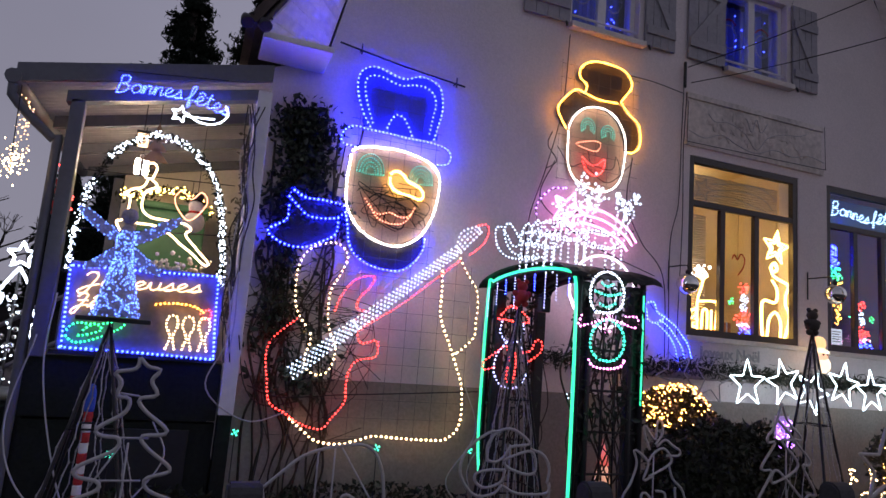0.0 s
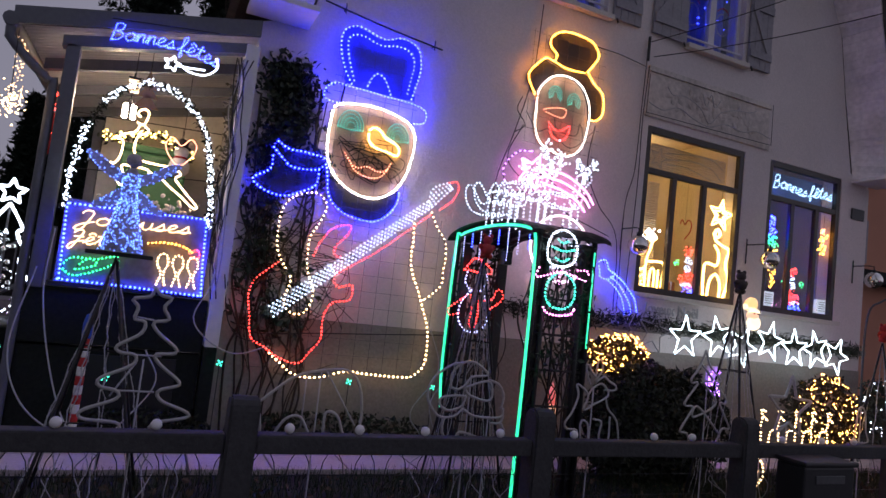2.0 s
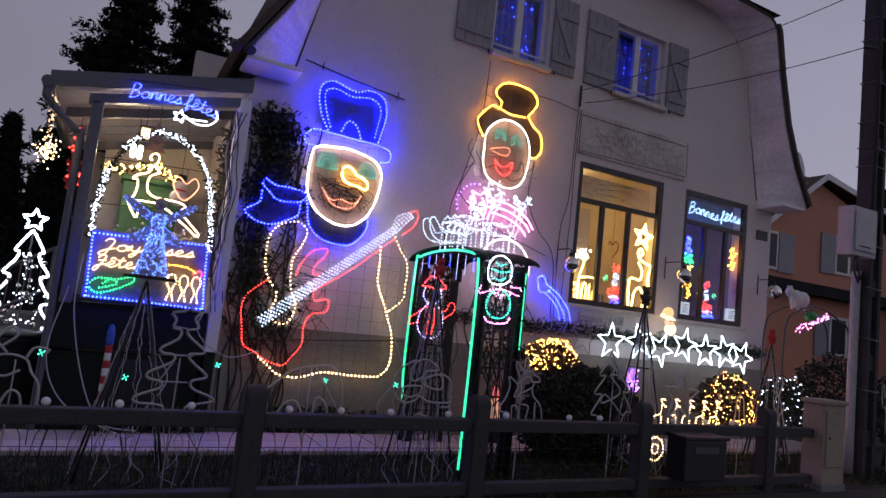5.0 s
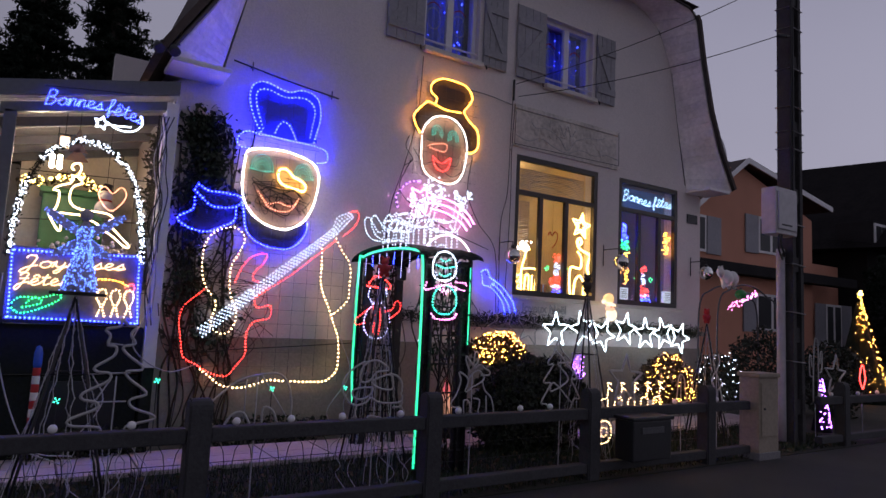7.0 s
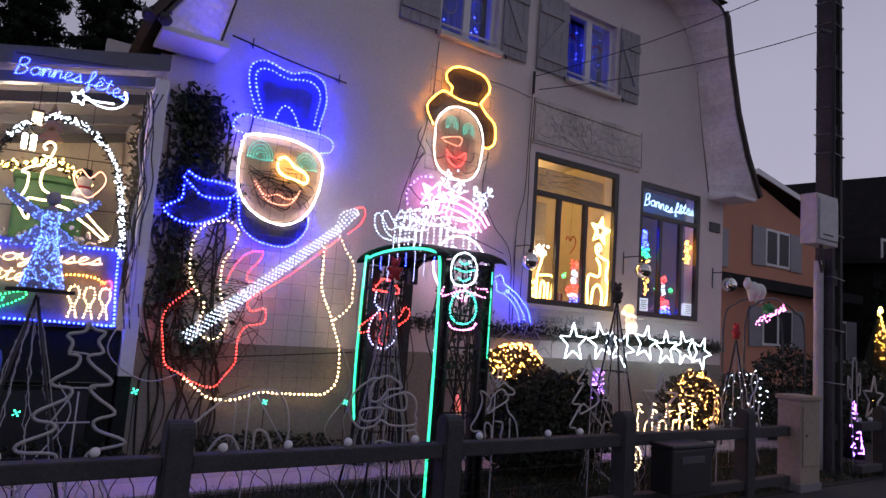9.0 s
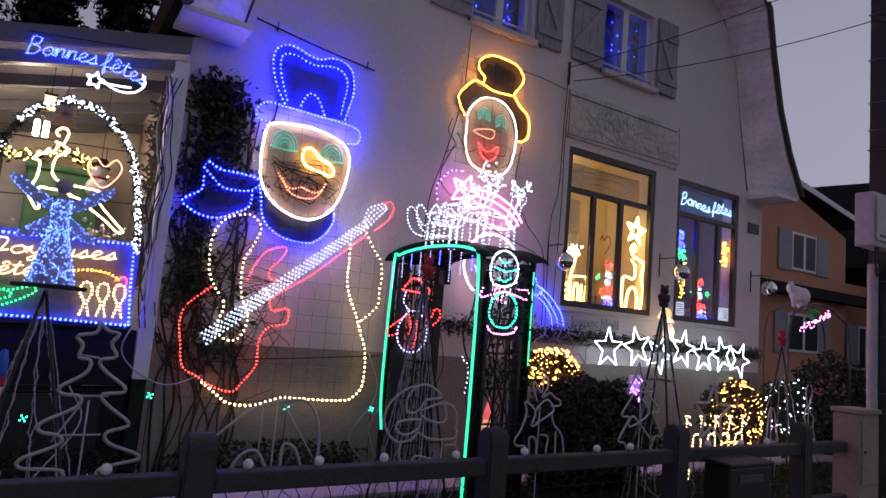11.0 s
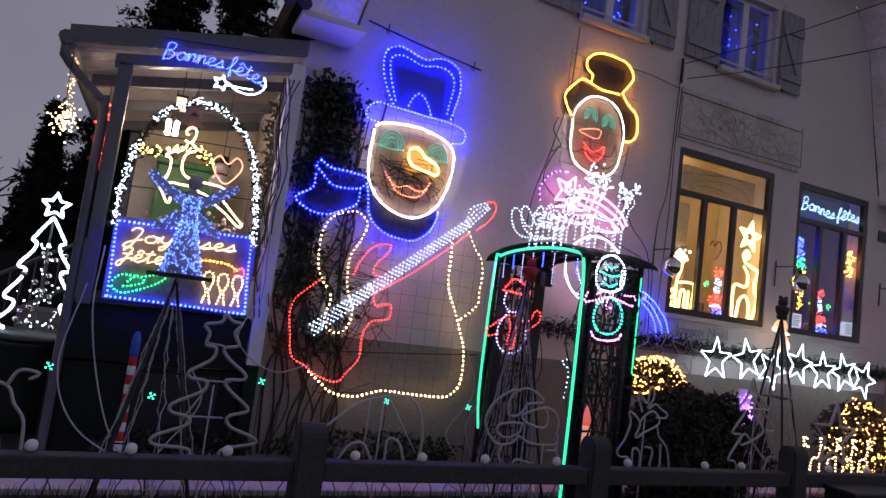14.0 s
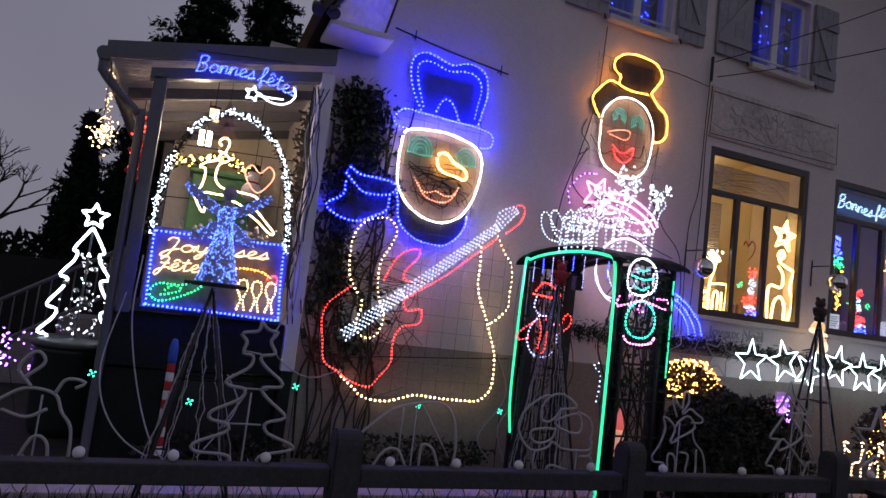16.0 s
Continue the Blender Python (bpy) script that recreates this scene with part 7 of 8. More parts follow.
for x in (7.75, 8.84):
    nt = thing("paper_notice", "white paper notice with faint print behind the glass", "notice", "notices")
    # The sheet emits a little, in place of light falling on the paper.
    part("sheet", boxes((x - 0.10, x + 0.10, YW + 0.137, YW + 0.0850, 2.04, 2.23)), glow("self_lit_paper", (0.8, 0.85, 1.0), 0.55), nt)
    for k in range(5):
        part("print_bar", boxes((x - 0.07, x + 0.07 - 0.02 * (k % 2), YW + 0.0805, YW + 0.0815, 2.19 - k * 0.03, 2.20 - k * 0.03)), GREY_PAINT, nt)
# The blue light in the transom is put into the blind's colour.
bl2 = part("roller_blind", boxes((W2[0] + 0.08, W2[1] - 0.08, YW + 0.24, YW + 0.25, 3.53, 3.93)), surface("blue_lit_blind", (0.10, 0.20, 0.38), 0.7, grain=30, amount=0.1))
tagged(bl2, "roller blind behind the transom glass, blue light in its colour", "blind")
for o, dx in ((wd, 0.09), (ws, 0.10), (w2, 0.10), (gift, 0.10), (hw, 0.10), (rc, 0.10), (wg, 0.06), (wt, 0.15), (dg, 0.15)):
    o.location.x = dx
for w in (U1, U2):
    for k, xx in enumerate((w[0] + 0.22, w[1] - 0.24)):
        sf = thing("window_santa_light", "unlit beaded father christmas face in the upper window", "light figure", "faces in the upper windows")
        z = w[2] + 0.52
        part("beard", bead_mesh("beard", [(xx + 0.11 * math.cos(t), YW + 0.16, z + 0.15 * math.sin(t)) for t in [j * 0.26 for j in range(24)]], 0.012), TUBE, sf)
        part("hat", bead_mesh("hat", [(xx - 0.1 + 0.02 * j, YW + 0.16, z + 0.17 + 0.06 * math.sin(j * 0.3)) for j in range(11)], 0.012), RED_CLOTH, sf)
        part("hanger", tubes([[(xx, YW + 0.165, z + 0.2), (xx, YW + 0.165, w[3] - 0.05)]], 0.002, 3), CABLE, sf)
    cur = bmesh.new()
    zig = [(w[0] + 0.02 + (w[1] - w[0] - 0.04) * j / 40, YW + 0.34 + 0.02 * math.sin(j * 1.3)) for j in range(41)]
    lo = [cur.verts.new((x, y, w[2] + 0.01)) for x, y in zig]
    hi = [cur.verts.new((x, y, w[3] - 0.02)) for x, y in zig]
    for j in range(40):
        cur.faces.new((lo[j], lo[j + 1], hi[j + 1], hi[j]))
    tagged(part("curtain", cur, surface("blue_curtain", (0.16, 0.20, 0.55), 0.8, grain=30, amount=0.15)), "blue curtain behind the upper window", "curtain")
    ul = thing("string_light", "blue string lights inside the upper window", "string lights")
    part("bulbs", bead_mesh("bulbs", [(random.uniform(w[0] + 0.1, w[1] - 0.1), YW + 0.2, random.uniform(w[2] + 0.1, w[3] - 0.1)) for _ in range(14)], 0.008), BLUE_MID, ul)
    part("wire", tubes([[(w[0] + 0.1, YW + 0.21, w[3] - 0.1), (w[1] - 0.1, YW + 0.21, w[2] + 0.1)]], 0.002, 3), CABLE, ul)


# ---- plants ----
def cloud_spots(n, c, r, noise_amp=0.25, fill=0.35):
    out = []
    while len(out) < n:
        d = Vector((random.gauss(0, 1), random.gauss(0, 1), random.gauss(0, 1))).normalized()
        k = 1 + noise_amp * noise.noise(d * 2.3 + Vector(c)) + 0.15 * noise.noise(d * 6)
        s = k * (1 - fill * random.random() ** 2)
        out.append((c[0] + d.x * r[0] * s, c[1] + d.y * r[1] * s, max(G, c[2] + d.z * r[2] * s)))
    return out


ivy = thing("wall_creeper", "dark ivy climbing the house corner", "climbing plant")
sp = []
for cx, cz, rx, rz, n in ((1.08, 3.42, 0.26, 0.24, 900), (1.12, 3.05, 0.24, 0.28, 700), (1.02, 2.72, 0.24, 0.25, 500), (1.0, 2.25, 0.20, 0.35, 260), (1.0, 1.75, 0.2, 0.35, 260), (1.15, 1.3, 0.3, 0.25, 160), (1.35, 1.5, 0.2, 0.4, 120), (1.45, 2.7, 0.2, 0.2, 120)):
    sp += [(random.gauss(cx, rx * 0.5), YW - abs(random.gauss(0, 0.05)) - 0.01, random.gauss(cz, rz * 0.5)) for _ in range(n)]
part("foliage", leaves("foliage", sp, 0.035, 0.55), LEAF, ivy)
for k in range(16):
    x0 = random.uniform(0.85, 1.5)
    pts = [(x0 + random.gauss(0, 0.06) + 0.05 * math.sin(j), YW - 0.02 - random.random() * 0.03, G + 0.05 + (random.uniform(2.6, 3.4)) * j / 8) for j in range(9)]
    part("stem", tubes([pts], 0.006 + 0.006 * random.random(), 5, 0.06), BARK, ivy)
for k in range(22):
    cx, cz = random.uniform(0.95, 1.6), random.uniform(1.0, 2.3)
    pts = [(cx + 0.22 * random.gauss(0, 1), YW - 0.03 - random.random() * 0.04, cz + 0.2 * random.gauss(0, 1)) for _ in range(5)]
    part("twig", tubes([pts], 0.0035, 4, 0.04), BARK, ivy)


def bush(name, c, r, n, label, size=0.03, mat=HEDGE_LEAF):
    t = thing(name, label, "bush")
    part("foliage", leaves("foliage", cloud_spots(n, c, r), size, 0.5), mat, t)
    for k in range(5):
        part("stem", tubes([[(c[0] + random.gauss(0, 0.05), c[1], G - 0.02), (c[0] + random.gauss(0, r[0] * 0.4), c[1], c[2])]], 0.012, 5), BARK, t)
    return t


def fairy(parent, c, r, n, mat, size=0.0075, flat=0.35):
    part("bulbs", bead_mesh("bulbs", [(x, min(y, c[1]), z) for x, y, z in cloud_spots(n, c, r, 0.15, 0.2)], size, 0.3), mat, parent, "warm fairy bulbs")


t = bush("trimmed_hedge", (4.68, 4.45, 0.64), (0.84, 0.36, 0.56), 14000, "dark clipped round hedge in the garden")
# Black filler body that stands for the deep shade between the leaves.
part("shade_core", moved(lathe([(0.05, -0.42), (0.42, -0.3), (0.5, 0.0), (0.4, 0.3), (0.05, 0.42)], 14), pose(4.68, 4.45, 0.64) @ Matrix.Diagonal((1.4, 0.55, 1.0, 1))), BLACK, t)
t = bush("lit_bush", (4.55, 4.95, 1.24), (0.37, 0.2, 0.20), 1200, "small bush wrapped in warm fairy lights")
fairy(t, (4.55, 4.92, 1.27), (0.38, 0.22, 0.21), 230, FAIRY, 0.0055)
part("stem", tubes([[(4.55, 5.0, G), (4.55, 4.95, 1.2)]], 0.03, 6), BARK, t)
t = bush("lit_bush", (7.48, 4.75, 0.82), (0.48, 0.3, 0.40), 2200, "round bush wrapped in warm fairy lights")
fairy(t, (7.48, 4.72, 0.82), (0.50, 0.32, 0.42), 260, FAIRY, 0.0052)
t = bush("lit_bush", (8.95, 4.9, 0.85), (0.45, 0.3, 0.4), 1800, "dark bush with scattered blue and green lights")
fairy(t, (8.95, 4.9, 0.9), (0.47, 0.32, 0.42), 70, COOL, 0.010)
t = bush("garden_shrub", (10.4, 5.0, 0.9), (0.8, 0.5, 0.75), 3500, "dark evergreen garden shrub", 0.04)
t = bush("garden_shrub", (12.3, 4.8, 0.8), (0.9, 0.5, 0.7), 3500, "dark evergreen garden shrub", 0.04)
t = bush("garden_shrub", (0.2, 5.42, 0.30), (0.6, 0.07, 0.16), 700, "low dark plants beside the path", 0.03)
t = bush("garden_shrub", (1.9, 5.58, 0.30), (0.9, 0.06, 0.16), 900, "low dark plants beside the path", 0.03)

gr = thing("grass", "short rough winter grass and dead leaves", "grass", kind="stuff")
v, f = [], []
for _ in range(26000):
    x, y = random.uniform(-3.5, 9.5), random.uniform(3.12, 4.66)
    h, a, w = random.uniform(0.03, 0.11), random.uniform(0, 6.28), 0.004
    k = len(v)
    v += [(x - w * math.cos(a), y - w * math.sin(a), G - 0.012), (x + w * math.cos(a), y + w * math.sin(a), G - 0.012), (x + random.gauss(0, 0.03), y + random.gauss(0, 0.03), G + h)]
    f.append((k, k + 1, k + 2))
me = bpy.data.meshes.new("blades")
me.from_pydata(v, [], f)
part("blades", me, GRASS, gr)
part("dead_leaves", leaves("dead_leaves", [(random.uniform(-3, 9), random.uniform(3.1, 4.6), G + 0.01 + random.random() * 0.03) for _ in range(900)], 0.03, 0.6), surface("dead_leaf", (0.10, 0.07, 0.04), 0.8, grain=9, amount=0.5), gr)

# pale cords hanging through the fence
for k in range(26):
    x = random.choice((-0.9, -0.2, 2.2, 2.35, 4.6, 5.0, 0.2)) + random.gauss(0, 0.18)
    pts = [(x + random.gauss(0, 0.03), 3.36 + random.uniform(0, 0.2), 0.72 - 0.5 * j / 5) for j in range(6)]
    tagged(part("cord", tubes([pts], 0.003, 4, 0.03), WHITE_CABLE), "thin pale cord hanging behind the fence", "cord", "cords behind the fence")


# ---- beyond the garden ----
def conifer(x, y, h, r, label):
    t = thing("conifer", label, "tree", "conifers")
    part("trunk", tubes([[(x, y, 0), (x, y, h * 0.5), (x, y, h)]], 0.16, 8, h / 6), BARK, t)
    sp, b = [], bmesh.new()
    z = h * 0.12
    while z < h:
        q = r * (1 - z / h) ** 0.8
        for k in range(12):
            a = random.uniform(0, 6.28)
            L = q * random.uniform(0.6, 1.12)
            for j in range(int(30 + L * 120)):
                u = random.random()
                sp.append((x + L * u * math.cos(a) + random.gauss(0, 0.08), y + L * u * math.sin(a) + random.gauss(0, 0.08), z - 0.32 * L * u + random.gauss(0, 0.09) + 0.12 * L * u * u))
        z += h * 0.034
    part("crown", leaves("crown", sp, 0.11, 0.3), CONIFER, t)
    return t


conifer(-0.9, 22, 13.4, 3.6, "tall dark spruce behind the house")
conifer(1.4, 24, 14.8, 3.8, "tall dark spruce behind the house")
conifer(-3.1, 19, 5.7, 1.0, "dark spruce behind the porch")
conifer(-1.8, 16, 4.3, 1.2, "dark spruce behind the porch")


def bare_tree(x, y, h):
    t = thing("bare_tree", "bare winter tree against the dusk sky", "tree", "bare trees")
    segs = []

    def grow(p, d, L, r, n):
        q = p + d * L
        segs.append((p, p.lerp(q, 0.5) + Vector((random.gauss(0, 0.05 * L), 0, random.gauss(0, 0.03 * L))), q, r))
        if n:
            for _ in range(3):
                e = (d + Vector((random.gauss(0, 0.5), random.gauss(0, 0.5), random.gauss(0.15, 0.25)))).normalized()
                grow(q, e, L * random.uniform(0.6, 0.8), r * 0.6, n - 1)

    grow(Vector((x, y, 0)), Vector((0, 0, 1)), h * 0.28, 0.12, 5)
    b = bmesh.new()
    for a, m, c, r in segs:
        tube(b, [a, m, c], [r, r * 0.85, r * 0.65], 4)
    part("crown", b, BARK, t)


bare_tree(-5.4, 20, 5.6)
bare_tree(-9.5, 24, 7.0)
t = bush("far_hedge", (-7.5, 15, 1.2), (5.5, 0.8, 1.3), 7000, "dark hedge at the end of the garden", 0.13, CONIFER)
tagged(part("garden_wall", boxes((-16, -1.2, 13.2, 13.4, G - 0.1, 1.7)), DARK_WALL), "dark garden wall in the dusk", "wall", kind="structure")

bin_ = thing("water_butt", "dark green plastic water butt beside the porch", "water butt")
part("tub", moved(lathe([(0.27, 0), (0.30, 0.1), (0.34, 0.72), (0.36, 0.74), (0.36, 0.78)], 20), pose(-1.05, 6.6, G - 0.01)), PLASTIC_DARK, bin_)
part("lid", moved(lathe([(0.38, 0), (0.38, 0.03), (0.30, 0.06), (0.0, 0.08)], 20), pose(-1.05, 6.6, G + 0.772)), PLASTIC_DARK, bin_)
wtree = thing("white_tree_light", "white rope light christmas tree beside the porch", "light figure")
for sgn in (-1, 1):
    q = [(0.0, 2.02), (0.05, 1.95), (0.14, 1.80), (0.10, 1.78), (0.12, 1.70), (0.22, 1.56), (0.15, 1.53), (0.18, 1.44), (0.29, 1.28), (0.20, 1.24), (0.22, 1.16), (0.33, 1.03), (0.24, 1.0), (0.28, 0.94)]
    neon(wtree, "side", [[(-1.08 + sgn * a * 0.92, c) for a, c in q]], 6.6, COOL, 0.013)
part("star", tube(bmesh.new(), straight(star_points(-1.08, 2.13, 0.12, 0.055, 0, 6.6), True, 0.015)[:-1], 0.012, 6, True), COOL, wtree)
part("post", tubes([[(-1.08, 6.61, 0.97), (-1.08, 6.61, 2.05)]], 0.01, 6), STEEL, wtree)
part("baubles", bead_mesh("baubles", [(-1.08 + random.gauss(0, 0.09), 6.58, random.uniform(1.0, 1.7)) for _ in range(26)], 0.022, 0.4), MIRROR, wtree, "silver baubles")
part("bulbs", bead_mesh("bulbs", [(-1.08 + random.gauss(0, 0.07), 6.57, random.uniform(1.0, 1.8)) for _ in range(40)], 0.008, 0.3), COOL, wtree)

stair = thing("stair_rail", "pale blue-grey metal stair railing", "railing")
for z in (0.0, -0.55):
    part("handrail", tubes([[(-2.5, 9, 0.95 + z), (-0.95, 9, 1.98 + z)]], 0.025, 6, 0.3), GREY_PAINT, stair)
for k in range(13):
    x = -2.45 + k * 0.12
    zt = 0.95 + (x + 2.5) * 0.665
    part("baluster", tubes([[(x, 9, zt), (x, 9, zt - 0.55)]], 0.010, 5, 0.3), GREY_PAINT, stair)
for x in (-2.45, -1.0):
    part("newel", tubes([[(x, 9, G), (x, 9, 0.97 + (x + 2.5) * 0.665)]], 0.03, 6, 0.4), GREY_PAINT, stair)
part("stringer", boxes((-2.45, -0.9, 9.03, 9.9, G, 0.42), (-2.05, -0.9, 9.03, 9.9, 0.421, 0.7), (-1.6, -0.9, 9.03, 9.9, 0.701, 1.0)), CONCRETE, stair)
bs = thing("ground_string_lights", "blue and pink string lights on the ground by the stairs", "string lights")
part("bulbs", bead_mesh("bulbs", [(random.gauss(-1.75, 0.16), 7.0, random.uniform(0.6, 1.0)) for _ in range(90)], 0.010, 0.3), PURPLE, bs)
part("wire", tubes([[(-2.0, 7.02, G), (-1.75, 7.02, 0.9), (-1.5, 7.02, G)]], 0.004, 4), CABLE, bs)

# neighbours
nb = thing("neighbour_house", "salmon-pink rendered house with grey shutters", "house")
NX0, NX1, NY = 17.0, 31.0, 13.0
b = bmesh.new()
box(b, NX0, 27.6, NY, NY + 8, G, 6.5)
box(b, 27.61, NX1, NY + 0.6, NY + 8, G, 4.8)
part("wall", b, SALMON, nb)
b = bmesh.new()
vs = [b.verts.new(q) for q in ((NX0, NY + 0.002, 6.5), (27.6, NY + 0.002, 6.5), (22.35, NY + 0.002, 8.05), (NX0, NY + 0.3, 6.5), (27.6, NY + 0.3, 6.5), (22.35, NY + 0.3, 8.05))]
for q in ((0, 1, 2), (5, 4, 3), (0, 3, 4, 1), (1, 4, 5, 2), (2, 5, 3, 0)):
    b.faces.new([vs[j] for j in q])
part("gable", b, SALMON, nb)
for a, c in (((22.35, 8.1), (28.6, 7.0)), ((22.35, 8.1), (19.2, 5.9))):
    b = bmesh.new()
    vs = [b.verts.new((x, y, z + dz)) for y in (NY - 0.35, NY + 8) for (x, z) in (a, c) for dz in (0, 0.16)]
    for q in ((0, 1, 3, 2), (4, 6, 7, 5), (0, 4, 5, 1), (2, 3, 7, 6), (1, 5, 7, 3), (0, 2, 6, 4)):
        b.faces.new([vs[j] for j in q])
    part("roof", b, ROOF, nb)
    b = bmesh.new()
    vs = [b.verts.new((x, y, z + dz)) for y in (NY - 0.40, NY - 0.352) for (x, z) in (a, c) for dz in (-0.03, 0.18)]
    for q in ((0, 1, 3, 2), (4, 6, 7, 5), (0, 4, 5, 1), (2, 3, 7, 6), (1, 5, 7, 3), (0, 2, 6, 4)):
        b.faces.new([vs[j] for j in q])
    part("verge_board", b, WHITE_PAINT, nb, "thin white verge board")
part("chimney", boxes((23.6, 25.0, NY + 2, NY + 3, 7.0, 9.0), bevel=0.03), CONCRETE, nb)
dish = part("dish", moved(lathe([(0.02, 0.0), (0.3, 0.08), (0.48, 0.2), (0.5, 0.24)], 16), pose(23.0, NY + 1.4, 9.0, 80, 0, 20)), METAL_BOX, nb)
part("dish_arm", tubes([[(23.0, NY + 1.5, 9.0), (23.1, NY + 1.6, 7.4)]], 0.04, 5, 0.5), STEEL, nb)
part("awning_band", boxes((NX0, 30.4, NY - 0.5, NY - 0.01, 3.75, 4.15), bevel=0.02), DARK_WALL, nb, "dark balcony band")
for x0, x1, z0, z1 in ((23.55, 25.25, 4.75, 6.2), (18.5, 20.2, 4.45, 5.8), (23.4, 25.5, 1.7, 3.15), (28.6, 29.9, 1.2, 3.0)):
    w = part("window", boxes((x0, x1, NY - 0.06, NY - 0.005, z0, z1), bevel=0.01), WHITE_PAINT, nb)
    for k in range(2):
        xm = x0 + (x1 - x0) * k / 2
        part("pane", boxes((xm + 0.09, xm + (x1 - x0) / 2 - 0.09, NY - 0.07, NY - 0.061, z0 + 0.1, z1 - 0.1)), BLACK, w)
    for sx in (x0 - 0.89, x1 + 0.05):
        part("shutter", boxes((sx, sx + 0.84, NY - 0.07, NY - 0.01, z0 - 0.05, z1), bevel=0.01), SHUTTER, nb)
dh = thing("dark_house", "dark barn-like house with a big roof in the dusk", "house")
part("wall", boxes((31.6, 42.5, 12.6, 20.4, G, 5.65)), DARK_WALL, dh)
b = bmesh.new()
vs = [b.verts.new(q) for q in ((28.5, 20.8, 5.6), (31.0, 10.0, 5.6), (37.8, 11.0, 11.0), (35.2, 21.5, 11.0), (42.5, 22.6, 5.6), (45.0, 12.2, 5.6))]
for q in ((0, 1, 2, 3), (3, 2, 5, 4), (0, 3, 4), (1, 5, 2), (0, 4, 5, 1)):
    b.faces.new([vs[j] for j in q])
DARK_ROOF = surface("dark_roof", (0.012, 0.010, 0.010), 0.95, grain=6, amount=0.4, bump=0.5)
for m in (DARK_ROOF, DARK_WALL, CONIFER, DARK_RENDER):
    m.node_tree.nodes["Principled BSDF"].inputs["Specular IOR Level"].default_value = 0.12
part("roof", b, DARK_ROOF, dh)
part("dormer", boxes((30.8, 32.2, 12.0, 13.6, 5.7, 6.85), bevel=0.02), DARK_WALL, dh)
w = part("window", boxes((30.85, 32.1, 11.93, 11.995, 5.78, 6.72), bevel=0.01), WHITE_PAINT, dh)
for k in range(2):
    part("pane", boxes((30.95 + 0.56 * k, 31.43 + 0.56 * k, 11.91, 11.929, 5.9, 6.6)), BLACK, w)
for x, y, h, r in ((29, 10, 5.2, 1.6), (33, 9.5, 4.2, 1.7), (38, 10.5, 5.0, 2.0)):
    t = bush("dark_tree", (x, y, h * 0.55), (r, r, h * 0.45), 3500, "dark round garden tree at dusk", 0.12, CONIFER)

# lights beyond the pole
cone = thing("light_cone_tree", "tall cone tree wrapped in warm white lights", "light figure")
sp = [(16.0 + r * math.cos(a), 6.0 + r * math.sin(a), z) for z in [random.uniform(0.4, 2.6) for _ in range(200)] for a in [random.uniform(3.1, 6.3)] for r in [0.62 * (2.75 - z) / 2.4]]
part("bulbs", bead_mesh("bulbs", sp, 0.0065, 0.3), FAIRY, cone)
part("crown", moved(lathe([(0.6, 0.2), (0.5, 0.6), (0.05, 2.5), (0.0, 2.55)], 14), pose(16, 6, -0.1)), CONIFER, cone)
part("tip", bead_mesh("tip", [(16, 5.95, 2.68), (15.95, 5.95, 2.62), (16.05, 5.95, 2.62)], 0.04), YELLOW, cone)
rope_figure("cactus_light", "unlit green rope light cactus behind the fence", [[(8.66, 0.72), (8.67, 1.1), (8.70, 1.5), (8.74, 1.57), (8.79, 1.5), (8.80, 1.1), (8.79, 0.72)], [(8.66, 1.05), (8.58, 1.08), (8.57, 1.3), (8.61, 1.33), (8.63, 1.18)], [(8.80, 1.1), (8.88, 1.13), (8.90, 1.35), (8.86, 1.38), (8.84, 1.22)]], TUBE, 0.010, [((8.73, G), (8.73, 0.75))])
t = rope_figure("star_light", "white rope light star beside the pole", [], COOL, supports=[((9.25, G), (9.25, 0.95))])
part("rope", tube(bmesh.new(), straight(star_points(9.25, 1.05, 0.30, 0.12, 5, FY), True, 0.02)[:-1], 0.012, 6, True), TUBE, t)
mc = thing("mini_cone_light", "small purple light cone on the ground", "light figure")
part("bulbs", bead_mesh("bulbs", [(10.1 + r * math.cos(a), 3.9 + r * math.sin(a), z) for z in [random.uniform(0.2, 0.95) for _ in range(90)] for a in [random.uniform(3, 6.4)] for r in [0.16 * (1.05 - z)]], 0.012), PURPLE, mc)
part("cone", moved(lathe([(0.15, 0), (0.0, 0.85)], 10), pose(10.1, 3.9, G)), BLACK, mc)
rope_figure("diamond_light", "red rope light diamond behind the fence", [[(10.75, 0.8), (10.66, 0.98), (10.75, 1.18), (10.84, 0.98), (10.75, 0.8)]], RED, 0.010, [((10.75, G), (10.75, 0.8))], y=3.6)
ba = thing("light_bower", "thin metal bower with pink lights and a white bear", "garden arch")
part("hoop", tubes([[(8.5, 4.6, G), (8.5, 4.6, 1.9), (8.8, 4.6, 2.25), (9.3, 4.6, 2.35), (9.8, 4.6, 2.2), (10.1, 4.6, 1.9), (10.1, 4.6, G)]], 0.014, 6, 0.06), STEEL, ba)
part("hoop", tubes([[(8.6, 5.0, G), (8.6, 5.0, 1.9), (8.9, 5.0, 2.25), (9.4, 5.0, 2.35), (9.9, 5.0, 2.2), (10.2, 5.0, 1.9), (10.2, 5.0, G)]], 0.014, 6, 0.06), STEEL, ba)
part("bulbs", bead_mesh("bulbs", [(8.74 + 0.75 * u + random.gauss(0, 0.025), 4.58, 1.96 + 0.27 * u + random.gauss(0, 0.025)) for u in [random.random() for _ in range(60)]], 0.010), PINK, ba)
bauble = thing("green_bauble", "green glass bauble hanging from the bower", "bauble")
gb_mesh = bmesh.new()
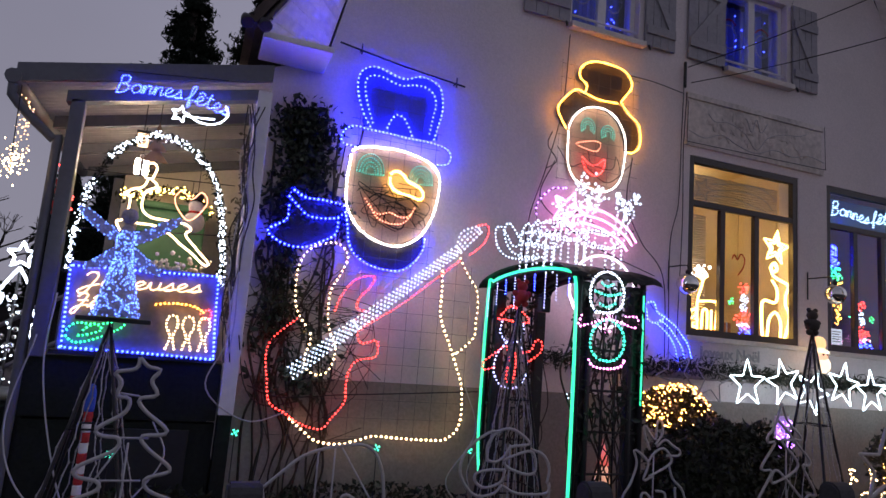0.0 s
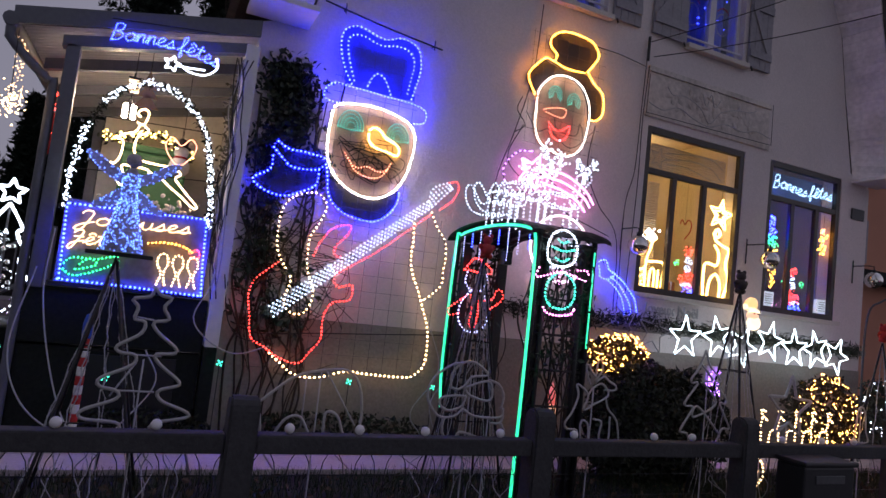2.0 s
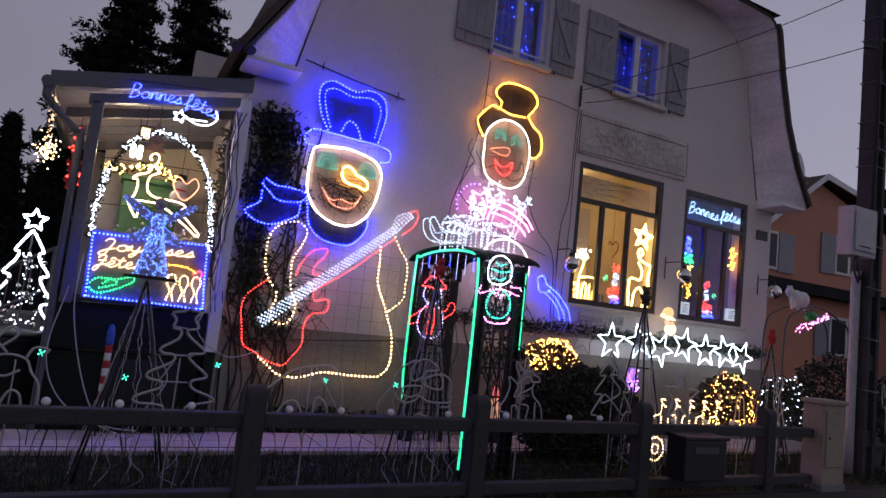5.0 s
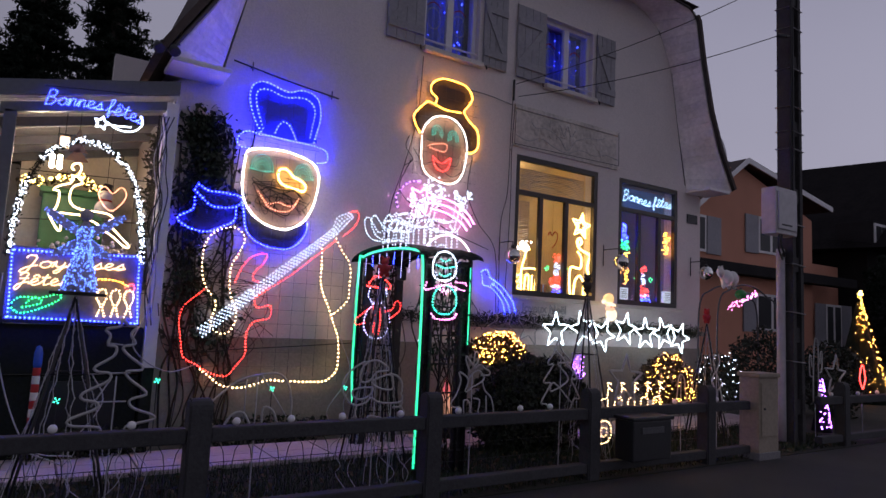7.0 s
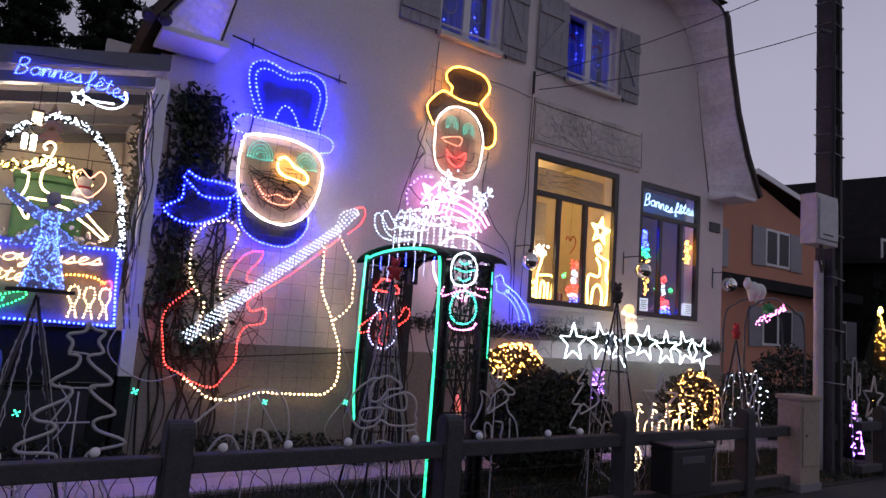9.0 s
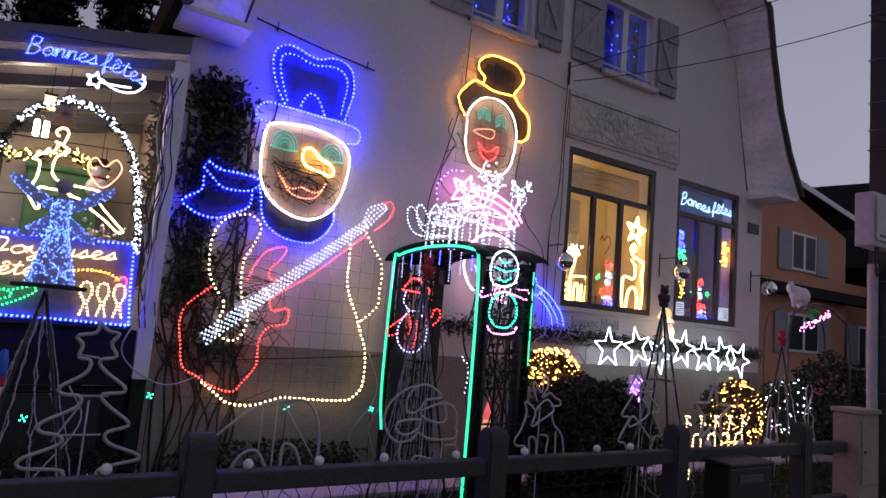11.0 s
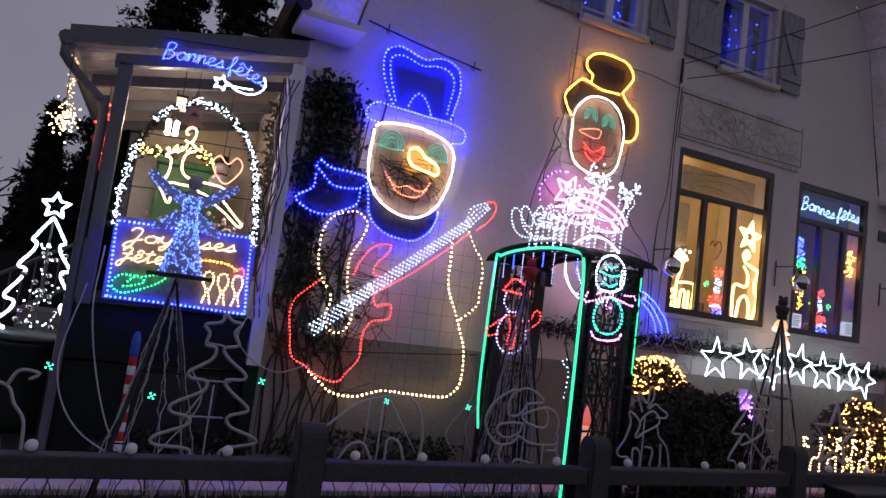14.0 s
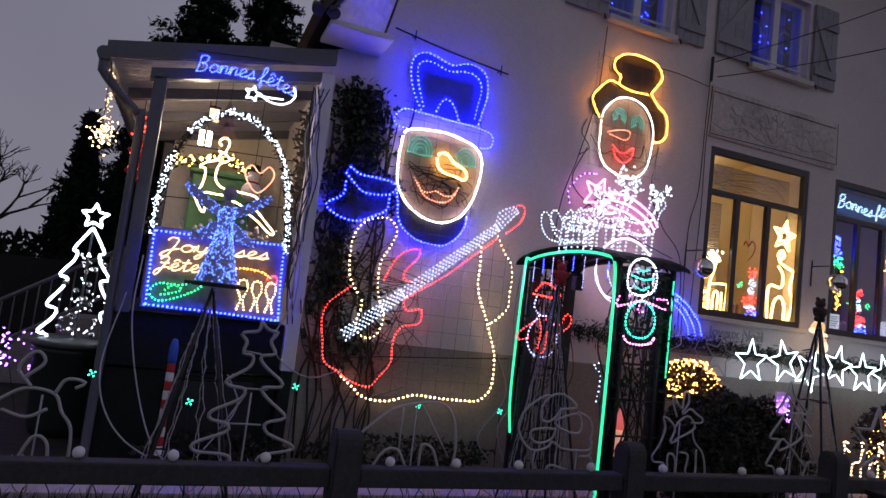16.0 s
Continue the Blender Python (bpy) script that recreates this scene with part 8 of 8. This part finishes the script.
bmesh.ops.create_uvsphere(gb_mesh, u_segments=16, v_segments=10, radius=0.085, matrix=Matrix.Translation((9.06, 4.58, 2.19)) @ Matrix.Diagonal((1.15, 1, 0.9, 1)))
for q in gb_mesh.faces:
    q.smooth = True
part("ball", gb_mesh, GREEN_PLASTIC, bauble)
part("cap", moved(lathe([(0.02, 0), (0.02, 0.02), (0.006, 0.03)], 8), pose(9.06, 4.58, 2.27)), STEEL, bauble)
pb = bmesh.new()
for dx, dz, s, q in ((0, 0, 0.13, 1.0), (0.16, 0.0, 0.12, 1.0), (-0.16, 0.08, 0.08, 1.0), (0.05, -0.1, 0.05, 1.6), (0.2, -0.1, 0.05, 1.6), (-0.08, -0.1, 0.05, 1.6), (-0.2, 0.15, 0.025, 1), (-0.13, 0.16, 0.025, 1)):
    bmesh.ops.create_icosphere(pb, subdivisions=2, radius=s, matrix=Matrix.Translation((8.95 + dx, 4.75, 2.45 + dz)) @ Matrix.Diagonal((1, 0.7, q, 1)))
for q in pb.faces:
    q.smooth = True
tagged(part("bear_figure", pb, WHITE_CLOTH), "white plush bear standing on the bower", "figurine")


# ---- small things in the garden ----
lb = thing("letter_box", "dark grey plastic letter box fixed to the fence", "letter box")
part("body", boxes((4.60, 5.16, 2.86, 3.09, 0.32, 0.70), bevel=0.015), BLACK, lb)
part("lid", boxes((4.58, 5.18, 2.84, 3.095, 0.702, 0.74), bevel=0.012), BLACK, lb)
part("flap", boxes((4.72, 5.04, 2.852, 2.862, 0.58, 0.64), bevel=0.004), STEEL, lb)

vl = thing("violet_light_column", "pale panel with violet and blue fairy lights behind the hedge", "light figure")
part("panel", boxes((5.86, 6.04, 4.98, 5.0, G, 1.22), bevel=0.004), WHITE_PAINT, vl, "pale panel")
part("bulbs", bead_mesh("bulbs", [(random.uniform(5.84, 6.06), 4.95, random.uniform(0.3, 1.2)) for _ in range(110)], 0.0075, 0.3), PURPLE, vl)

sf = thing("glowing_gnome", "small warm glowing red and white gnome behind the arch", "light figure")
part("body", moved(lathe([(0.09, 0), (0.11, 0.1), (0.08, 0.26), (0.05, 0.3)], 12), pose(4.0, 5.2, 0.42) @ Matrix.Diagonal((0.7, 0.7, 0.9, 1))), glow("gnome_skin", (1.0, 0.45, 0.25), 0.45), sf)
part("hat", moved(lathe([(0.075, 0), (0.05, 0.12), (0.0, 0.28)], 12), pose(4.0, 5.2, 0.69) @ Matrix.Diagonal((0.75, 0.75, 0.8, 1))), glow("gnome_hat", (1.0, 0.12, 0.08), 0.5), sf)
part("stand", moved(lathe([(0.1, 0), (0.1, 0.29)], 10), pose(4.0, 5.2, G - 0.01)), BLACK, sf)
s = thing("garden_spark_light", "short string of cool white lights on the trellis post", "string lights")
pts = flow([(3.25, 4.6, 1.36), (3.20, 4.6, 1.33), (3.27, 4.6, 1.28), (3.28, 4.6, 1.15), (3.26, 4.6, 1.02)], False, 0.045)
part("bulbs", bead_mesh("bulbs", pts, 0.007, 0.3), COOL_SOFT, s)
part("wire", tube(bmesh.new(), pts + [Vector((3.5, 4.6, 0.95)), Vector((AX1, 4.6, 0.93))], 0.003, 4), CABLE, s)
